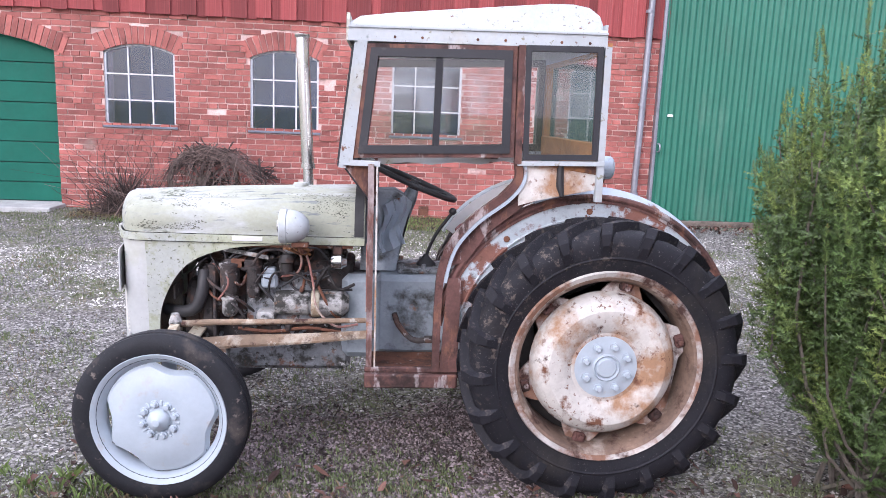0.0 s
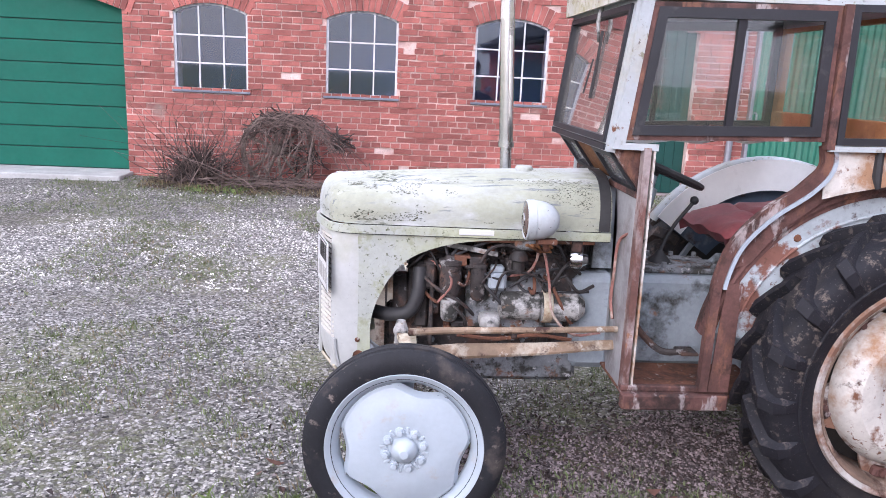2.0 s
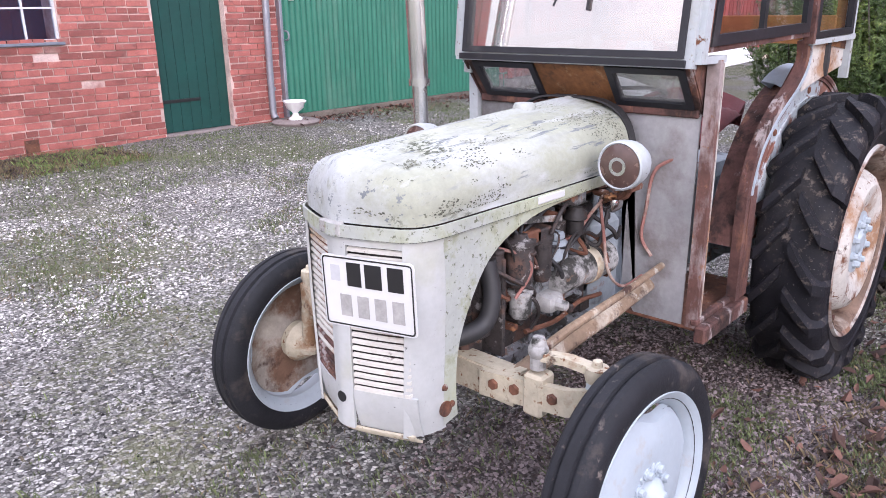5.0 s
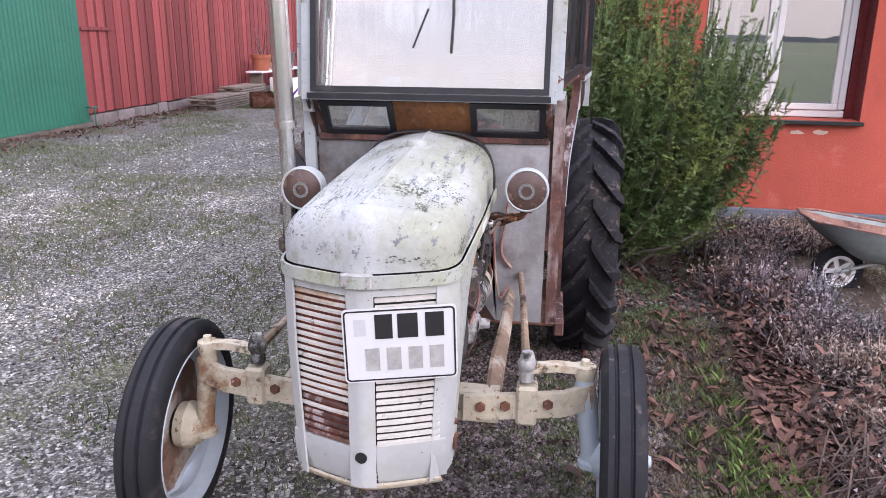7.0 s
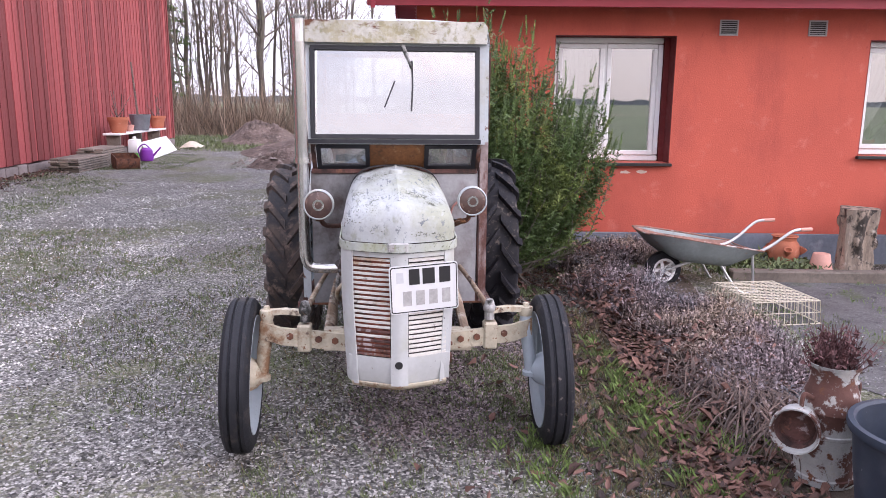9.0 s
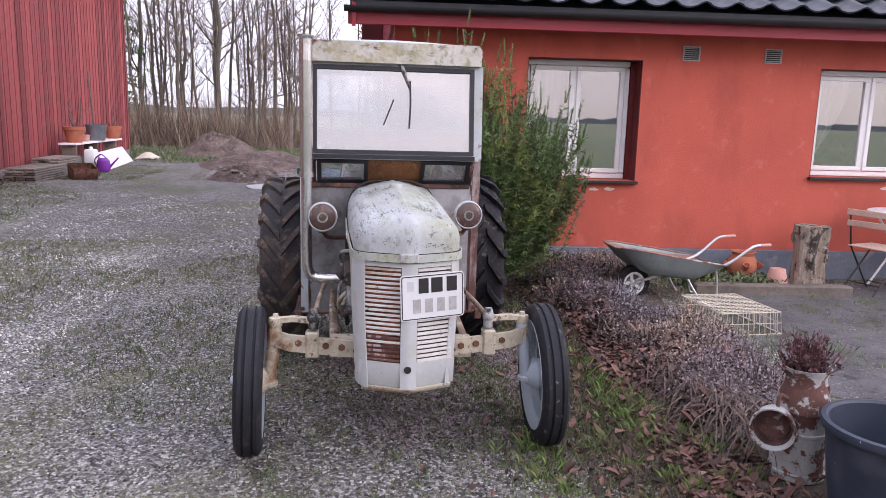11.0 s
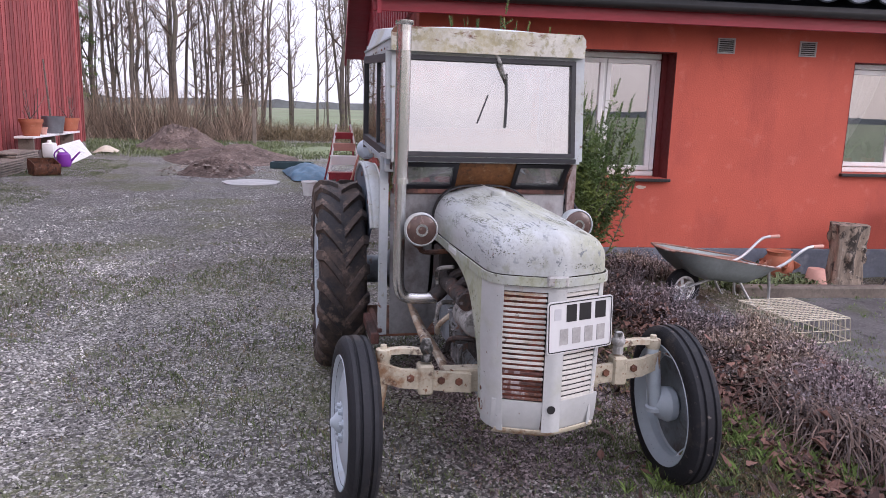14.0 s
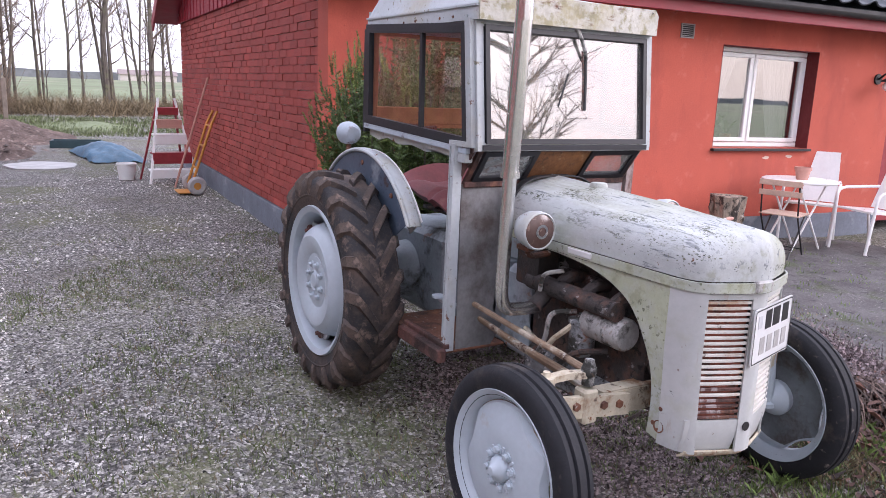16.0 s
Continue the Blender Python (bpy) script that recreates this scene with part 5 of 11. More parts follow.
box(bm, RX0, 8.42, FY - 0.065, FY - 0.045, 1.56, 1.62, 0.004)
part("rail", bm, M["red_board"], rbw)
bm = B()
box(bm, RX1 - 0.06, RX1 + 0.03, FY - 0.06, FY + 0.04, 0.26, 5.4, 0.005)
part("corner_board", bm, M["red_board"], rbw)
pl = thing("foundation", "rough field-stone foundation under the red barn", "foundation", kind="structure")
r = random.Random(21)
x = RX0
while x < RX1:
    w = r.uniform(0.28, 0.62)
    bm = B()
    box(bm, x, min(x + w - 0.015, RX1), FY - 0.05 - r.uniform(0, 0.03), FY + 0.2, -0.05, 0.255 - r.uniform(0, 0.03), 0.03, seg=2)
    part("stone", bm, M["stone"], pl)
    x += w

# roofs that close the barns above the view
bm = B()
for x0, x1, zt in ((WALL_X0 - 0.3, WALL_X1 + 0.02, 4.3), (WALL_X1 + 0.02, GX1 + 0.04, 4.73), (RX0, RX1 + 0.4, 5.4)):
    slab(bm, [(FY - 0.4, zt - 0.16), (FY + 4.0, zt + 2.6), (15.4, zt - 0.16), (15.4, zt), (FY + 4.0, zt + 2.78), (FY - 0.4, zt)], x1 - x0, Matrix(((0, 0, 1, x0), (1, 0, 0, 0), (0, 1, 0, 0), (0, 0, 0, 1))))
whole("roof_barns", bm, M["roof_tile"], "dark pitched barn roofs", "roof", kind="structure", smooth=False)
bm = B()
box(bm, WALL_X0, WALL_X0 + 0.3, FY + 0.36, 15.0, 0, 4.3)
box(bm, WALL_X0, RX1, 14.8, 15.0, 0, 5.3)
whole("wall_barn_back", bm, M["brick_rest"], "brick end and back walls of the barns", "wall", kind="structure", smooth=False)

# ---- the red house ----
HOUSE = pose(2.275, -0.25, 0, 0, 0, -4.96)   # local x runs inward along the gable, local -y along the front
HL, HD, HT, EAVE = 10.5, 7.7, 0.30, 2.42
fw = thing("wall_house", "orange-red plastered house wall", "wall", HOUSE, kind="structure")
HW = [(-2.405, -1.285, 0.945, 2.115), (-5.62, -4.19, 1.03, 2.09)]
HDOOR = (-7.95, -6.95, 0.12, 2.10)
bm = B()
ys = [-HL, HDOOR[0], HDOOR[1], HW[1][0], HW[1][1], HW[0][0], HW[0][1], 0.0]
cols = [(ys[0], ys[1], None), (ys[1], ys[2], HDOOR[2:]), (ys[2], ys[3], None), (ys[3], ys[4], HW[1][2:]), (ys[4], ys[5], None), (ys[5], ys[6], HW[0][2:]), (ys[6], ys[7], None)]
for a, b, gap in cols:
    if gap is None:
        box(bm, 0, HT, a, b, 0.275, EAVE + 0.1)
    else:
        if gap[0] > 0.3:
            box(bm, 0, HT, a, b, 0.275, gap[0])
        box(bm, 0, HT, a, b, gap[1], EAVE + 0.1)
part("plaster", bm, M["plaster"], fw, smooth=False)
bm = B()
box(bm, -0.025, HT, -HL, HDOOR[0], -0.05, 0.272, 0.006)
box(bm, -0.025, HT, HDOOR[1], 0.02, -0.05, 0.272, 0.006)
part("plinth", bm, M["plinth"], fw, "blue-grey painted plinth")
r = random.Random(3)
for cy, cz, n in ((-1.99, 0.855, 5), (-2.15, 0.862, 3), (-5.0, 0.93, 4), (-5.35, 0.94, 3)):
    bm = B()
    o = [(cy + 0.05 * math.cos(6.28 * k / 9) * r.uniform(0.6, 1.3), cz + 0.017 * math.sin(6.28 * k / 9) * r.uniform(0.6, 1.3)) for k in range(9)]
    slab(bm, o, 0.004, Matrix(((0, 0, 1, -0.003), (1, 0, 0, 0), (0, 1, 0, 0), (0, 0, 0, 1))))
    part("bare_patch", bm, M["bare_plaster"], fw, "flaked patch of bare pale plaster", smooth=False)


def house_window(y0, y1, z0, z1, idx, mullion):
    w = thing(f"window_{idx}", "white two-part casement window in a deep dark red reveal", "window", HOUSE, kind="structure")
    dep = 0.26 if idx == 4 else 0.20
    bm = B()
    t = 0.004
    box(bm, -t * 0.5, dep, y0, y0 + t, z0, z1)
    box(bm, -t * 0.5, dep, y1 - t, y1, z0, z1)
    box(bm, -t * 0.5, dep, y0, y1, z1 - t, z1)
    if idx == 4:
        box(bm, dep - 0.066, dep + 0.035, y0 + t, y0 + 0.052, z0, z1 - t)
    part("reveal", bm, M["plaster_reveal"], w, "dark red reveal", smooth=False)
    bm = B()
    box(bm, -0.05, dep, y0 - 0.02, y1 + 0.02, z0 - 0.03, z0 - 0.002, 0.004)
    part("window_sill", bm, M["black"], w, "dark metal sill")
    if idx == 4:
        y0 += 0.052
    bm = B()
    fwid = 0.06
    for a, b, c, d_ in ((y0, y1, z0, z0 + fwid), (y0, y1, z1 - fwid, z1), (y0, y0 + fwid, z0 + fwid, z1 - fwid), (y1 - fwid, y1, z0 + fwid, z1 - fwid)):
        box(bm, dep - 0.05, dep + 0.03, a + 0.005, b - 0.005, c + 0.004, d_ - 0.004, 0.006)
    part("window_frame", bm, M["white_paint"], w)
    for a, b in ((y0 + fwid, mullion - 0.012), (mullion + 0.012, y1 - fwid)):
        s = 0.045
        bm = B()
        for c in ((a, b, z0 + fwid, z0 + fwid + s), (a, b, z1 - fwid - s, z1 - fwid), (a, a + s, z0 + fwid + s, z1 - fwid - s), (b - s, b, z0 + fwid + s, z1 - fwid - s)):
            box(bm, dep - 0.062, dep - 0.012, c[0], c[1], c[2], c[3], 0.005)
        sash = part("sash", bm, M["white_paint"], w)
        bm = B()
        box(bm, dep - 0.04, dep - 0.034, a + s - 0.004, b - s + 0.004, z0 + fwid + s - 0.004, z1 - fwid - s + 0.004)
        pane = part("pane", bm, M["house_pane"], sash, smooth=False)
        pane.visible_shadow = False
    bm = B()
    box(bm, dep - 0.045, dep + 0.03, mullion - 0.02, mullion + 0.02, z0 + 0.05, z1 - 0.05, 0.004)
    part("mullion", bm, M["white_paint"], w)
    return w


house_window(*HW[0][:2], HW[0][2], HW[0][3], 4, -1.80)
house_window(*HW[1][:2], HW[1][2], HW[1][3], 5, -4.80)

# rooms behind the panes
bm = B()
box(bm, 2.2, 2.3, -6.6, -0.4, 0.3, 2.4)
box(bm, HT, 2.2, -6.6, -0.4, 0.3, 0.34)
box(bm, HT, 2.2, -6.6, -0.4, 2.36, 2.4)
box(bm, HT, 2.2, -6.65, -6.6, 0.3, 2.4)
box(bm, HT, 2.2, -0.45, -0.4, 0.3, 2.4)
box(bm, HT, 2.2, -3.4, -3.35, 0.3, 2.4)
box(bm, HT + 0.001, 0.46, -5.7, -4.1, 1.03, 1.06)
whole("wall_rooms", bm, M["room_wall"], "pale inner room walls behind the windows", "wall", HOUSE, kind="structure", smooth=False)


def curtain(y_top0, y_top1, y_bot0, y_bot1, z0, z1, label):
    bm = B()
    skin(bm, lambda u, v: (0.345 + 0.02 * math.sin(u * 38), y_top0 + (y_top1 - y_top0) * u + ((y_bot0 + (y_bot1 - y_bot0) * u) - (y_top0 + (y_top1 - y_top0) * u)) * v ** 1.5, z1 + (z0 - z1) * v), 40, 8, 0.002)
    whole("curtain", bm, M["curtain"], label, "curtain", HOUSE, group="curtains")


curtain(-4.22, -4.75, -4.22, -4.32, 1.1, 2.1, "thin white curtain drawn aside in the window")
curtain(-5.6, -5.15, -5.6, -5.35, 1.1, 2.1, "thin white curtain drawn aside in the window")
curtain(-1.30, -1.80, -1.30, -1.78, 1.0, 2.1, "sheer white curtain hanging in the window")
pot_w = thing("potted_plant", "small green houseplant in a clay pot on the window sill", "plant", HOUSE @ Matrix.Translation((0.36, -4.47, 1.06)))
bm = B()
lathe(bm, [(0, 0), (0.045, 0), (0.06, 0.09), (0.066, 0.09), (0.066, 0.105), (0, 0.105)], 14)
part("pot", bm, M["terracotta"], pot_w)
bm = B()
for k in range(26):
    v, f = blade(rng, 0.08, 0.24, 0.016)
    vs_ = [bm.verts.new((x, y, z + 0.1)) for x, y, z in v]
    for q in f:
        bm.faces.new([vs_[i] for i in q])
part("leaves", bm, M["indoor_leaf"], pot_w)
copy_thing(pot_w, HOUSE @ Matrix.Translation((0.36, -4.72, 1.06)) @ Matrix.Rotation(2.0, 4, "Z"))

for cy in (-2.875, -3.69):
    v = thing("wall_vent", "small grey louvred air vent in the house wall", "air vent", HOUSE @ Matrix.Translation((0, cy, 2.19)), group="air vents")
    bm = B()
    for a, b, c, d_ in ((-0.085, 0.085, -0.07, -0.058), (-0.085, 0.085, 0.058, 0.07), (-0.085, -0.073, -0.058, 0.058), (0.073, 0.085, -0.058, 0.058)):
        box(bm, -0.014, 0.01, a, b, c, d_)
    part("frame", bm, M["grey_vent"], v, smooth=False)
    bm = B()
    box(bm, -0.001, 0.012, -0.073, 0.073, -0.058, 0.058)
    part("backing", bm, M["black"], v, smooth=False)
    for k in range(6):
        bm = B()
        box(bm, -0.008, 0.008, -0.072, 0.072, -0.002, 0.002, m=Matrix.Translation((-0.006, 0, -0.048 + k * 0.019)) @ Matrix.Rotation(radians(8), 4, "Y"))
        part("slat", bm, M["grey_vent"], v, smooth=False)

hd = thing("door_3", "dark red house door, closed", "door", HOUSE, kind="structure")
bm = B()
box(bm, 0.1, 0.15, HDOOR[0] + 0.04, HDOOR[1] - 0.04, HDOOR[2], HDOOR[3] - 0.04, 0.004)
part("leaf", bm, M["red_paint"], hd)
bm = B()
for a, b, c, d_ in ((HDOOR[0], HDOOR[0] + 0.05, 0.1, HDOOR[3]), (HDOOR[1] - 0.05, HDOOR[1], 0.1, HDOOR[3]), (HDOOR[0] + 0.05, HDOOR[1] - 0.05, HDOOR[3] - 0.05, HDOOR[3])):
    box(bm, 0.06, 0.16, a, b, c, d_, 0.004)
part("frame", bm, M["fascia"], hd)
wlamp = thing("wall_lamp", "black wall lantern with a round glass beside the house door", "wall lamp", HOUSE @ Matrix.Translation((0, -6.64, 1.84)))
bm = B()
lathe(bm, [(0, 0), (0.06, 0), (0.06, 0.02), (0, 0.02)], 16, Matrix.Rotation(radians(-90), 4, "Y"))
rod(bm, curve_pts([(-0.02, 0, 0), (-0.1, 0, 0.06), (-0.14, 0, 0.02)], 4), 0.012, 8)
part("bracket", bm, M["black"], wlamp)
bm = B()
lathe(bm, [(0, 0.03), (0.08, -0.02), (0.085, -0.03), (0, -0.03)], 16, Matrix.Translation((-0.14, 0, 0)))
part("shade", bm, M["black"], wlamp)
bm = B()
ball(bm, (-0.14, 0, -0.08), 0.055, 12, 8)
part("globe", bm, M["white_paint"], wlamp)

# eaves, roof and gable
ev = thing("eaves", "dark red painted eaves boards", "eaves", HOUSE, kind="structure")
bm = B()
box(bm, -0.33, -0.30, -HL, 0.42, 2.325, 2.455, 0.004)
part("fascia_board", bm, M["fascia"], ev)
bm = B()
box(bm, -0.30, 0.02, -HL, 0.40, 2.42, 2.44)
part("soffit", bm, M["fascia"], ev, smooth=False)
gutter = thing("gutter", "black half-round roof gutter under the tiles", "gutter", HOUSE)
bm = B()
lathe(bm, [(0.05, 0), (0.05, HL + 0.45), (0.045, HL + 0.45), (0.045, 0)], 10, Matrix.Translation((-0.385, -HL, 2.475)) @ Matrix.Rotation(radians(-90), 4, "X"), close=True, a0=0, a1=180)
part("trough", bm, M["black"], gutter)

PITCH = radians(27)
roof = thing("roof_house", "dark blue-grey profiled tile roof", "roof", HOUSE, kind="structure")
ridge = (HD / 2 + 0.4) * math.tan(PITCH)
bm = B()
slab(bm, [(-0.34, 2.45), (HD / 2, 2.45 + (HD / 2 + 0.34) * math.tan(PITCH)), (HD + 0.34, 2.45), (HD + 0.34, 2.53), (HD / 2, 2.53 + (HD / 2 + 0.34) * math.tan(PITCH)), (-0.34, 2.53)], HL + 0.4, Matrix(((1, 0, 0, 0), (0, 0, 1, -HL), (0, 1, 0, 0), (0, 0, 0, 1))))
part("roof_deck", bm, M["roof_tile"], roof, smooth=False)
tile_w, tile_l = 0.30, 0.36
bm = B()
skin(bm, lambda u, v: (tile_l * 1.08 * v, tile_w * u, 0.045 * math.sin(math.pi * min(1, u / 0.6)) ** 2 * (u < 0.6) + 0.012 * (u >= 0.6) * math.sin(math.pi * (u - 0.6) / 0.4) * -1 + 0.034 * (1 - v)), 10, 1, 0.014)
finish(bm, True, 50)
tile = bpy.data.meshes.new("tile")
bm.to_mesh(tile)
bm.free()
tile.materials.append(M["roof_tile"])
slope = Matrix.Translation((-0.40, 0, 2.535)) @ Matrix.Rotation(-PITCH, 4, "Y")
rows_t = int((HD / 2 + 0.34) / math.cos(PITCH) / tile_l) + 1
far_tiles = Pile()
tv, tf = [tuple(v.co) for v in tile.vertices], [tuple(p.vertices) for p in tile.polygons]
for i in range(rows_t):
    for j in range(int((HL + 0.4) / tile_w)):
        m = slope @ Matrix.Translation((i * tile_l, 0.40 - (j + 1) * tile_w, 0))
        if i < 8:
            ob = new("tile", tile)
            ob.parent = roof
            ob.matrix_basis = m
        else:
            far_tiles.add([tuple(m @ Vector(c)) for c in tv], tf)
far_tiles.make("tiles", M["roof_tile"], roof, "dark profiled roof tiles", "stuff")

GABLE = pose(2.275, -0.27, 0, 0, 0, -2.6)
gab = thing("wall_gable", "dark red painted brick gable wall with pale joint lines", "wall", GABLE, kind="structure")
bm = B()
box(bm, HT, HD, -HT, -0.012, 0.275, EAVE)
box(bm, 0.0, HD, -HL, -HL + HT, 0.0, EAVE)
box(bm, HD - HT, HD, -HL, -HT, 0.0, EAVE)
part("wall_core", bm, M["pale_joint"], gab, smooth=False)
bm = B()
box(bm, 0.0, HD + 0.02, -HT, 0.02, -0.05, 0.27, 0.006)
part("plinth", bm, M["plinth"], gab, "blue-grey painted plinth")
gable_rest, gable_near = Pile(), []
z, row = 0.285, 0
while z < 2.44:
    x = 0.0 - (0.12 if row % 2 else 0)
    while x < HD:
        a, b = max(0.0, x), min(HD, x + 0.245)
        x += 0.253
        if b - a < 0.03:
            continue
        m = Matrix.Translation((a, -0.05, z))
        size = (b - a, 0.052 + rb.uniform(0, 0.006), 0.066)
        if a < 2.6 and 0.4 < z < 2.4 and len(gable_near) < 290:
            gable_near.append((m, size))
        else:
            gable_rest.cuboid(m, *size)
    z += 0.074
    row += 1
gable_rest.make("bricks", M["painted_brick"], gab, "dark red painted bricks", "stuff")
gb_ = thing("gable_boarding", "dark red upright boards in the gable peak", "boarding", GABLE, kind="structure")
bx = 0.0
while bx < HD:
    xm = bx + 0.07
    top = 2.40 + (min(xm, HD - xm) + 0.3) * math.tan(PITCH)
    bm = B()
    box(bm, bx + 0.003, bx + 0.135, -0.06, 0.03 + (0.012 if int(bx / 0.14) % 2 else 0), 2.43, top, 0.003)
    part("board", bm, M["fascia"], gb_)
    bx += 0.14
for s in (0, 1):
    bm = B()
    a = Vector((-0.36, 0.40, 2.40)) if not s else Vector((HD + 0.36, 0.40, 2.40))
    b = Vector((HD / 2, 0.40, 2.40 + (HD / 2 + 0.36) * math.tan(PITCH)))
    strip(bm, [a, b], (0, 0, 0.20), (0, 0.035, 0))
    part("bargeboard", bm, M["fascia"], gb_)
bm = B()
for s in (0, 1):
    x0, x1 = (-0.34, HD / 2) if not s else (HD + 0.34, HD / 2)
    slab(bm, [(x0, 2.43), (x1, 2.43 + (HD / 2 + 0.34) * math.tan(PITCH)), (x1, 2.445 + (HD / 2 + 0.34) * math.tan(PITCH)), (x0, 2.445)], 0.40, Matrix(((1, 0, 0, 0), (0, 0, 1, 0.0), (0, 1, 0, 0), (0, 0, 0, 1))))
part("soffit", bm, M["fascia"], gb_, smooth=False)

# ---- the old grey tractor; its nose points to -x ----
tractor = thing("tractor", "old pale grey tractor with a rusty cab, peeling paint and lichen", "tractor")
T = tractor


def P(name, bm, mat, parent=None, label="", smooth=True, angle=35):
    return part(name, bm, M[mat], parent or T, label, smooth, angle)


def lerp_table(tab, x):
    if x <= tab[0][0]:
        return tab[0][1]
    for (a, va), (b, vb) in zip(tab, tab[1:]):
        if x <= b:
            return va + (vb - va) * (x - a) / (b - a)
    return tab[-1][1]


# --- bonnet ---
def nose_x(y):
    return -2.095 + 0.075 * (abs(y) / 0.2) ** 1.25


def plan_outline(n=48, rear=-1.0):
    """Half outline of the nose in plan, from the rear side round to the middle."""
    pts = []
    for k in range(19):
        x = rear + (-1.93 - rear) * k / 18
        pts.append((x, 0.236 - 0.012 * max(0, (-1.45 - x) / 0.5)))
    pts += [(-1.950, 0.2225), (-1.972, 0.2185), (-1.992, 0.2115), (-2.008, 0.2020), (-2.020, 0.1900)]
    for k in range(0, 9):
        y = 0.176 * (1 - k / 8)
        pts.append((nose_x(y) - 0.001, y))
    return pts


half = plan_outline()
OUT = [(x, -y) for x, y in half] + [(x, y) for x, y in half[-2::-1]]
TOP = [(-2.03, 1.124), (-1.94, 1.132), (-1.64, 1.152), (-1.02, 1.178)]
Z0 = 0.972


NRM = []
for i, (x, y) in enumerate(OUT):
    (xa, ya), (xb, yb) = OUT[max(0, i - 2)], OUT[min(len(OUT) - 1, i + 2)]
    d_ = math.hypot(xb - xa, yb - ya)
    NRM.append(((yb - ya) / d_, -(xb - xa) / d_))
if NRM[0][1] < 0:
    NRM = [(-a, -b) for a, b in NRM]


def bonnet_pt(u, v):
    """Upright rim, rounded shoulder (v up to 0.6), then a low crown up to the middle ridge."""
    i = min(len(OUT) - 1, round(u * (len(OUT) - 1)))
    (x, y), (nx_, ny_) = OUT[i], NRM[i]
    rad = 0.062 + 0.030 * abs(ny_)
    xi, yi = x + nx_ * rad, y + ny_ * rad
    top = lerp_table(TOP, max(xi, -2.0))
    shoulder = top - 0.034 * min(1.0, abs(yi) / 0.145) ** 1.6
    up = 0.30 * (shoulder - Z0)
    if v <= 0.15:
        return x, y, Z0 + up * v / 0.15
    if v <= 0.6:
        th = (v - 0.15) / 0.45 * math.pi / 2
        k = 1 - math.cos(th)
        return x + nx_ * rad * k, y + ny_ * rad * k, Z0 + up + (shoulder - Z0 - up) * math.sin(th)
    b = (v - 0.6) / 0.4
    py = yi * (1 - b)
    z = top - 0.034 * min(1.0, abs(py) / 0.145) ** 1.6
    return xi, py, z + 0.005 * max(0.0, 1 - abs(py) / 0.014)


bm = B()
skin(bm, bonnet_pt, len(OUT) - 1, 20)
bmesh.ops.remove_doubles(bm, verts=bm.verts, dist=0.0004)
bonnet = P("bonnet", bm, "bonnet_paint", label="pale grey bonnet spotted with lichen", angle=38)
LV, LF = [], []
r5 = random.Random(55)
NO = len(OUT) - 1
for k in range(13000):
    left = r5.random() < 0.80
    u, v = r5.uniform(0.02, 0.47), 0.06 + 0.70 * r5.random() ** 1.3
    if not left:
        u, v = (1 - u, r5.uniform(0.06, 0.5)) if r5.random() < 0.4 else (r5.uniform(0.76, 0.98), r5.uniform(0.55, 0.9))
    i0 = int(u * NO)
    w = u * NO - i0
    p = Vector(bonnet_pt(i0 / NO, v)).lerp(Vector(bonnet_pt(min(1, (i0 + 1) / NO), v)), w)
    # patches where it grows thick
    g = noise.noise(Vector((p.x * 3.2, v * 2.6, 3.0 if left else 8.0))) + 0.55 * noise.noise(Vector((p.x * 11, v * 9, 1.0)))
    g += 0.22 if left and (p.x < -1.72 and v < 0.42 or p.x > -1.50) else -0.05
    spot = math.hypot((p.x + 1.33) / 0.11, (p.y - 0.13) / 0.05) < 0.7 + 0.5 * r5.random()
    if not spot and g < (0.20 if p.z < 1.10 else 0.34) + 0.30 * r5.random():
        continue
    du = Vector(bonnet_pt(min(1, (i0 + 1) / NO), v)) - Vector(bonnet_pt(i0 / NO, v))
    dv = Vector(bonnet_pt(i0 / NO, v + 0.02)) - Vector(bonnet_pt(i0 / NO, v - 0.02))
    if du.length < 1e-6 or dv.length < 1e-6:
        continue
    du.normalize()
    dv.normalize()
    nn = du.cross(dv).normalized()
    if nn.dot(p - Vector((p.x, 0, 0.95))) < 0:
        nn = -nn
    q5 = r5.random() ** 2
    a, b = 0.0013 + 0.0042 * q5, 0.0008 + 0.0022 * q5
    o = len(LV)
    for c_, s_ in ((1, 0), (0.4, 0.9), (-0.5, 0.8), (-1, 0.1), (-0.4, -0.9), (0.6, -0.7)):
        LV.append(tuple(p + nn * 0.0012 + du * (a * c_ * r5.uniform(0.6, 1.2)) + dv * (b * s_ * r5.uniform(0.6, 1.2))))
    LF.append(tuple(range(o, o + 6)))
lme = bpy.data.meshes.new("lichen")
lme.from_pydata(LV, [], LF)
lme.materials.append(M["lichen"])
lich = new("lichen", lme)
lich.parent = bonnet
lich["label"] = "dark olive lichen flakes"
lich["kind"] = "stuff"
bm = B()
skin(bm, lambda u, v: (lambda p: (p[0] - 0.007 * min(1, max(0, (-1.93 - p[0]) / 0.08)), p[1] * 1.022, 0.938 + 0.032 * v + 0.003 * math.sin(math.pi * v)))(OUT[min(len(OUT) - 1, round(u * (len(OUT) - 1)))]), len(OUT) - 1, 3, 0.006)
P("trim_band", bm, "bonnet_side", bonnet)
bm = B()
skin(bm, lambda u, v: (lambda p: (p[0], p[1] * 1.0, 0.934 + 0.006 * v))(OUT[min(len(OUT) - 1, round(u * (len(OUT) - 1)))]), len(OUT) - 1, 1, 0.004)
P("shadow_gap", bm, "seal", bonnet)
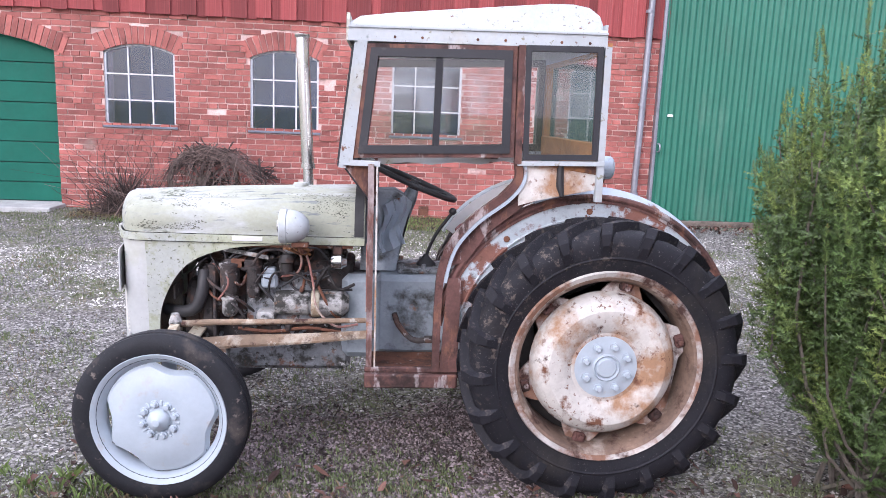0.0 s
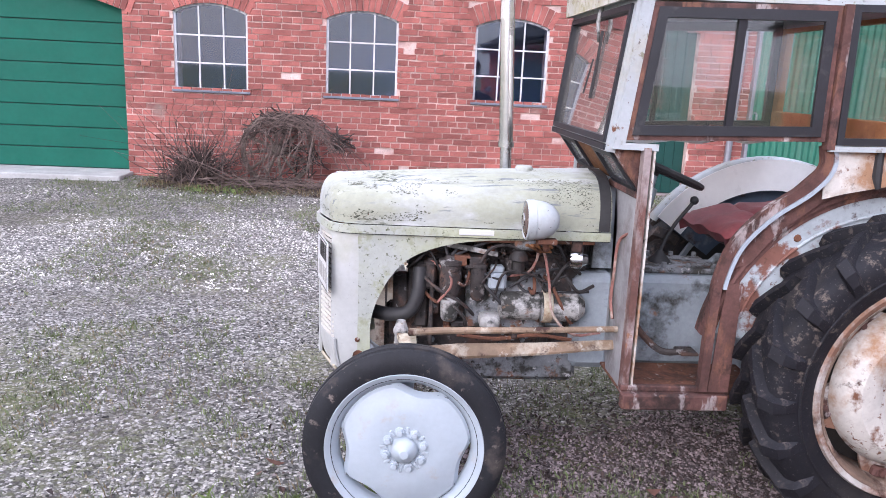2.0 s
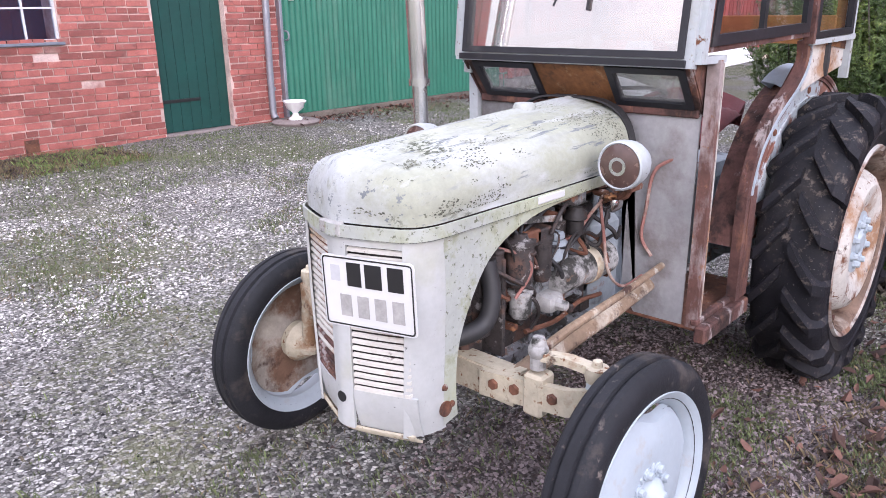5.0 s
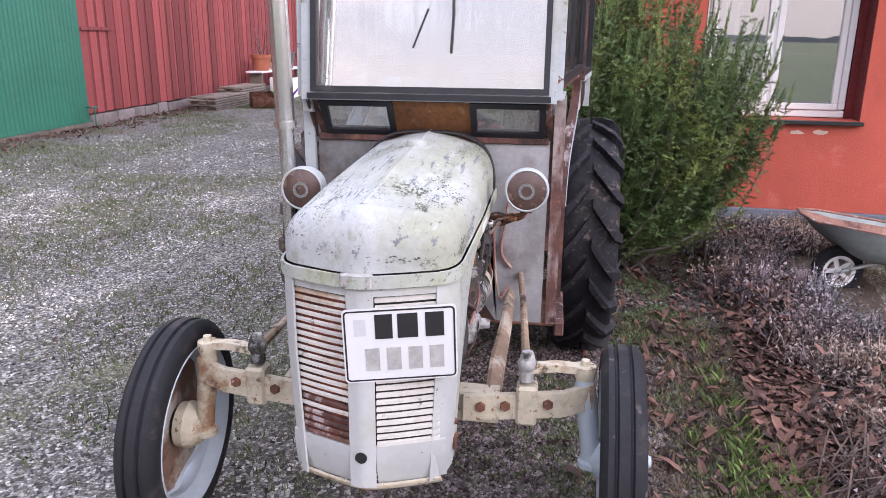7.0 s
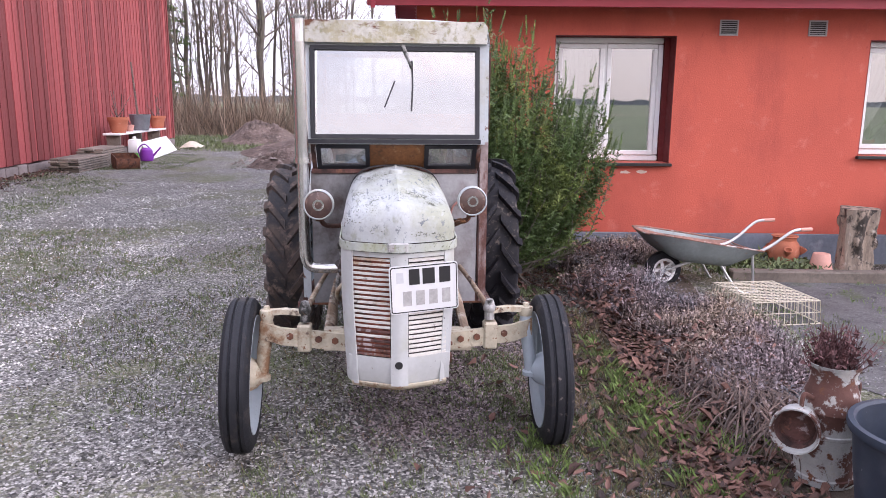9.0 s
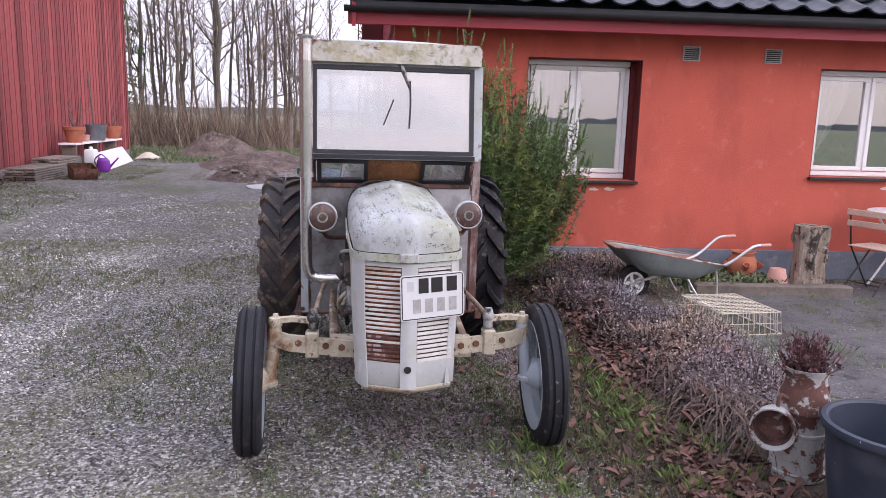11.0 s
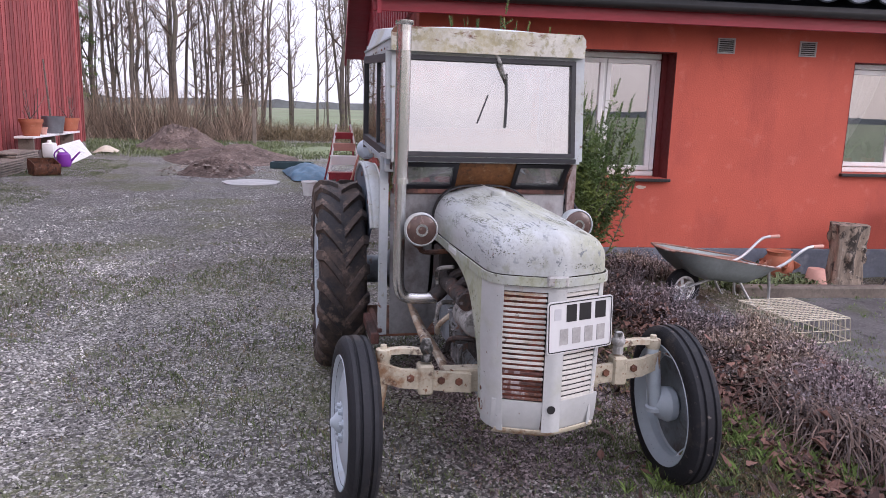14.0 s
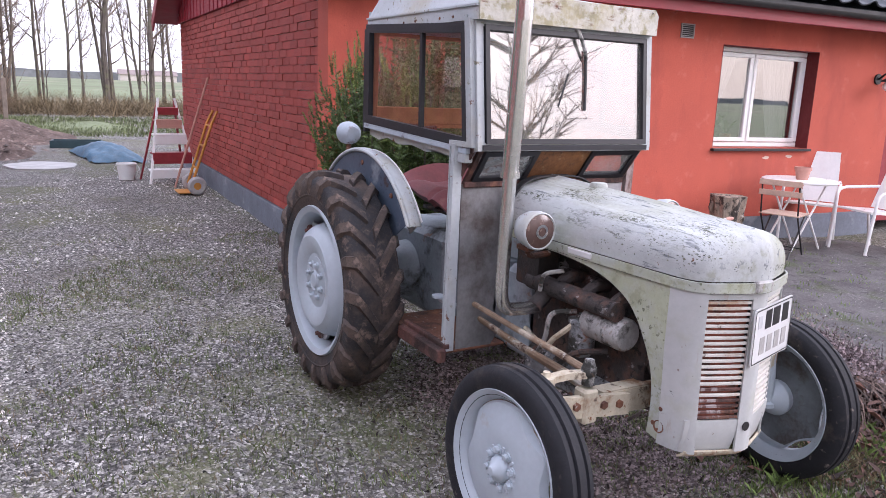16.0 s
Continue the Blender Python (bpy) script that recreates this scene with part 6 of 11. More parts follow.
for s in (-1, 1):
    bm = B()
    box(bm, -1.565, -1.435, s * 0.243 - 0.006, s * 0.243 + 0.006, 0.945, 0.968, 0.003)
    P("badge", bm, "plate_white", bonnet, "blank pale name strip")
bm = B()
box(bm, -2.105, -2.085, -0.035, 0.045, 0.938, 0.975, 0.005)
P("nose_badge", bm, "alu", bonnet, "worn blank emblem plate")
bm = B()
box(bm, -1.06, -1.035, -0.235, 0.235, 0.96, 1.02, 0.004)
skin(bm, lambda u, v: (-1.045 + 0.04 * v, 0.243 * math.cos(math.pi * u) * abs(math.cos(math.pi * u)) ** -0.4 if abs(math.cos(math.pi * u)) > 1e-3 else 0.0, 0.975 + 0.207 * math.sin(math.pi * u) ** 0.8), 24, 1, 0.006)
P("bonnet_seal", bm, "rubber", bonnet, "black rubber strip at the bonnet's rear edge")
bm = B()
lathe(bm, [(0, 0.012), (0.03, 0.01), (0.036, 0), (0.036, -0.02)], 14, Matrix.Translation((-1.30, 0, 1.172)))
P("filler_cap", bm, "bonnet_paint", bonnet)

# side panels with the wheel arch cut
ARCH = curve_pts([(-1.872, 0, 0.415), (-1.882, 0, 0.50), (-1.880, 0, 0.60), (-1.855, 0, 0.69), (-1.80, 0, 0.79), (-1.725, 0, 0.858), (-1.60, 0, 0.905), (-1.45, 0, 0.926), (-1.20, 0, 0.934), (-1.0, 0, 0.936)], 4)
OUTER = curve_pts([(-1.928, 0, 0.402), (-1.930, 0, 0.50), (-1.930, 0, 0.60), (-1.930, 0, 0.72), (-1.930, 0, 0.84), (-1.930, 0, 0.937), (-1.85, 0, 0.940), (-1.60, 0, 0.940), (-1.3, 0, 0.940), (-1.0, 0, 0.940)], 4)


def side_y(x, z):
    low = 0.016 * max(0.0, (0.75 - z) / 0.35)
    return 0.236 - 0.012 * max(0, min(1, (-1.45 - x) / 0.5)) - low


for s in (-1, 1):
    bm = B()
    n = len(ARCH) - 1

    def side_pt(u, v):
        i = min(n, round(u * n))
        p = ARCH[i].lerp(OUTER[i], v)
        return p.x, s * side_y(p.x, p.z), p.z

    skin(bm, side_pt, n, 6, 0.004)
    sp = P("side_panel", bm, "bonnet_side", label="pale green-grey side panel with a wheel-arch cut-out")
    for bz, bx in ((0.46, -1.90), (0.52, -1.93)):
        bm = B()
        lathe(bm, [(0, 0.008), (0.008, 0.006), (0.01, 0)], 8, Matrix.Translation((bx, s * (side_y(bx, bz) + 0.001), bz)) @ Matrix.Rotation(radians(90 * -s), 4, "X"))
        P("rivet", bm, "rust", sp)
    bm = B()
    lathe(bm, [(0, 0.004), (0.016, 0.004), (0.022, 0.007), (0.022, 0)], 14, Matrix.Translation((-1.925, s * side_y(-1.925, 0.45), 0.455)) @ Matrix.Rotation(radians(90 * -s), 4, "X"))
    P("mount_hole", bm, "rust", sp)

# nose: grille surround, bars, radiator
def nose_strip(y0, y1, z0, z1, thick=0.008, fwd=0.0, n=6, low=0.0):
    b = B()
    y0, y1, thick = min(y0, y1), max(y0, y1), -thick
    skin(b, lambda u, v: (nose_x(y0 + (y1 - y0) * u) - fwd + low * (1 - v) ** 2, y0 + (y1 - y0) * u, z0 + (z1 - z0) * v), n, 5, thick)
    return b


nose = P("nose_cowl", nose_strip(-0.034, 0.034, 0.400, 0.938, 0.010, 0.0015), "nose_paint", label="pale grey nose cowl with chipped paint")
P("lower_panel", nose_strip(0.034, 0.202, 0.40, 0.512, 0.008, 0.0, 6, 0.02), "nose_paint", nose)
P("lower_panel", nose_strip(-0.202, -0.034, 0.40, 0.516, 0.008, 0.0, 6, 0.02), "nose_paint", nose)
P("lower_lip", nose_strip(-0.19, 0.19, 0.372, 0.402, 0.008, -0.004, 10, 0.03), "rusty_cream", nose)
for s in (-1, 1):
    bm = B()
    wrap = [(nose_x(0.178) - 0.004, 0.178), (nose_x(0.19) - 0.002, 0.190), (-2.010, 0.2020), (-1.992, 0.2115), (-1.972, 0.2185), (-1.950, 0.2225), (-1.926, 0.2245)]
    skin(bm, lambda u, v: (lambda q, z: (q[0] + 0.03 * max(0, (0.47 - z) / 0.08) ** 2 * (q[1] > 0.2) * 0.3, s * (q[1] - 0.016 * max(0.0, (0.75 - z) / 0.35)), z))(wrap[round(u * 6)], 0.395 + 0.543 * v), 6, 8, 0.006)
    P("grille_edge", bm, "nose_paint", nose, angle=50)
    P("grille_top", nose_strip(s * 0.034, s * 0.19, 0.915, 0.938, 0.008, 0.002), "nose_paint", nose)
    b0, b1 = (0.036, 0.186) if s > 0 else (-0.036, -0.186)
    n_bars = 21
    bm = B()
    skin(bm, lambda u, v: (nose_x(b0 + (b1 - b0) * u) + 0.016, b0 + (b1 - b0) * u, 0.515 + 0.398 * v), 4, 1, 0.002)
    P("grille_back", bm, "old_red_back" if s > 0 else "grease", nose, "rust-red sheet behind the bars" if s > 0 else "dark sheet behind the bars", smooth=False)
    for k in range(n_bars):
        z = 0.522 + (0.905 - 0.522) * k / (n_bars - 1)
        bm = B()
        strip(bm, [(nose_x(b0 + (b1 - b0) * q / 3) + 0.004, b0 + (b1 - b0) * q / 3, z) for q in range(4)], (0, 0, 0.0066 if s > 0 else 0.0088), (0.006, 0, 0.003))
        P("grille_bar", bm, "rust_red" if s > 0 and k in (0, 1, 2, 3, 5) else "grille_paint", nose, smooth=False)
bm = B()
lathe(bm, [(0, 0.001), (0.0155, 0.001), (0.0155, -0.003)], 16, Matrix.Translation((-2.0968, 0.003, 0.487)) @ Matrix.Rotation(radians(-90), 4, "Y"))
P("crank_hole", bm, "black", nose, "dark crank hole")
bm = B()
box(bm, -1.965, -1.89, -0.185, 0.185, 0.44, 0.925, 0.01)
radiator = P("radiator", bm, "grease", label="rusty radiator behind the grille")
bm = B()
box(bm, -1.985, -1.885, -0.13, 0.13, 0.90, 0.955, 0.02)
P("header_tank", bm, "engine_dark", radiator)

# blank number plate on the grille
pa, pb = Vector((-2.097, 0.036, 0)), Vector((-2.036, -0.232, 0))
ax = (pb - pa).normalized()
nrm = Vector((ax.y, -ax.x, 0))
if nrm.x > 0:
    nrm = -nrm
pm = Matrix(((ax.x, 0, nrm.x, pa.x), (ax.y, 0, nrm.y, pa.y), (0, 1, 0, 0.694), (0, 0, 0, 1)))
pm = pm @ Matrix.Rotation(radians(2.2), 4, "Z")
w_, h_ = (pb - pa).length, 0.190


def rounded(x0, x1, z0, z1, rad, n=4):
    o = []
    for cx, cz, a in ((x1 - rad, z1 - rad, 0), (x0 + rad, z1 - rad, 90), (x0 + rad, z0 + rad, 180), (x1 - rad, z0 + rad, 270)):
        for k in range(n + 1):
            t = radians(a + 90 * k / n)
            o.append((cx + rad * math.cos(t), cz + rad * math.sin(t)))
    return o


bm = B()
slab(bm, rounded(0, w_, 0, h_, 0.012), 0.004, pm @ Matrix.Translation((0, 0, 0.004)))
plate = P("number_plate", bm, "plate_white", label="white two-row plate with a thin black border", smooth=False)
bm = B()
o1, o2 = rounded(0.004, w_ - 0.004, 0.004, h_ - 0.004, 0.010), rounded(0.008, w_ - 0.008, 0.008, h_ - 0.008, 0.007)
va = [bm.verts.new(pm @ Vector((x, z, 0.0095))) for x, z in o1]
vb = [bm.verts.new(pm @ Vector((x, z, 0.0095))) for x, z in o2]
for i in range(len(va)):
    j = (i + 1) % len(va)
    bm.faces.new((va[i], va[j], vb[j], vb[i]))
P("plate_border", bm, "black", plate, smooth=False)
for b0, b1 in ((0.078, 0.120), (0.132, 0.181), (0.199, 0.244)):
    bm = B()
    box(bm, b0, b1, h_ - 0.078, h_ - 0.016, 0.0082, 0.0095, m=pm)
    P("plate_bar", bm, "black", plate, smooth=False)
for b0 in (0.052, 0.104, 0.156, 0.208):
    bm = B()
    box(bm, b0, b0 + 0.034, 0.030, 0.088, 0.0082, 0.0095, m=pm)
    P("plate_bar", bm, "worn_print", plate, smooth=False)
bm = B()
box(bm, 0.028, 0.056, h_ - 0.068, h_ - 0.026, 0.0082, 0.0090, m=pm)
P("plate_sticker", bm, "sticker", plate, smooth=False)

# --- headlamps ---
for s, lx, ly, lz in ((-1, -1.338, -0.366, 1.034), (1, -1.405, 0.361, 1.027)):
    mm = Matrix.Translation((lx, ly, lz)) @ Matrix.Rotation(radians(-90), 4, "Y") @ Matrix.Scale(0.95, 4)
    bm = B()
    lathe(bm, [(0.064, -0.005), (0.070, -0.015), (0.073, -0.032), (0.069, -0.062), (0.055, -0.092), (0.032, -0.113), (0, -0.120)], 24, mm)
    lamp = P("headlamp", bm, "cab_white", label="round white headlamp with a brown-stained glass")
    bm = B()
    lathe(bm, [(0.066, 0.004), (0.070, 0.009), (0.075, 0.004), (0.076, -0.022), (0.071, -0.024)], 28, mm)
    P("lamp_ring", bm, "cab_white", lamp)
    bm = B()
    lathe(bm, [(0.068, 0.004), (0.052, 0.011), (0.03, 0.016), (0, 0.018)], 24, mm)
    P("lens", bm, "lamp_glass", lamp)
    bm = B()
    lathe(bm, [(0.018, 0.019), (0.028, 0.019), (0.028, 0.0165), (0.018, 0.0175)], 20, mm, close=True)
    P("lens_mark", bm, "chrome", lamp)
    bm = B()
    rod(bm, curve_pts([(lx + 0.07, ly, lz - 0.07), (lx + 0.08, ly * 0.92, lz - 0.11), (lx + 0.11, ly * 0.62, lz - 0.115)], 4), 0.012, 8)
    box(bm, lx + 0.04, lx + 0.11, ly - 0.02, ly + 0.02, lz - 0.085, lz - 0.065, 0.004)
    P("lamp_bracket", bm, "rust", lamp)

# --- wheels ---
def lug_mesh(s, r1, wid, sweep, mat="tyre"):
    """One tread bar of the rear tyre, about the wheel's own axis z."""
    bm = B()
    path = [(0.008 * s, 0.0, r1), (0.055 * s, sweep * 0.5, r1), (0.106 * s, sweep, r1 - 0.004), (0.128 * s, sweep * 1.09, r1 - 0.040), (0.133 * s, sweep * 1.13, r1 - 0.082)]
    rings = []
    for h, da, rt in path:
        w = wid / r1
        low_r = rt - 0.040
        w *= 1.0 if rt > r1 - 0.08 else 0.75
        rings.append([bm.verts.new((rr_ * math.cos(da + dw * w), rr_ * math.sin(da + dw * w), h + (0.012 * s if rr_ == rt and abs(h) > 0.12 else 0))) for rr_, dw in ((low_r, 0.66), (rt, 0.44), (rt, -0.44), (low_r, -0.66))])
    for p, q in zip(rings, rings[1:]):
        for i in range(3):
            bm.faces.new((p[i], p[i + 1], q[i + 1], q[i]))
    bm.faces.new(rings[0])
    bm.faces.new(rings[-1][::-1])
    finish(bm)
    me = bpy.data.meshes.new("lug")
    bm.to_mesh(me)
    bm.free()
    me.materials.append(M[mat])
    return me


LUGS = {(s, mt): lug_mesh(s, r1, wd, 0.24, mt) for s in (-1, 1) for mt, r1, wd in (("tyre", 0.574, 0.047), ("tyre_muddy", 0.564, 0.058))}


def rear_wheel(s, paint_disc, paint_rim, note):
    c = (-0.04, s * 0.622, 0.566) if s < 0 else (-0.085, 0.622, 0.556)
    mm = Matrix.Translation(c) @ Matrix.Scale(1.0 if s < 0 else 0.98, 4) @ Matrix.Rotation(radians(-90 * s), 4, "X") @ Matrix.Rotation(0.3, 4, "Z")
    bm = B()
    lathe(bm, [(0.352, -0.095), (0.385, -0.112), (0.43, -0.126), (0.48, -0.130), (0.515, -0.122), (0.535, -0.100), (0.541, -0.05), (0.543, 0), (0.541, 0.05), (0.535, 0.100), (0.515, 0.122), (0.48, 0.130), (0.43, 0.126), (0.385, 0.112), (0.352, 0.095)], 72)
    for h in (-0.1285, 0.1285):
        lathe(bm, [(0.432, h * 0.985), (0.438, h * 1.02), (0.444, h * 1.0)], 72)
    for v in bm.verts:
        v.co = mm @ v.co
    wheel = P("rear_wheel", bm, "tyre_muddy" if s > 0 else "tyre", label=note, angle=40)
    for side in (-1, 1):
        for k in range(20):
            lug = new("lug", LUGS[side, "tyre_muddy" if s > 0 else "tyre"])
            lug.parent = wheel
            lug.matrix_basis = mm @ Matrix.Rotation(2 * math.pi * (k + (0.5 if side > 0 else 0)) / 20, 4, "Z")
    bm = B()
    lathe(bm, [(0.382, -0.124), (0.388, -0.112), (0.376, -0.106), (0.352, -0.098), (0.350, -0.082), (0.347, -0.05), (0.346, 0.0), (0.347, 0.05), (0.350, 0.082), (0.354, 0.098), (0.376, 0.106), (0.388, 0.112), (0.382, 0.124), (0.370, 0.119), (0.354, 0.110), (0.345, 0.088), (0.341, 0.054), (0.340, 0.0), (0.341, -0.054), (0.345, -0.088), (0.354, -0.110), (0.370, -0.119)], 60, mm, close=True)
    P("rim", bm, paint_rim, wheel)
    if s < 0:
        bm = B()
        lathe(bm, [(0.3385, -0.05), (0.3365, 0.0), (0.3375, 0.05), (0.3415, 0.089), (0.3515, 0.1125), (0.3625, 0.1185), (0.3635, 0.1165)], 56, mm)
        P("rim_well", bm, "rust_well", wheel, "brown rusty well of the rim")
    bm = B()
    lathe(bm, [(0, 0.105), (0.06, 0.105), (0.118, 0.092), (0.130, 0.096), (0.150, 0.112), (0.205, 0.128), (0.232, 0.127), (0.240, 0.120), (0.262, 0.110), (0.282, 0.080), (0.294, 0.042), (0.284, 0.034), (0.245, 0.09), (0.15, 0.105), (0, 0.09)], 48, mm)
    P("disc", bm, paint_disc, wheel)
    bm = B()
    o = []
    for k in range(6):
        for da, r_ in ((-13, 0.315), (-8, 0.343), (8, 0.343), (13, 0.315), (24, 0.262), (36, 0.262)):
            t = radians(60 * k + da)
            o.append((r_ * math.cos(t), r_ * math.sin(t)))
    slab(bm, o, 0.012, mm @ Matrix.Translation((0, 0, 0.03)))
    # dark disc added to block light through the gaps of the wheel
    bb = B()
    lathe(bb, [(0.10, -0.02), (0.30, -0.02), (0.335, -0.03), (0.335, -0.045), (0.10, -0.05)], 40, mm, close=True)
    P("brake_drum", bb, "grease", wheel)
    P("rim_plate", bm, "cab_white" if s > 0 else "rusty_rim", wheel, smooth=False)
    bm = B()
    lathe(bm, [(0, 0.122), (0.035, 0.120), (0.043, 0.110), (0.05, 0.118), (0.056, 0.110), (0.125, 0.104), (0.128, 0.096)], 32, mm)
    hub = P("hub", bm, "wheel_grey", wheel, "blue-grey hub plate")
    for k in range(8):
        t = radians(45 * k + 10)
        bm = B()
        lathe(bm, [(0, 0.026), (0.010, 0.026), (0.013, 0.021), (0.013, 0.012), (0.019, 0.012), (0.019, 0)], 6, mm @ Matrix.Translation((0.088 * math.cos(t), 0.088 * math.sin(t), 0.104)))
        P("wheel_nut", bm, "wheel_grey", hub)
    for k in range(6):
        t = radians(60 * k)
        bm = B()
        box(bm, -0.022, 0.018, -0.026, 0.026, 0, 0.03, 0.008, mm @ Matrix.Rotation(t, 4, "Z") @ Matrix.Translation((0.325, 0, 0.036)))
        lathe(bm, [(0, 0.05), (0.011, 0.048), (0.012, 0.025)], 6, mm @ Matrix.Rotation(t, 4, "Z") @ Matrix.Translation((0.318, 0, 0.03)))
        P("rim_clamp", bm, "rust_red", wheel)
    return wheel


rear_wheel(-1, "rusty_white", "rusty_rim", "large black lugged rear tyre on a rust-streaked white wheel")
rear_wheel(1, "wheel_grey", "wheel_grey", "large muddy lugged rear tyre on a pale blue-grey wheel")


def front_wheel(s, turn, note):
    c = (-1.747, s * 0.672, 0.334)
    mm = Matrix.Translation(c) @ Matrix.Rotation(radians(turn), 4, "Z") @ Matrix.Rotation(radians(2.0 * s), 4, "X") @ Matrix.Rotation(radians(-90 * s), 4, "X")
    bm = B()
    lathe(bm, [(0.236, -0.044), (0.255, -0.054), (0.28, -0.060), (0.305, -0.058), (0.320, -0.050), (0.330, -0.040), (0.331, -0.026), (0.323, -0.022), (0.323, -0.017), (0.333, -0.013), (0.333, 0.013), (0.323, 0.017), (0.323, 0.022), (0.331, 0.026), (0.330, 0.040), (0.320, 0.050), (0.305, 0.058), (0.28, 0.060), (0.255, 0.054), (0.236, 0.044)], 64, mm)
    w = P("front_wheel", bm, "tyre_front", label=note, angle=30)
    bm = B()
    lathe(bm, [(0.256, -0.058), (0.260, -0.050), (0.250, -0.046), (0.238, -0.036), (0.224, -0.018), (0.224, 0.014), (0.238, 0.034), (0.250, 0.046), (0.260, 0.050), (0.256, 0.058), (0.244, 0.052), (0.232, 0.038), (0.217, 0.016), (0.217, -0.020), (0.232, -0.040), (0.244, -0.052)], 56, mm, close=True)
    P("rim", bm, "wheel_grey" , w)
    n = 64
    bm = B()

    def edge_r(t):
        r_ = 0.221
        for a in (78, 185, 235, 345):
            d_ = abs((math.degrees(t) - a + 180) % 360 - 180)
            if d_ < 24:
                r_ -= 0.034 * math.cos(d_ / 24 * math.pi / 2)
        return r_

    def disc_pt(u, v):
        t = 2 * math.pi * u
        r_ = 0.03 + (edge_r(t) - 0.03) * v
        return mm @ Vector((r_ * math.cos(t), r_ * math.sin(t), 0.026 + 0.02 * math.sin(min(1, (r_ / 0.2)) * math.pi) - 0.02 * (v > 0.97)))

    skin(bm, disc_pt, n, 12, 0.005)
    bmesh.ops.remove_doubles(bm, verts=bm.verts, dist=0.0002)
    P("disc", bm, "wheel_grey", w)
    bm = B()
    lathe(bm, [(0, 0.092), (0.014, 0.090), (0.022, 0.078), (0.034, 0.070), (0.042, 0.060), (0.044, 0.048), (0.050, 0.046), (0.070, 0.049), (0.079, 0.044), (0.082, 0.030)], 32, mm)
    hub = P("hub", bm, "wheel_grey", w)
    for k in range(8):
        t = radians(45 * k + 15)
        at = mm @ Matrix.Rotation(t, 4, "Z") @ Matrix.Translation((0.063, 0, 0.046))
        bm = B()
        lathe(bm, [(0, 0.021), (0.009, 0.020), (0.011, 0.016), (0.011, 0.009), (0.0165, 0.008), (0.0175, 0)], 8, at)
        P("wheel_nut", bm, "wheel_grey", hub)
    for k in range(8):
        bm = B()
        box(bm, -0.012, 0.012, -0.006, 0.006, 0, 0.009, 0.003, mm @ Matrix.Rotation(radians(45 * k + 37), 4, "Z") @ Matrix.Translation((0.068, 0, 0.044)))
        P("hub_rib", bm, "wheel_grey", hub)
    bm = B()
    lathe(bm, [(0.07, 0.0), (0.075, -0.03), (0.06, -0.06), (0.035, -0.085), (0, -0.085)], 24, mm)
    P("hub_back", bm, "rusty_cream" if s > 0 else "wheel_grey", hub)
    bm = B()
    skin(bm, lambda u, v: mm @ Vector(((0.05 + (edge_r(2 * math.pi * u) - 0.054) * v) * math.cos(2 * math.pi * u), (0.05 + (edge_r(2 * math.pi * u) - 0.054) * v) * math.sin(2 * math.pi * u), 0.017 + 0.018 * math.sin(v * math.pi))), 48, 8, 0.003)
    P("disc_back", bm, "wheel_back_rusty" if s > 0 else "shaded_wheel_back", w, "inner face of the wheel disc, darkened for shade and dirt")
    return w


front_wheel(-1, -3, "slim ribbed front tyre on a pale blue-grey pressed wheel")
front_wheel(1, 3, "slim ribbed front tyre on a pale blue-grey pressed wheel")

# --- front axle and steering ---
bm = B()
for y0, y1, z0 in ((-0.30, 0.30, 0.0),):
    strip(bm, [(-1.765, -0.32, 0.475), (-1.765, 0.32, 0.485)], (0.010, 0, 0), (0, 0, 0.085))
    strip(bm, [(-1.735, -0.32, 0.518), (-1.735, 0.32, 0.528)], (0.06, 0, 0), (0, 0, 0.008))
    strip(bm, [(-1.735, -0.32, 0.437), (-1.735, 0.32, 0.447)], (0.06, 0, 0), (0, 0, 0.008))
axle = P("front_axle", bm, "rusty_cream", label="rusty cream-painted front axle beam")
bm = B()
box(bm, -1.83, -1.68, -0.075, 0.075, 0.40, 0.60, 0.02)
P("axle_bracket", bm, "engine_dark", axle)
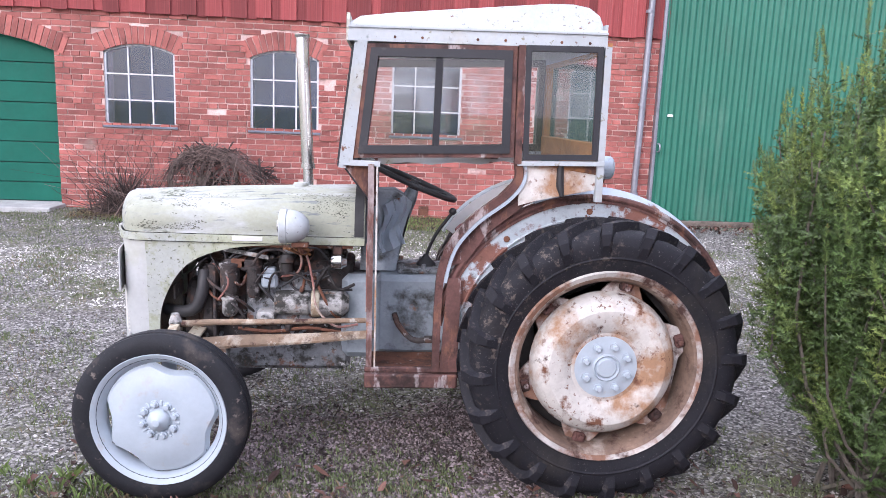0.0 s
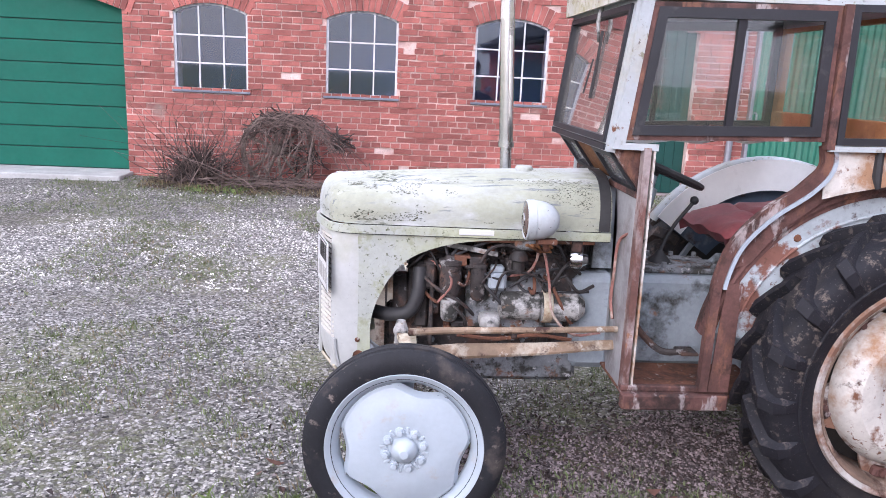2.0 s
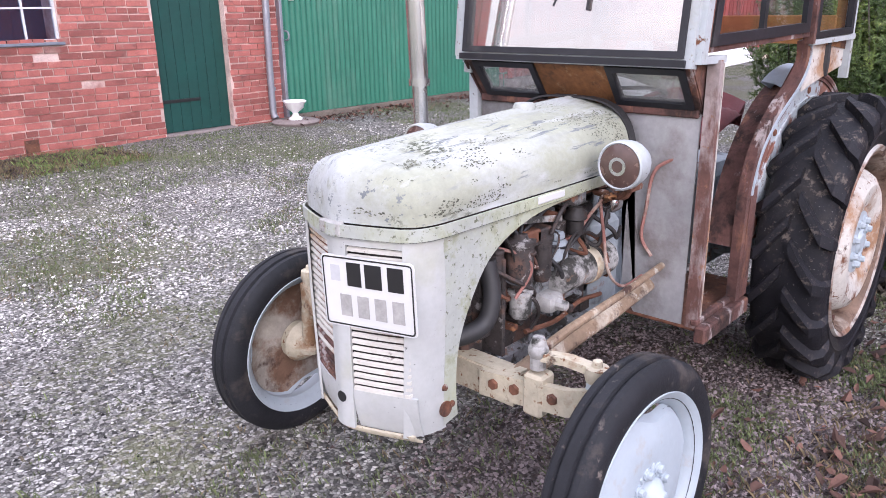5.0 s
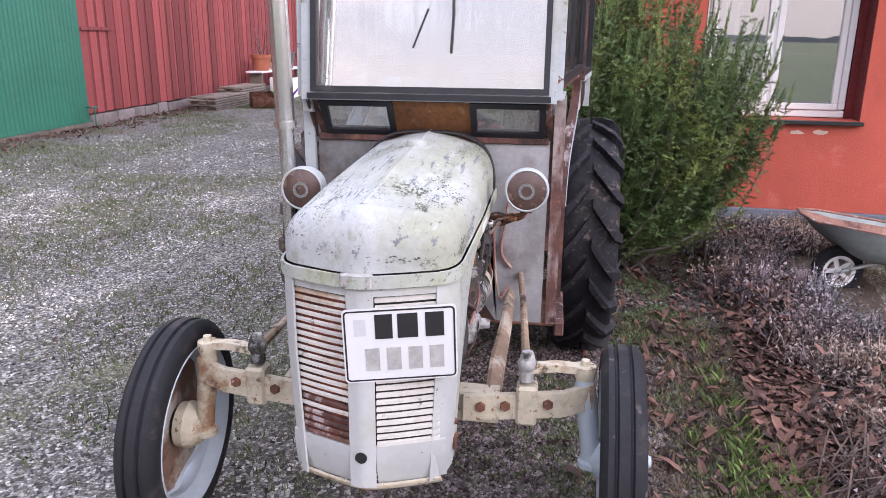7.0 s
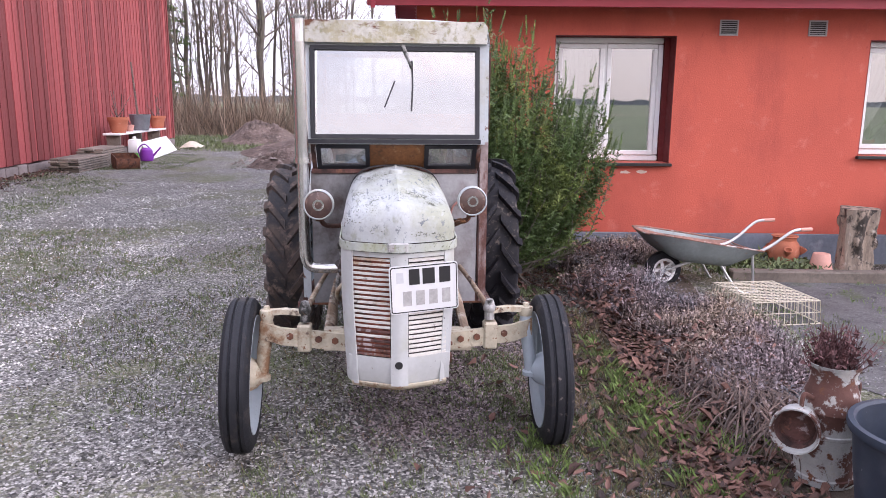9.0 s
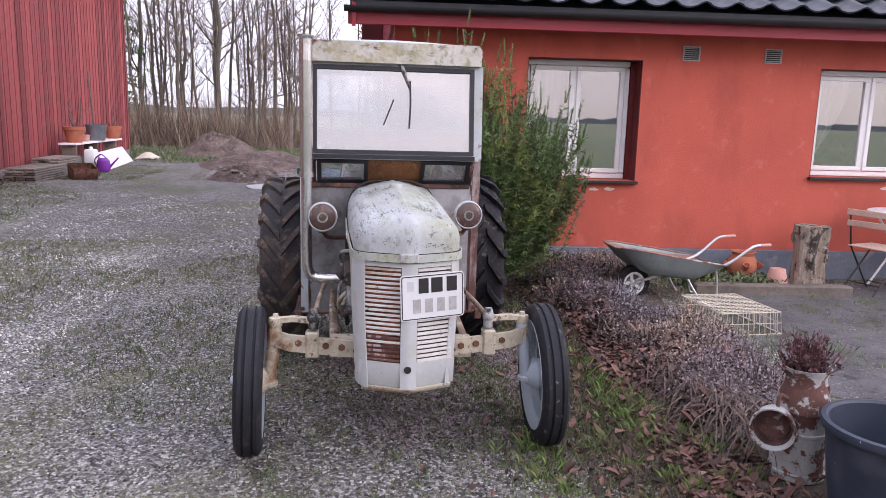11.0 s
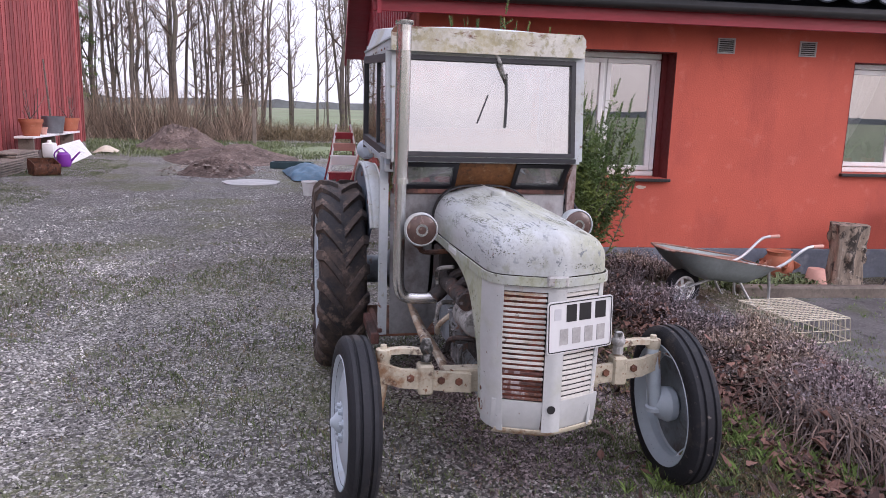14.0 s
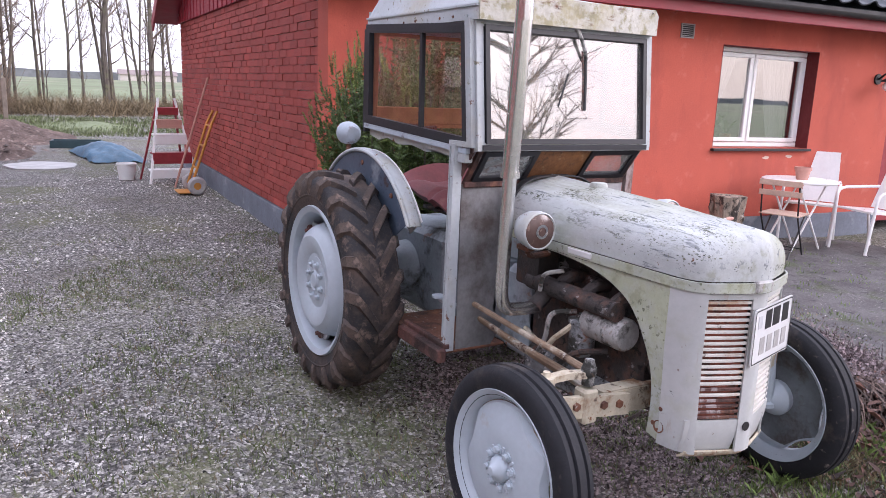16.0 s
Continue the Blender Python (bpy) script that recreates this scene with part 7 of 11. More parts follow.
for s in (-1, 1):
    bm = B()
    strip(bm, [(-1.780, s * 0.22, 0.482), (-1.780, s * 0.50, 0.515), (-1.765, s * 0.585, 0.540)], (0.022, 0, 0), (0, 0, 0.075))
    box(bm, -1.80, -1.735, s * 0.40 - 0.03, s * 0.40 + 0.03, 0.445, 0.565, 0.008)
    arm = P("axle_arm", bm, "rusty_cream", axle)
    for yy in (0.27, 0.34, 0.46):
        bm = B()
        lathe(bm, [(0, 0.010), (0.014, 0.010), (0.016, 0.006), (0.016, 0)], 6, Matrix.Translation((-1.79, s * yy, 0.487 + (yy - 0.22) * 0.12)) @ Matrix.Rotation(radians(-90), 4, "Y"))
        P("bolt", bm, "rust", arm)
    bm = B()
    rod(bm, curve_pts([(-1.750, s * 0.560, 0.605), (-1.750, s * 0.565, 0.53), (-1.750, s * 0.578, 0.44), (-1.748, s * 0.590, 0.345), (-1.748, s * 0.592, 0.31)], 5), [0.026] * 3 + [0.030] * 8 + [0.028] * 6 + [0.038] * 4, 14)
    rod(bm, [(-1.748, s * 0.59, 0.337), (-1.747, s * 0.66, 0.335)], 0.030, 12)
    sp = P("spindle", bm, "rusty_cream" if s > 0 else "wheel_grey", axle)
    bm = B()
    lathe(bm, [(0, 0.035), (0.012, 0.035), (0.014, 0.02), (0.030, 0.018), (0.032, 0.0), (0.028, -0.02)], 12, Matrix.Translation((-1.750, s * 0.560, 0.605)))
    strip(bm, [(-1.75, s * 0.56, 0.612), (-1.755, s * 0.48, 0.618), (-1.765, s * 0.405, 0.612)], (0, 0.0, 0.022), (0.035, 0, 0))
    P("steering_arm", bm, "rusty_cream", sp)
    bm = B()
    ball(bm, (-1.768, s * 0.397, 0.625), 0.028, 12, 8)
    lathe(bm, [(0, 0.04), (0.016, 0.038), (0.022, 0.02), (0.022, -0.05)], 10, Matrix.Translation((-1.768, s * 0.397, 0.625)))
    P("ball_joint", bm, "alu", axle)
    bm = B()
    rod(bm, [(-1.755, s * 0.395, 0.618), (-1.60, s * 0.385, 0.625), (-1.30, s * 0.37, 0.628), (-0.96, s * 0.345, 0.632)], [0.0145, 0.013, 0.0115, 0.0115], 10)
    P("drag_link", bm, "rod_rust", axle, "rusty drag link rod")
    bm = B()
    rod(bm, [(-1.76, s * 0.30, 0.495), (-1.55, s * 0.30, 0.515), (-1.25, s * 0.31, 0.535), (-0.95, s * 0.31, 0.560)], [0.030, 0.032, 0.026, 0.020], 10, flat=0.55)
    P("radius_arm", bm, "rod_rust", axle, "rusty tapering radius arm")

# --- engine ---
bm = B()
box(bm, -1.74, -1.05, -0.125, 0.125, 0.44, 0.84, 0.015)
box(bm, -1.76, -1.10, -0.10, 0.10, 0.82, 0.925, 0.012)
engine = P("engine", bm, "engine_dark", label="greasy grey engine block with rusty fittings")
bm = B()
box(bm, -1.62, -1.06, -0.145, 0.145, 0.335, 0.47, 0.02)
P("oil_pan", bm, "engine_grey", engine)
bm = B()
box(bm, -1.52, -1.20, -0.175, -0.12, 0.56, 0.80, 0.012)
P("side_cover", bm, "engine_grey", engine)
for x in (-1.62, -1.47, -1.32, -1.17):
    bm = B()
    lathe(bm, [(0, 0.075), (0.008, 0.075), (0.010, 0.05), (0.015, 0.045), (0.015, 0.02), (0.022, 0.018), (0.024, 0)], 10, Matrix.Translation((x, -0.10, 0.872)) @ Matrix.Rotation(radians(72), 4, "X"))
    P("spark_plug", bm, "grease", engine)
    bm = B()
    lathe(bm, [(0.022, 0.0), (0.034, 0.004), (0.036, 0.03), (0.028, 0.034)], 14, Matrix.Translation((x + 0.06, -0.10, 0.878)) @ Matrix.Rotation(radians(90), 4, "X"), close=True)
    P("port_cover", bm, "engine_dark", engine)
bm = B()
strip(bm, [(-1.605, -0.225, 0.905), (-1.50, -0.225, 0.888), (-1.415, -0.225, 0.872)], (0, 0, 0.018), (0, 0.006, 0))
P("throttle_link", bm, "alu", engine, "bright flat throttle link")
bm = B()
strip(bm, [(-1.74, -0.21, 0.925), (-1.05, -0.215, 0.93)], (0, 0, 0.022), (0, 0.012, 0))
P("bonnet_rail", bm, "rust", engine, "rusty rail below the bonnet")
bm = B()
box(bm, -1.445, -1.375, -0.235, -0.17, 0.735, 0.80, 0.01)
box(bm, -1.435, -1.385, -0.225, -0.18, 0.80, 0.825, 0.006)
P("junction_box", bm, "gearbox", engine)
bm = B()
lathe(bm, [(0, 0.05), (0.020, 0.048), (0.034, 0.030), (0.036, 0.014), (0.026, 0.008), (0.026, -0.035), (0, -0.04)], 16, Matrix.Translation((-1.335, -0.225, 0.842)))
P("pump_cap", bm, "grease", engine)
bm = B()
box(bm, -1.66, -1.645, -0.20, -0.12, 0.50, 0.80, 0.004)
box(bm, -1.715, -1.665, -0.165, -0.12, 0.56, 0.82, 0.008)
P("engine_bracket", bm, "engine_dark", engine)
bm = B()
box(bm, -1.47, -1.385, -0.235, -0.15, 0.575, 0.635, 0.022, seg=2)
lathe(bm, [(0, 0.03), (0.016, 0.03), (0.02, 0.0)], 8, Matrix.Translation((-1.43, -0.235, 0.605)) @ Matrix.Rotation(radians(90), 4, "X"))
P("oil_pump_body", bm, "alu", engine, "white flaking casting")
bm = B()
box(bm, -1.37, -1.13, -0.165, -0.12, 0.57, 0.625, 0.01)
P("side_rib", bm, "gearbox", engine)
for pts, rr_, mt in (([(-1.62, -0.215, 0.70), (-1.56, -0.235, 0.66), (-1.52, -0.225, 0.60), (-1.53, -0.20, 0.54)], 0.006, "engine_dark"),
                     ([(-1.42, -0.22, 0.69), (-1.40, -0.245, 0.79), (-1.36, -0.245, 0.815), (-1.28, -0.24, 0.80), (-1.22, -0.24, 0.775), (-1.15, -0.23, 0.80)], 0.005, "grease"),
                     ([(-1.66, -0.18, 0.83), (-1.60, -0.23, 0.80), (-1.585, -0.24, 0.75), (-1.63, -0.22, 0.68)], 0.005, "wire_red"),
                     ([(-1.48, -0.235, 0.84), (-1.44, -0.24, 0.90), (-1.36, -0.22, 0.905), (-1.32, -0.235, 0.87)], 0.006, "engine_dark"),
                     ([(-1.25, -0.15, 0.80), (-1.22, -0.23, 0.74), (-1.19, -0.24, 0.79), (-1.15, -0.23, 0.84), (-1.09, -0.2, 0.80)], 0.007, "grease"),
                     ([(-1.18, -0.15, 0.84), (-1.14, -0.24, 0.78), (-1.10, -0.24, 0.74), (-1.04, -0.22, 0.76)], 0.007, "grease"),
                     ([(-1.55, -0.20, 0.545), (-1.40, -0.21, 0.535), (-1.25, -0.20, 0.55), (-1.10, -0.19, 0.53)], 0.008, "rust"),
                     ([(-1.50, 0.22, 0.70), (-1.44, 0.28, 0.62), (-1.36, 0.27, 0.56), (-1.20, 0.24, 0.58)], 0.011, "rusty_cream"),
                     ([(-1.46, 0.20, 0.72), (-1.40, 0.27, 0.70), (-1.38, 0.28, 0.60), (-1.30, 0.26, 0.50)], 0.010, "alu"),
                     ([(-1.60, 0.16, 0.60), (-1.52, 0.24, 0.58), (-1.42, 0.24, 0.50)], 0.012, "engine_dark"),
                     ([(-1.38, 0.21, 0.86), (-1.34, 0.27, 0.84), (-1.31, 0.265, 0.77)], 0.009, "alu")):
    bm = B()
    rod(bm, curve_pts(pts, 6), rr_, 7)
    P("fuel_line", bm, mt, engine)
# black box standing in for the shade between bulkhead and engine
bm = B()
box(bm, -1.26, -1.12, 0.13, 0.25, 0.76, 0.92, 0.01)
P("battery", bm, "grease", engine, "black box added for the shaded gap at the bulkhead")
bm = B()
rod(bm, curve_pts([(-1.88, -0.10, 0.60), (-1.80, -0.17, 0.61), (-1.735, -0.195, 0.635), (-1.705, -0.195, 0.71), (-1.70, -0.17, 0.80)], 5), 0.027, 12)
P("coolant_hose", bm, "rubber", engine, "black bent rubber hose")
bm = B()
rod(bm, curve_pts([(-1.88, 0.02, 0.90), (-1.80, 0.0, 0.91), (-1.74, 0.0, 0.89)], 4), 0.026, 12)
P("coolant_hose", bm, "rubber", engine)


def canister(x, y, z0, z1, r, mat, nm, cap=True, note=""):
    b = B()
    h = z1 - z0
    lathe(b, [(0, 0), (r * 0.7, 0), (r * 0.95, h * 0.12), (r, h * 0.5), (r, h * 0.78), (r * 1.12, h * 0.8), (r * 1.12, h * 0.88), (r * 0.6, h * 0.92), (r * 0.5, h), (0, h)], 16, Matrix.Translation((x, y, z0)))
    return P(nm, b, mat, engine, note)


canister(-1.585, -0.20, 0.70, 0.86, 0.042, "engine_dark", "distributor", note="rusty brown distributor")
canister(-1.585, -0.205, 0.605, 0.70, 0.034, "alu", "distributor_base")
canister(-1.480, -0.205, 0.69, 0.85, 0.030, "engine_dark", "oil_filter")
canister(-1.345, -0.17, 0.76, 0.86, 0.032, "engine_dark", "fuel_pump")
canister(-1.66, -0.17, 0.72, 0.84, 0.024, "engine_dark", "thermostat")
bm = B()
lathe(bm, [(0, 0), (0.03, 0), (0.052, 0.01), (0.055, 0.03), (0.055, 0.15), (0.045, 0.16), (0.06, 0.165), (0.06, 0.30), (0.035, 0.33), (0, 0.33)], 20, Matrix.Translation((-1.395, -0.19, 0.665)) @ AXX)
P("starter_motor", bm, "alu", engine, "dull aluminium starter motor")
bm = B()
lathe(bm, [(0.058, 0.165), (0.064, 0.17), (0.064, 0.20), (0.058, 0.205)], 20, Matrix.Translation((-1.395, -0.19, 0.665)) @ AXX)
P("starter_band", bm, "rusty_cream", engine)
bm = B()
lathe(bm, [(0, 0), (0.018, 0), (0.030, 0.006), (0.036, 0.018), (0.036, 0.050), (0.028, 0.058), (0.02, 0.075), (0, 0.075)], 18, Matrix.Translation((-1.15, -0.22, 0.862)) @ AXX)
P("horn", bm, "chrome", engine, "small round chromed horn")
bm = B()
lathe(bm, [(0, 0), (0.052, 0), (0.06, 0.012), (0.06, 0.19), (0.05, 0.205), (0, 0.205)], 20, Matrix.Translation((-1.72, 0.185, 0.70)) @ AXX)
P("dynamo", bm, "alu", engine)
bm = B()
lathe(bm, [(0, 0), (0.10, 0), (0.115, 0.02), (0.115, 0.05), (0.10, 0.07), (0, 0.07)], 24, Matrix.Translation((-1.80, 0.0, 0.62)) @ AXX)
for k in range(4):
    box(bm, -1.83, -1.822, -0.03, 0.03, 0.05, 0.19, m=Matrix.Translation((0, 0, 0.70)) @ Matrix.Translation((0, 0, 0)) @ Matrix.Rotation(0, 4, "X") if k == 0 else Matrix.Translation((0, 0, 0.70)) @ Matrix.Rotation(radians(90 * k), 4, "X"))
P("fan", bm, "engine_dark", engine)
for k in range(4):
    x = -1.68 + 0.15 * k
    bm = B()
    rod(bm, curve_pts([(x, 0.10, 0.83), (x, 0.18, 0.83), (x + 0.02, 0.22, 0.79)], 4), 0.026, 10)
    P("manifold_pipe", bm, "engine_dark", engine)
bm = B()
rod(bm, [(-1.70, 0.225, 0.785), (-1.20, 0.225, 0.785)], 0.036, 12)
rod(bm, curve_pts([(-1.32, 0.225, 0.785), (-1.30, 0.24, 0.74), (-1.30, 0.28, 0.705)], 4), 0.032, 12)
P("manifold", bm, "engine_dark", engine, "rusty exhaust manifold")
canister(-1.50, 0.20, 0.56, 0.72, 0.05, "engine_grey", "carburettor")
bm = B()
lathe(bm, [(0, 0), (0.15, 0), (0.155, 0.02), (0.155, 0.06), (0.10, 0.08), (0, 0.08)], 28, Matrix.Translation((-1.10, 0, 0.60)) @ AXX)
box(bm, -1.10, -0.93, -0.17, 0.17, 0.40, 0.79, 0.03)
P("bell_housing", bm, "gearbox", engine)
for k, (a, b, c) in enumerate((((-1.585, -0.2, 0.86), (-1.50, -0.17, 0.93), (-1.35, -0.11, 0.90)), ((-1.60, -0.2, 0.86), (-1.62, -0.16, 0.94), (-1.55, -0.11, 0.90)), ((-1.57, -0.2, 0.86), (-1.42, -0.2, 0.92), (-1.22, -0.11, 0.89)), ((-1.36, -0.2, 0.74), (-1.26, -0.21, 0.80), (-1.12, -0.17, 0.82)), ((-1.48, -0.22, 0.80), (-1.40, -0.23, 0.78), (-1.34, -0.18, 0.80)), ((-1.34, -0.17, 0.78), (-1.28, -0.2, 0.72), (-1.05, -0.2, 0.73)))):
    bm = B()
    rod(bm, curve_pts([a, b, c], 6), 0.006, 6)
    P("cable", bm, "rubber", engine)
for pts, mt in (([(-1.29, -0.31, 0.93), (-1.25, -0.26, 0.90), (-1.22, -0.26, 0.78), (-1.20, -0.27, 0.66), (-1.12, -0.28, 0.585), (-1.02, -0.30, 0.60)], "wire_red"), ([(-1.28, -0.30, 0.93), (-1.27, -0.24, 0.86), (-1.30, -0.21, 0.80), (-1.40, -0.2, 0.78)], "wire_red"), ([(-1.27, -0.31, 0.93), (-1.20, -0.25, 0.92), (-1.15, -0.2, 0.85)], "rubber")):
    bm = B()
    rod(bm, curve_pts(pts, 6), 0.0052, 6)
    P("cable", bm, mt, engine, "faded loose wiring")
bm = B()
for k in range(9):
    a = rng.uniform(-0.04, 0.04)
    rod(bm, curve_pts([(-1.29 + a, -0.33 + rng.uniform(-0.02, 0.02), 0.935), (-1.27 + a, -0.30 + rng.uniform(-0.03, 0.03), 0.925), (-1.25 + rng.uniform(-0.03, 0.03), -0.28, 0.90)], 4), 0.005, 5)
P("wire_bundle", bm, "rust_orange", engine, "rusty twisted wire under the lamp")
r9 = random.Random(9)
for k in range(16):
    x0, z0 = r9.uniform(-1.72, -1.15), r9.uniform(0.72, 0.90)
    x1, z1 = x0 + r9.uniform(-0.12, 0.28), r9.uniform(0.55, 0.86)
    yo = -0.19 - 0.05 * r9.random()
    bm = B()
    rod(bm, curve_pts([(x0, -0.13, z0), (x0 + 0.2 * (x1 - x0), yo, z0 + r9.uniform(-0.06, 0.05)), (x0 + 0.7 * (x1 - x0), yo, (z0 + z1) / 2 + r9.uniform(-0.08, 0.03)), (min(x1, -1.06), -0.14, z1)], 5), r9.uniform(0.003, 0.007), 6)
    P("cable", bm, ("grease", "engine_dark", "rust", "rubber")[k % 4], engine)
for k in range(26):
    x, z = r9.uniform(-1.70, -1.10), r9.uniform(0.48, 0.88)
    bm = B()
    lathe(bm, [(0, 0.018), (0.009, 0.018), (0.011, 0.012), (0.011, 0)], 6, Matrix.Translation((x, -0.125 - (0.05 if -1.52 < x < -1.2 and 0.56 < z < 0.8 else 0), z)) @ Matrix.Rotation(radians(90), 4, "X"))
    P("bolt", bm, "engine_grey", engine)
for k in range(18):
    x, z = r9.uniform(-1.72, -1.1), r9.uniform(0.46, 0.90)
    bm = B()
    box(bm, x, x + r9.uniform(0.02, 0.08), -0.165 - 0.03 * (k % 3), -0.12, z, z + r9.uniform(0.015, 0.055), 0.005)
    P("casting", bm, ("engine_grey", "engine_dark", "rust", "engine_dark")[k % 4], engine)

# exhaust stack
bm = B()
rod(bm, curve_pts([(-1.30, 0.27, 0.703), (-1.30, 0.36, 0.703), (-1.30, 0.415, 0.715), (-1.30, 0.437, 0.76), (-1.30, 0.44, 0.84), (-1.305, 0.44, 1.0)], 6) + [Vector((-1.312, 0.44, 1.235))], 0.026, 16)
exh = P("exhaust_pipe", bm, "steel_pipe", label="tall upright bright steel exhaust pipe", angle=60)
bm = B()
rod(bm, [(-1.312, 0.44, 1.215), (-1.345, 0.44, 1.872)], 0.0315, 16)
lathe(bm, [(0.0315, 0), (0.038, 0.004), (0.038, 0.018), (0.030, 0.018), (0.030, -0.10)], 16, Matrix.Translation((-1.345, 0.44, 1.862)))
P("upper_pipe", bm, "steel_pipe", exh, angle=60)
bm = B()
lathe(bm, [(0.031, -0.012), (0.037, -0.012), (0.037, 0.012), (0.031, 0.012)], 16, Matrix.Translation((-1.312, 0.44, 1.225)))
P("clamp", bm, "steel_pipe", exh)
bm = B()
box(bm, -1.04, -0.97, 0.43, 0.47, 1.238, 1.275, 0.004)
P("pipe_stay", bm, "cab_white", exh)

# --- gearbox, rear axle, controls ---
bm = B()
box(bm, -0.95, -0.42, -0.17, 0.17, 0.42, 0.79, 0.025)
box(bm, -0.45, 0.20, -0.19, 0.19, 0.36, 0.82, 0.04)
gear = P("gearbox", bm, "gearbox", label="blue-grey gearbox and rear axle casing")
for s in (-1, 1):
    bm = B()
    rod(bm, [(-0.04, s * 0.17, 0.566), (-0.04, s * 0.28, 0.566), (-0.04, s * 0.34, 0.566), (-0.04, s * 0.52, 0.566)], [0.16, 0.14, 0.085, 0.085], 18)
    lathe(bm, [(0.17, 0), (0.18, 0.01), (0.18, 0.03), (0.17, 0.04)], 24, Matrix.Translation((-0.04, s * 0.46, 0.566)) @ Matrix.Rotation(radians(-90 * s), 4, "X"))
    P("axle_casing", bm, "gearbox", gear)
bm = B()
box(bm, -0.85, -0.50, -0.12, 0.12, 0.79, 0.812, 0.006)
for k in range(8):
    lathe(bm, [(0, 0.02), (0.010, 0.02), (0.012, 0)], 6, Matrix.Translation((-0.83 + 0.3 * (k % 4) / 3, -0.10 if k < 4 else 0.10, 0.812)))
P("gearbox_lid", bm, "engine_grey", gear)
for k, (x, z) in enumerate(((-0.80, 0.72), (-0.60, 0.72), (-0.60, 0.50), (-0.80, 0.50), (-0.70, 0.61), (-0.52, 0.62))):
    bm = B()
    lathe(bm, [(0, 0.016), (0.010, 0.016), (0.013, 0)], 6, Matrix.Translation((x, -0.17, z)) @ Matrix.Rotation(radians(90), 4, "X"))
    P("bolt", bm, "gearbox", gear)
bm = B()
rod(bm, curve_pts([(-0.86, -0.19, 0.62), (-0.84, -0.24, 0.58), (-0.78, -0.30, 0.535), (-0.70, -0.33, 0.545)], 5), 0.013, 8)
box(bm, -0.73, -0.66, -0.37, -0.29, 0.54, 0.552, 0.004)
P("clutch_pedal", bm, "engine_dark", gear)
bm = B()
rod(bm, curve_pts([(-0.82, 0.22, 0.58), (-0.76, 0.30, 0.56), (-0.70, 0.36, 0.585)], 5), 0.013, 8)
lathe(bm, [(0, 0.012), (0.03, 0.010), (0.032, 0), (0, -0.004)], 14, Matrix.Translation((-0.70, 0.365, 0.592)))
P("brake_pedal", bm, "wheel_grey", gear)
bm = B()
rod(bm, curve_pts([(-0.715, 0.0, 0.80), (-0.712, 0.0, 0.86), (-0.67, 0.0, 0.96), (-0.60, 0.0, 1.06)], 6), 0.008, 8)
P("gear_lever", bm, "rubber", gear)
bm = B()
ball(bm, (-0.597, 0, 1.068), 0.018, 10, 7)
P("lever_knob", bm, "rubber", gear)
bm = B()
lathe(bm, [(0.05, 0), (0.045, 0.02), (0.02, 0.045), (0.012, 0.06)], 14, Matrix.Translation((-0.715, 0, 0.80)))
P("lever_boot", bm, "rubber", gear)
# dash tower and steering wheel
bm = B()
slab(bm, [(-1.02, 0.80), (-0.86, 0.80), (-0.83, 0.98), (-0.79, 1.12), (-0.87, 1.165), (-1.02, 1.16)], 0.20, Matrix(((1, 0, 0, 0), (0, 0, 1, -0.10), (0, 1, 0, 0), (0, 0, 0, 1))))
dash = P("dash_tower", bm, "gearbox", label="blue-grey dash and steering tower", smooth=False)
bm = B()
rod(bm, [(-0.86, 0, 0.98), (-0.80, 0, 1.13), (-0.785, 0, 1.17)], [0.04, 0.034, 0.026], 14)
P("column", bm, "gearbox", dash)
sw = Matrix.Translation((-0.775, 0, 1.197)) @ Matrix.Rotation(radians(21.5), 4, "Y")
bm = B()
prof = [(0.195 + 0.013 * math.cos(radians(k * 45)), 0.013 * math.sin(radians(k * 45))) for k in range(8)]
lathe(bm, prof, 40, sw, close=True)
wheel_s = P("steering_wheel", bm, "rubber", dash, "thin black steering wheel")
for k in range(3):
    bm = B()
    t = radians(120 * k + 30)
    rod(bm, [sw @ Vector((0.02 * math.cos(t), 0.02 * math.sin(t), -0.012)), sw @ Vector((0.19 * math.cos(t), 0.19 * math.sin(t), 0))], 0.007, 6)
    P("spoke", bm, "black", wheel_s)
bm = B()
lathe(bm, [(0, 0.014), (0.022, 0.012), (0.028, 0), (0.028, -0.03)], 14, sw)
P("boss", bm, "rubber", wheel_s)
bm = B()
skin(bm, lambda u, v: (-0.93 + 0.10 * v + 0.015 * math.sin(7 * u), -0.115 - 0.02 * math.sin(9 * v + 4 * u), 1.10 - 0.22 * u + 0.05 * v), 10, 6, 0.004)
P("rag", bm, "fender_grey", dash, "grey plastic sheet hanging from the dash")

# seat
seat = None
bm = B()
def seat_pt(u, v):
    x, y = -0.56 + 0.46 * u, -0.24 + 0.48 * v
    e = min(1.0, 6 * min(u, 1 - u, v, 1 - v) + 0.05)
    return x, y, 0.95 + 0.07 * u + 0.05 * e ** 0.5 + 0.006 * math.sin(16 * v) + 0.008 * math.sin(9 * u + 5 * v) - 0.016 * math.exp(-((u - 0.45) / 0.03) ** 2)
skin(bm, seat_pt, 22, 22, 0.05)
seat = P("seat", bm, "seat_vinyl", label="worn wine-red padded seat cushion", angle=60)
bm = B()
skin(bm, lambda u, v: (-0.13 + 0.08 * u + 0.02 * math.cos(3 * (v - 0.5)), -0.23 + 0.46 * v, 1.03 + 0.10 * u - 0.05 * abs(v - 0.5) ** 2 * 4 * u), 10, 16, 0.05)
P("backrest", bm, "seat_vinyl", seat)
bm = B()
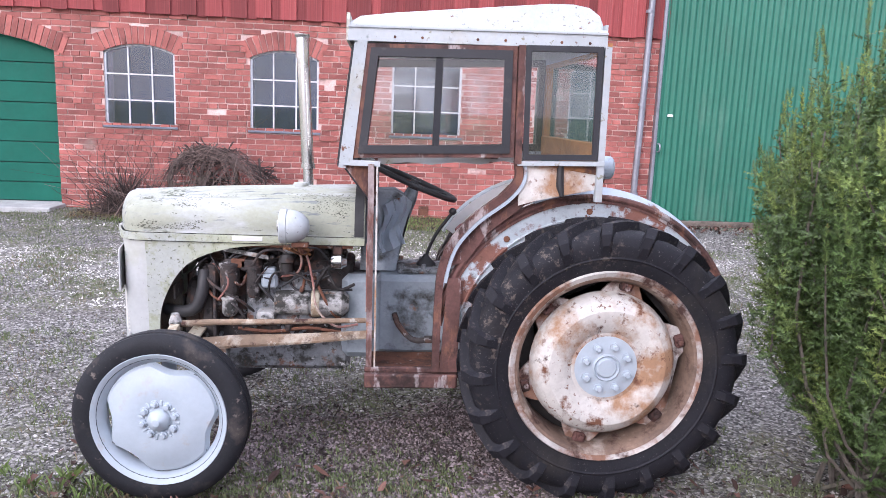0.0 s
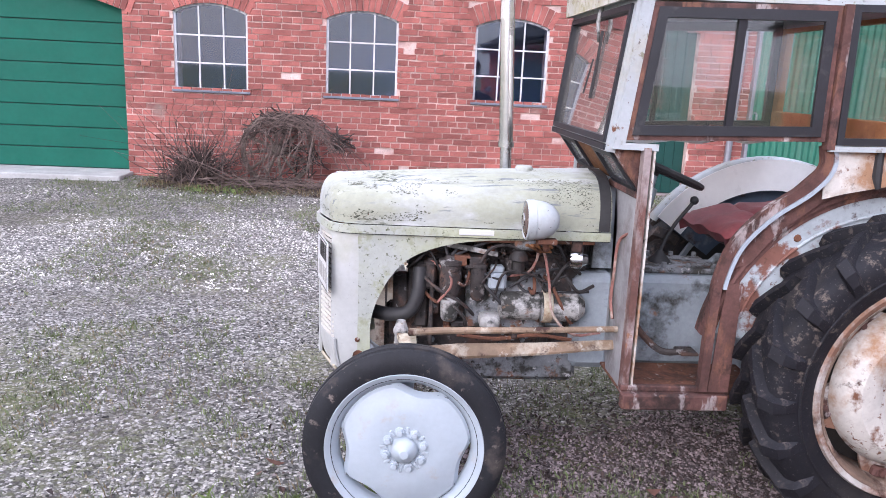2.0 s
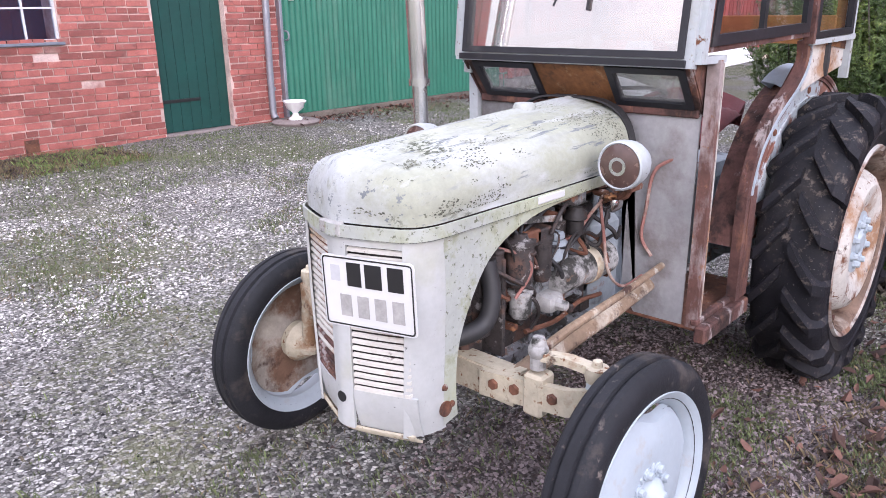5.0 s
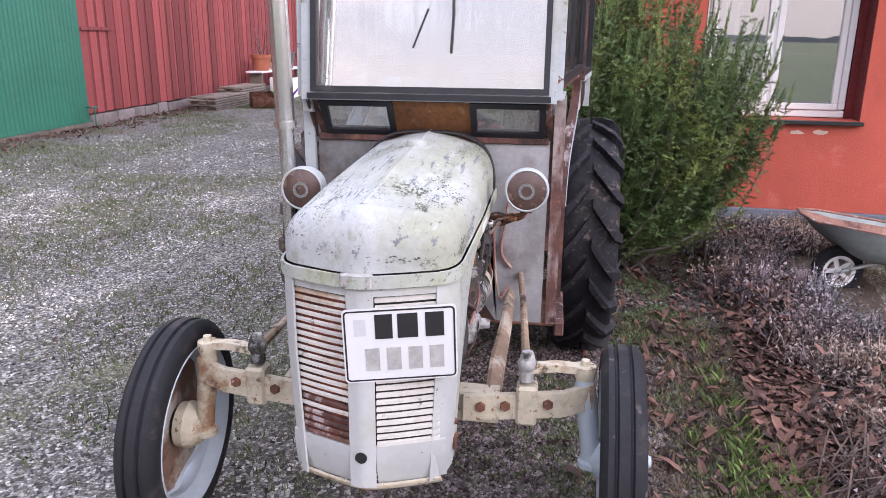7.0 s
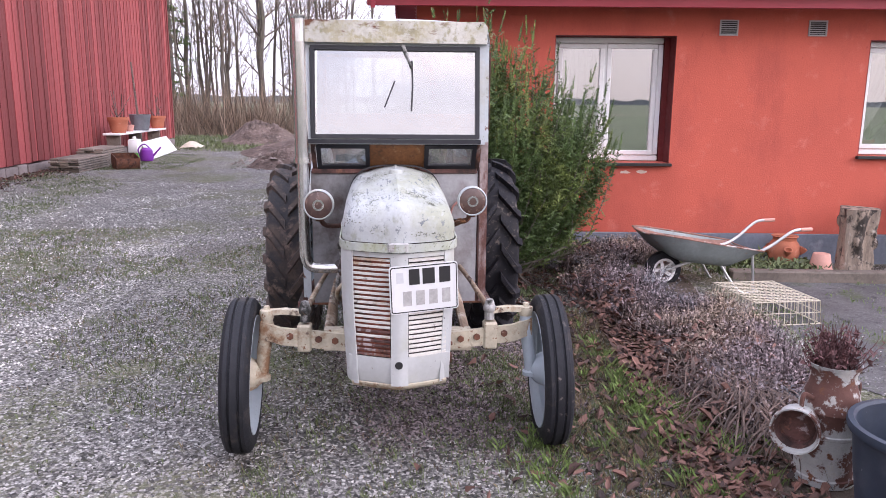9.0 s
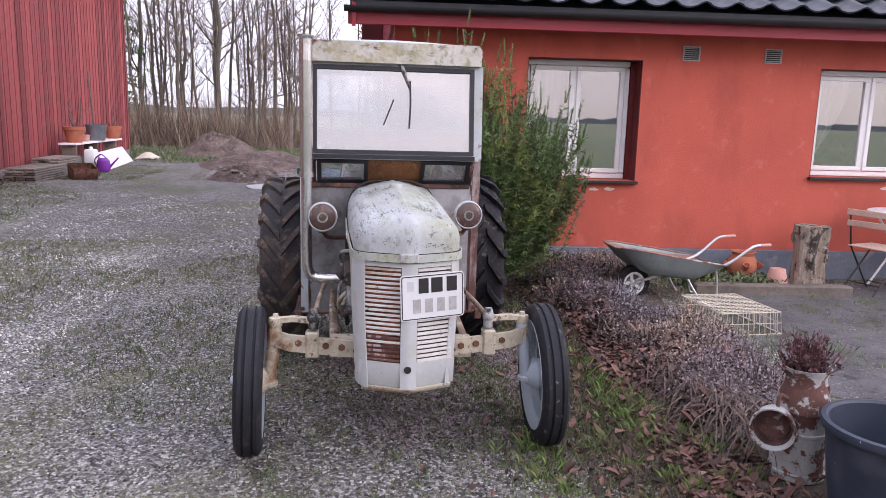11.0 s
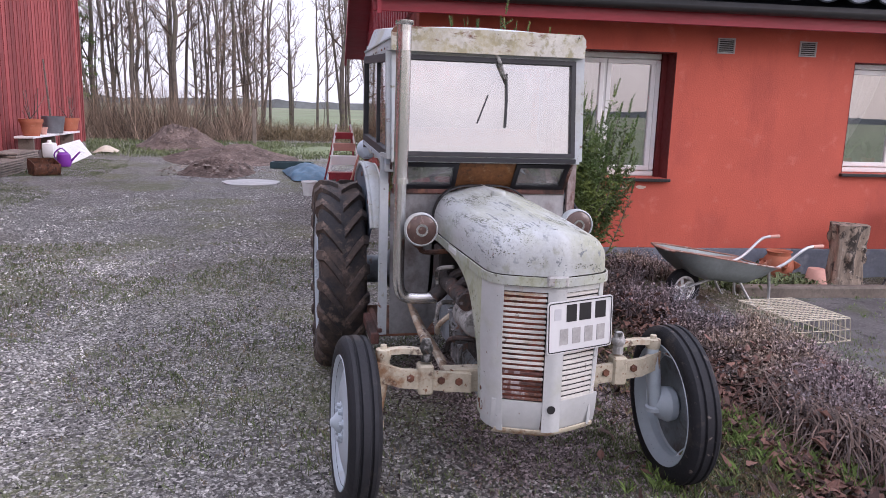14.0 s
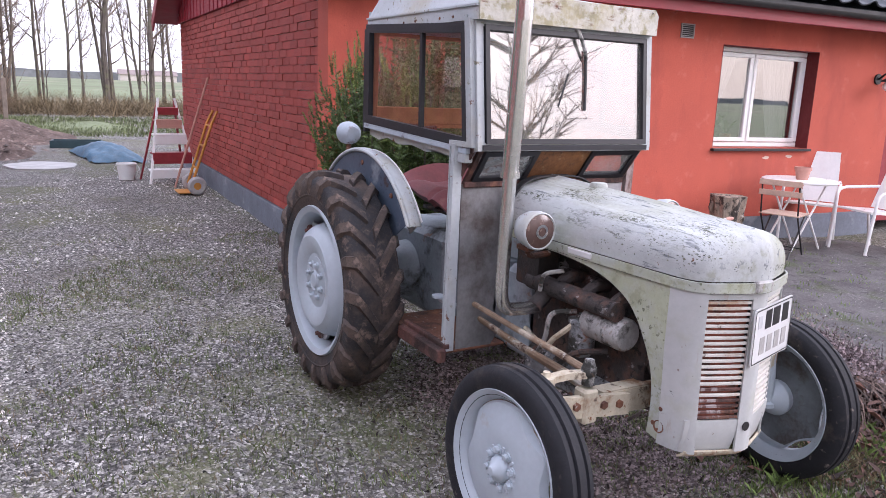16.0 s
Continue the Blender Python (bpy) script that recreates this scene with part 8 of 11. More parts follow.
rod(bm, curve_pts([(-0.30, 0, 0.80), (-0.24, 0, 0.86), (-0.30, 0, 0.93)], 4), 0.025, 8, flat=0.5)
box(bm, -0.50, -0.14, -0.16, 0.16, 0.91, 0.93, 0.006)
P("seat_spring", bm, "engine_dark", seat)

# --- rear fenders ---
def fender(s, mat_top, mat_plate, note, rim_mat, FA0=24, FA1=172):
    mm = Matrix.Translation((-0.06, 0, 0.566)) @ Matrix.Rotation(radians(90), 4, "X")
    # lathe axis z maps to -y
    k = -s
    bm = B()
    yi = 0.375 if s < 0 else 0.412
    lathe(bm, [(0.625, k * 0.478), (0.642, k * 0.474), (0.650, k * 0.462), (0.650, k * 0.44), (0.640, k * yi), (0.632, k * (yi - 0.003)), (0.640, k * 0.44), (0.641, k * 0.458), (0.625, k * 0.470)], 48, mm, close=True, a0=FA0, a1=FA1)
    fd = P("fender", bm, mat_top, label=note, angle=50)
    bm = B()
    lathe(bm, [(0.30, k * 0.472), (0.628, k * 0.472), (0.628, k * 0.478), (0.30, k * 0.478)], 40, mm, close=True, a0=FA0 + 2, a1=FA1 - 2)
    P("side_plate", bm, mat_plate, fd, "mudguard side plate")
    bm = B()
    pts = [mm @ Vector((0.640 * math.cos(radians(a)), 0.640 * math.sin(radians(a)), k * 0.480)) for a in range(FA0, FA1 + 1, 4)]
    rod(bm, pts, 0.010 if s > 0 else 0.013, 8)
    P("rolled_edge", bm, rim_mat, fd)
    bm = B()
    if s < 0:
        lathe(bm, [(0.646, k * 0.462), (0.668, k * 0.42), (0.676, k * 0.375), (0.670, k * 0.372), (0.645, k * 0.41), (0.640, k * 0.46)], 40, mm, close=True, a0=FA0 - 6, a1=112)
        P("top_skin", bm, "fender_grey", fd, "pale blue-grey skin over the wheel")
        bm = B()
        lathe(bm, [(0.616, k * 0.4785), (0.640, k * 0.4785), (0.640, k * 0.4835), (0.616, k * 0.4835)], 44, mm, close=True, a0=FA0, a1=FA1)
        P("edge_flange", bm, rim_mat, fd)
        bm = B()
        rod(bm, [mm @ Vector((0.552 * math.cos(radians(a)), 0.552 * math.sin(radians(a)), k * 0.480)) for a in range(FA0 + 30, FA1 - 4, 4)], 0.006, 6)
        P("pressed_ridge", bm, "fender_rusty", fd)
    else:
        # brighter white than the fender's own, to offset shade from the cab roof
        lathe(bm, [(0.50, k * 0.402), (0.642, k * 0.402), (0.642, k * 0.407), (0.50, k * 0.407)], 40, mm, close=True, a0=FA0 + 2, a1=FA1 - 2)
        P("inner_skin", bm, "white_paint", fd)
    for a in (60, 92, 128):
        bm = B()
        lathe(bm, [(0, 0.008), (0.012, 0.006), (0.014, 0)], 8, mm @ Matrix.Translation((0.58 * math.cos(radians(a)), 0.58 * math.sin(radians(a)), k * 0.478)) @ Matrix.Rotation(0 if k > 0 else math.pi, 4, "X"))
        P("rivet", bm, "rust", fd)
    return fd


fender(-1, "rust_red", "fender_rusty", "rust-brown rear fender with flaking grey paint", "rust_red")
fr = fender(1, "cab_white", "fender_blue", "white rear fender with a blue side plate darkened for shade", "cab_white", 24, 148)
for fd, s, x, z in ((fr, 1, 0.24, 1.270),):
    mm = Matrix.Translation((x, s * 0.42, z)) @ AXX
    bm = B()
    lathe(bm, [(0, -0.075), (0.035, -0.066), (0.055, -0.04), (0.062, 0), (0.060, 0.03), (0.05, 0.04), (0, 0.042)], 20, mm)
    lamp = P("rear_lamp", bm, "fender_grey", fd, "bullet-shaped pale blue rear lamp")
    bm = B()
    rod(bm, [(x, s * 0.42, z - 0.050), (x - 0.03, s * 0.43, z - 0.125)], 0.014, 8)
    P("lamp_foot", bm, "rust", lamp)

# --- cab ---
def cy(x, s=-1):
    """Half width of the cab at x; its left side (s < 0) spreads towards the rear, the right one runs straight."""
    return 0.448 + (x + 1.05) * (0.150 if s < 0 else 0.010)


ROOF_TOP = [(-1.075, 1.862), (-1.02, 1.895), (-0.6, 1.932), (-0.26, 1.962), (-0.17, 1.955), (-0.115, 1.915), (-0.095, 1.86)]
ROOF_X = [-1.075, -1.06, -1.03, -0.9, -0.7, -0.5, -0.3, -0.22, -0.16, -0.12, -0.095]


def roof_pt(u, v):
    i = round(u * (len(ROOF_X) - 1))
    x = ROOF_X[i]
    w, t = cy(x, -1 if v < 0.5 else 1) + 0.012, lerp_table(ROOF_TOP, x)
    if i in (0,):
        t = 1.862
    prof = [(-1, 1.782), (-1, 1.832), (-0.985, 1.850), (-0.93, t - 0.014), (-0.80, t - 0.004), (-0.4, t + 0.006), (0, t + 0.010), (0.4, t + 0.006), (0.80, t - 0.004), (0.93, t - 0.014), (0.985, 1.850), (1, 1.832), (1, 1.782)]
    k = round(v * 12)
    return x, prof[k][0] * w, min(prof[k][1], max(prof[k][1], 1.782))


bm = B()
skin(bm, roof_pt, len(ROOF_X) - 1, 12, 0.006)
cab = P("cab_roof", bm, "cab_white", label="white painted cab roof with rust and lichen spots", angle=25)
bm = B()
slab(bm, [(-0.455, 1.782), (0.455, 1.782), (0.458, 1.862), (0.440, 1.887), (-0.440, 1.887), (-0.458, 1.862)], 0.012, Matrix(((0, 0, 1, -1.082), (1, 0, 0, 0), (0, 1, 0, 0), (0, 0, 0, 1))))
P("roof_front", bm, "cab_front", cab, "flaking lichen-covered roof front")
bm = B()
slab(bm, [(-0.59, 1.782), (0.462, 1.782), (0.462, 1.87), (-0.59, 1.87)], 0.010, Matrix(((0, 0, 1, -0.103), (1, 0, 0, 0), (0, 1, 0, 0), (0, 0, 0, 1))))
P("roof_back", bm, "cab_white", cab)
for s in (-1, 1):
    bm = B()
    strip(bm, [(x, s * (cy(x, s) + 0.015), 1.836) for x in ROOF_X], (0, 0.008, 0), (0, 0, 0.008))
    P("roof_seam", bm, "cab_white", cab, smooth=False)
    for k in range(9):
        x = -1.0 + 0.105 * k
        bm = B()
        lathe(bm, [(0, 0.004), (0.005, 0.003), (0.006, 0)], 6, Matrix.Translation((x, s * (cy(x, s) + 0.012), 1.80)) @ Matrix.Rotation(radians(90 * -s), 4, "X"))
        P("rivet", bm, "rust" if k % 3 else "cab_white", cab)

# windscreen plane: top (-1.035, 1.775), foot (-1.088, 1.315)
def ws(y, z, off=0.0):
    return Vector((-1.035 - 0.053 * (1.775 - z) / 0.46 - off, y, z))


def ring(bm, pts, wid, dep):
    """A closed flat frame of bars along corner points."""
    q = [Vector(p) for p in pts]
    n = len(q)
    nrm = (q[1] - q[0]).cross(q[2] - q[1]).normalized()
    rings = []
    for i in range(n):
        s0 = nrm.cross((q[i] - q[i - 1]).normalized())
        s1 = nrm.cross((q[(i + 1) % n] - q[i]).normalized())
        mit = (s0 + s1) / (1 + s0.dot(s1)) * wid * 0.5
        h = nrm * dep * 0.5
        rings.append([bm.verts.new(v) for v in (q[i] - mit - h, q[i] + mit - h, q[i] + mit + h, q[i] - mit + h)])
    for a, b in zip(rings, rings[1:] + rings[:1]):
        for k in range(4):
            bm.faces.new((a[k], a[(k + 1) % 4], b[(k + 1) % 4], b[k]))


bm = B()
ring(bm, [ws(-0.435, 1.305), ws(0.435, 1.305), ws(0.435, 1.775), ws(-0.435, 1.775)], 0.032, 0.03)
wf = P("windscreen_frame", bm, "cab_white", label="white front window surround", smooth=False)
bm = B()
ring(bm, [ws(-0.413, 1.328, 0.010), ws(0.405, 1.328, 0.010), ws(0.405, 1.757, 0.010), ws(-0.413, 1.757, 0.010)], 0.020, 0.03)
P("window_seal", bm, "seal", wf, "black rubber window seal", smooth=False)
bm = B()
skin(bm, lambda u, v: ws(-0.410 + 0.81 * u, 1.331 + 0.424 * v, 0.002), 2, 2, 0.004)
pane = P("windscreen", bm, "windscreen", wf, "flat windscreen mirroring the sky")
pane.visible_shadow = False
bm = B()
rod(bm, [ws(-0.035, 1.785, 0.02), ws(-0.055, 1.735, 0.03), ws(-0.085, 1.66, 0.022)], [0.010, 0.008, 0.005], 8)
wiper = P("wiper", bm, "alu", wf, "bent wiper arm")
bm = B()
strip(bm, [ws(-0.085, 1.70, 0.014), ws(-0.088, 1.58, 0.012), ws(-0.082, 1.455, 0.012)], (0, 0.008, 0), (0.010, 0, 0))
P("wiper_blade", bm, "rubber", wiper)
bm = B()
rod(bm, [ws(0.0, 1.60, 0.006), ws(0.052, 1.47, 0.006)], 0.004, 6)
P("broken_blade", bm, "rubber", wf)
bm = B()
strip(bm, [ws(-0.43, 1.304, 0.016), ws(0.43, 1.304, 0.016)], (0, 0, 0.020), (0.012, 0, 0))
P("foot_rail", bm, "seal", wf, "black worn rail under the windscreen", smooth=False)
# sloping lower front with two small panes and a rusty middle
def lf(y, z, off=0.0):
    return Vector((-1.075 + 0.115 * (1.30 - z) / 0.15 - off, y, z))


bm = B()
skin(bm, lambda u, v: lf(-0.150 + 0.280 * u, 1.148 + 0.152 * v), 4, 3, 0.006)
P("lower_plate", bm, "rust_orange", wf, "orange rusty steel plate")
for y0, y1 in ((-0.405, -0.160), (0.140, 0.385)):
    bm = B()
    ring(bm, [lf(y0, 1.172, 0.006), lf(y1, 1.172, 0.006), lf(y1, 1.282, 0.006), lf(y0, 1.282, 0.006)], 0.022, 0.024)
    fr_ = P("lower_frame", bm, "seal", wf, smooth=False)
    bm = B()
    skin(bm, lambda u, v: lf(y0 + (y1 - y0) * u, 1.172 + 0.11 * v, 0.002), 1, 1, 0.004)
    pane = P("lower_pane", bm, "pale_pane", fr_, smooth=False)
    pane.visible_shadow = False
bm = B()
ring(bm, [lf(-0.425, 1.150), lf(0.412, 1.150), lf(0.412, 1.298), lf(-0.425, 1.298)], 0.022, 0.016)
P("lower_surround", bm, "rust_red", wf, smooth=False)
for s in (-1, 1):
    bm = B()
    slab(bm, [(-1.078, 1.30), (-0.955, 1.30), (-0.955, 1.14)], 0.008, Matrix(((1, 0, 0, 0), (0, 0, 1, s * 0.44), (0, 1, 0, 0), (0, 0, 0, 1))))
    P("gusset", bm, "rust_red", wf, smooth=False)

# bulkhead panels beside the bonnet; the right one's colour holds the cab's shade
for s in (-1, 1):
    bm = B()
    o = [(0.20, 0.80), (0.20, 0.52), (0.26, 0.43), (0.43, 0.43), (0.435, 1.145), (0.16, 1.145), (0.22, 1.0)]
    slab(bm, [(s * a, b) for a, b in o], 0.005, Matrix(((0, 0, 1, -0.972), (1, 0, 0, 0), (0, 1, 0, 0), (0, 0, 0, 1))))
    P("bulkhead", bm, "cab_panel" if s < 0 else "shaded_panel", label="dull bare metal cab bulkhead panel", smooth=False)
bm = B()
box(bm, -0.985, -0.96, -0.43, 0.43, 1.132, 1.158, 0.004)
P("cross_rail", bm, "rust_red")
for s in (-1, 1):
    post_mat, inner = ("post_paint", "rusty_white") if s < 0 else ("cab_white", "cab_white")
    bm = B()
    strip(bm, [(-0.968, s * 0.466, 0.44), (-0.975, s * 0.466, 1.31)], (0.024, 0, 0), (0, 0.040, 0))
    post = P("door_post", bm, post_mat, label="rusty red steel door post" if s < 0 else "white steel door post", smooth=False)
    bm = B()
    strip(bm, [(-0.944, s * 0.474, 0.46), (-0.951, s * 0.474, 1.30)], (0.007, 0, 0), (0, 0.022, 0))
    P("post_edge", bm, inner, post, smooth=False)
    # corner pillar beside the windscreen
    bm = B()
    strip(bm, [(-1.070, s * 0.455, 1.302), (-1.018, s * 0.458, 1.785)], (0.038, 0, 0), (0, 0.030, 0))
    strip(bm, [(-1.085, s * 0.452, 1.312), (-0.94, s * 0.470, 1.312)], (0, 0, 0.022), (0, 0.028, 0))
    P("corner_pillar", bm, "cab_white", smooth=False)
    if s > 0:
        # one long two-light window on the straight side
        c = [(-1.030, 1.318), (-0.112, 1.362), (-0.112, 1.792), (-0.985, 1.755)]
        bm = B()
        ring(bm, [(x, cy(x, 1) + 0.006, z) for x, z in c], 0.038, 0.026)
        sf = P("side_window", bm, "seal", label="long side window in a dark rubber frame", smooth=False)
        bm = B()
        strip(bm, [(-0.652, cy(-0.65, 1) + 0.006, 1.345), (-0.640, cy(-0.65, 1) + 0.006, 1.772)], (0.020, 0, 0), (0, 0.018, 0))
        P("divider", bm, "seal", sf, smooth=False)
        bm = B()
        skin(bm, lambda u, v: (lambda x, z: (x, cy(x, 1) + 0.002, z))(-1.015 + 0.035 * v + (0.895 - 0.035 * v) * u, (1.325 + 0.042 * u) * (1 - v) + (1.748 + 0.036 * u) * v), 2, 2, 0.004)
        pane = P("side_pane", bm, "cab_pane", sf, smooth=False)
        pane.visible_shadow = False
        bm = B()
        strip(bm, [(-1.045, cy(-1.0, 1) + 0.004, 1.286), (-0.088, cy(-0.1, 1) + 0.004, 1.332)], (0, 0, 0.022), (0, 0.034, 0))
        P("window_rail", bm, "fender_grey", sf, "pale blue-grey rail under the window", smooth=False)
        bm = B()
        strip(bm, [(-0.080, cy(-0.09, 1) + 0.002, 1.30), (-0.084, cy(-0.09, 1) + 0.002, 1.79)], (0.024, 0, 0), (0, 0.030, 0))
        P("rear_pillar", bm, "seal", smooth=False)
        bm = B()
        slab(bm, [(-1.0, 1.285), (-0.09, 1.330), (-0.10, 1.285), (-0.20, 1.268), (-0.30, 1.285), (-0.42, 1.262), (-0.55, 1.270), (-0.68, 1.252), (-0.80, 1.262), (-0.93, 1.245), (-1.0, 1.248)], 0.004, Matrix(((1, 0, 0, 0), (0, 0, 1, cy(-0.5, 1) - 0.010), (0, 1, 0, 0), (0, 0, 0, 1))))
        P("ragged_panel", bm, "cab_white", label="torn white panel edge under the side window", smooth=False)
        continue
    # big side window
    c = [(-1.035, 1.345), (-0.432, 1.372), (-0.440, 1.768), (-0.990, 1.760)]
    bm = B()
    ring(bm, [(x, s * (cy(x) + 0.004), z) for x, z in c], 0.026, 0.020)
    sf = P("side_window", bm, "rust_red", label="side window in a rusty steel frame", smooth=False)
    c2 = [(-1.010, 1.366), (-0.454, 1.390), (-0.460, 1.748), (-0.970, 1.742)]
    bm = B()
    ring(bm, [(x, s * (cy(x) + 0.012), z) for x, z in c2], 0.032, 0.018)
    P("window_seal", bm, "seal", sf, smooth=False)
    bm = B()
    strip(bm, [(-0.725, s * (cy(-0.725) + 0.006), 1.39), (-0.722, s * (cy(-0.725) + 0.006), 1.738)], (0.026, 0, 0), (0, 0.016, 0))
    P("divider", bm, "seal", sf, smooth=False)
    bm = B()
    skin(bm, lambda u, v: (lambda x, z: (x, s * (cy(x) + 0.002), z))(-0.995 + 0.04 * v + (0.53 - 0.045 * v) * u, 1.385 + 0.35 * v), 2, 2, 0.004)
    pane = P("side_pane", bm, "cab_pane", sf, smooth=False)
    pane.visible_shadow = False
    # middle and rear pillars, rear quarter window
    bm = B()
    strip(bm, [(-0.404, s * (cy(-0.40) + 0.006), 1.335), (-0.412, s * (cy(-0.40) + 0.006), 1.785)], (0.026, 0, 0), (0, 0.035, 0))
    P("middle_pillar", bm, "rust_red", smooth=False)
    c3 = [(-0.375, 1.362), (-0.112, 1.372), (-0.118, 1.778), (-0.385, 1.775)]
    bm = B()
    ring(bm, [(x, s * (cy(x) + 0.010), z) for x, z in c3], 0.022, 0.022)
    qf = P("quarter_window", bm, "seal", label="small rear quarter window in a black seal", smooth=False)
    bm = B()
    skin(bm, lambda u, v: (lambda x, z: (x, s * (cy(x) + 0.004), z))(-0.378 + 0.262 * u, 1.365 + 0.41 * v), 1, 1, 0.004)
    pane = P("quarter_pane", bm, "cab_pane", qf, smooth=False)
    pane.visible_shadow = False
    bm = B()
    strip(bm, [(-0.086, s * (cy(-0.09) + 0.002), 1.20), (-0.090, s * (cy(-0.09) + 0.002), 1.79)], (0.026, 0, 0), (0, 0.030, 0))
    strip(bm, [(-0.405, s * (cy(-0.40) + 0.006), 1.338), (-0.075, s * (cy(-0.08) + 0.006), 1.350)], (0, 0, 0.018), (0, 0.030, 0))
    P("rear_pillar", bm, "cab_white", smooth=False)
    # panel between quarter window and fender
    bm = B()
    y_ = s * (cy(-0.25) - 0.004)
    o = [(-0.40, 1.33), (-0.09, 1.342), (-0.10, 1.245), (-0.20, 1.225), (-0.27, 1.205), (-0.33, 1.19), (-0.39, 1.17)]
    slab(bm, o, 0.004, Matrix(((1, 0, 0, 0), (s * 0.15, 0, 1, y_ + s * 0.15 * 0.25), (0, 1, 0, 0), (0, 0, 0, 1))))
    qp = P("quarter_panel", bm, "rusty_white", smooth=False)
    bm = B()
    slab(bm, [(-0.30, 1.334), (-0.095, 1.342), (-0.098, 1.305), (-0.20, 1.318)], 0.003, Matrix(((1, 0, 0, 0), (s * 0.15, 0, 1, y_ + s * 0.15 * 0.25 - 0.005), (0, 1, 0, 0), (0, 0, 0, 1))))
    P("rust_strip", bm, "rust_orange", qp, "orange rust along the panel's upper edge", smooth=False)

bm = B()
rod(bm, [(-0.235, -0.565, 1.335), (-0.232, -0.565, 1.255), (-0.222, -0.565, 1.215)], [0.014, 0.016, 0.010], 8)
P("door_catch", bm, "rubber", label="black door catch")
# curved rear edge of the doorway
for s in (-1, 1):
    edge = curve_pts([(-0.400, 0, 1.345), (-0.395, 0, 1.275), (-0.445, 0, 1.205), (-0.555, 0, 1.115), (-0.640, 0, 1.010), (-0.678, 0, 0.90), (-0.690, 0, 0.78), (-0.692, 0, 0.46)], 5)
    for off, wid, mt, yo, nm in ((0.0, 0.030, "rust_red", 0.006, "door_edge"), (0.023, 0.013, "fender_grey", 0.010, "edge_strip")):
        bm = B()
        rings = []
        for i, p in enumerate(edge):
            if off and p.z < 0.84:
                continue
            t = (edge[min(i + 1, len(edge) - 1)] - edge[max(i - 1, 0)]).normalized()
            nn = Vector((-t.z, 0, t.x))
            if nn.x < 0:
                nn = -nn
            c0 = p + nn * off
            y0 = s * (cy(p.x) + yo)
            rings.append([bm.verts.new((c0 - nn * wid * 0.5) + Vector((0, y0 - s * 0.035, 0))), bm.verts.new((c0 - nn * wid * 0.5) + Vector((0, y0, 0))), bm.verts.new((c0 + nn * wid * 0.5) + Vector((0, y0, 0))), bm.verts.new((c0 + nn * wid * 0.5) + Vector((0, y0 - s * 0.035, 0)))])
        for a, b in zip(rings, rings[1:]):
            for k in range(4):
                bm.faces.new((a[k], a[(k + 1) % 4], b[(k + 1) % 4], b[k]))
        bm.faces.new(rings[0])
        bm.faces.new(rings[-1][::-1])
        if s < 0:
            P(nm, bm, mt, label="curved rusty door edge" if off == 0 else "")
        else:
            bm.free()
# left lower body behind the doorway, sill and floor boards
bm = B()
slab(bm, [(-0.675, 0.46), (-0.60, 0.46), (-0.60, 0.86), (-0.655, 0.86)], 0.006, Matrix(((1, 0, 0, 0), (0, 0, 1, -0.506), (0, 1, 0, 0), (0, 0, 0, 1))))
P("side_flap", bm, "rust_red", smooth=False)
bm = B()
slab(bm, [(-0.66, 0.90), (-0.635, 1.02), (-0.54, 1.125), (-0.43, 1.215), (-0.39, 1.29), (-0.20, 1.24), (-0.36, 1.17), (-0.50, 1.05), (-0.58, 0.93)], 0.005, Matrix(((1, 0, 0, 0), (-0.15, 0, 1, -0.580), (0, 1, 0, 0), (0, 0, 0, 1))))
P("body_side", bm, "rust_red", label="flaking rust and grey cab side panel", smooth=False)
for s in (-1, 1):
    bm = B()
    box(bm, -0.985, -0.60, s * 0.50 - 0.02, s * 0.50 + 0.02, 0.392, 0.450, 0.006)
    box(bm, -0.985, -0.60, s * 0.478 - 0.012, s * 0.478 + 0.012, 0.45, 0.472, 0.004)
    P("door_sill", bm, "rust_red", label="rusty red door sill")
    bm = B()
    box(bm, -0.975, -0.42, min(s * 0.18, s * 0.49), max(s * 0.18, s * 0.49), 0.428, 0.440, 0.003)
    P("floor_plate", bm, "rust", label="rusty floor plate")
# rear frame with a wooden sill board and window
bm = B()
ring(bm, [(-0.085, -0.565, 1.34), (-0.085, 0.430, 1.34), (-0.085, 0.430, 1.785), (-0.085, -0.565, 1.785)], 0.04, 0.03)
rf = P("rear_frame", bm, "wood_orange", label="orange wooden rear window frame", smooth=False)
bm = B()
box(bm, -0.11, -0.085, -0.55, 0.42, 1.34, 1.425, 0.004)
P("sill_board", bm, "wood_orange", rf)
bm = B()
skin(bm, lambda u, v: (-0.08, -0.55 + 0.97 * u, 1.42 + 0.36 * v), 1, 1, 0.004)
pane = P("rear_pane", bm, "cab_pane", rf, smooth=False)
pane.visible_shadow = False
bm = B()
rod(bm, [(-0.50, 0.30, 1.34), (-0.40, 0.36, 1.325)], 0.016, 8)
box(bm, -0.42, -0.34, 0.34, 0.38, 1.30, 1.355, 0.006)
P("cab_latch", bm, "rust", label="rusty latch bar")
bm = B()
rod(bm, curve_pts([(-0.965, -0.36, 1.0), (-0.985, -0.30, 0.95), (-0.985, -0.28, 0.82), (-0.983, -0.27, 0.72), (-0.983, -0.31, 0.66)], 6), 0.006, 6)
P("hanging_cable", bm, "wire_red", label="loose faded red cable")

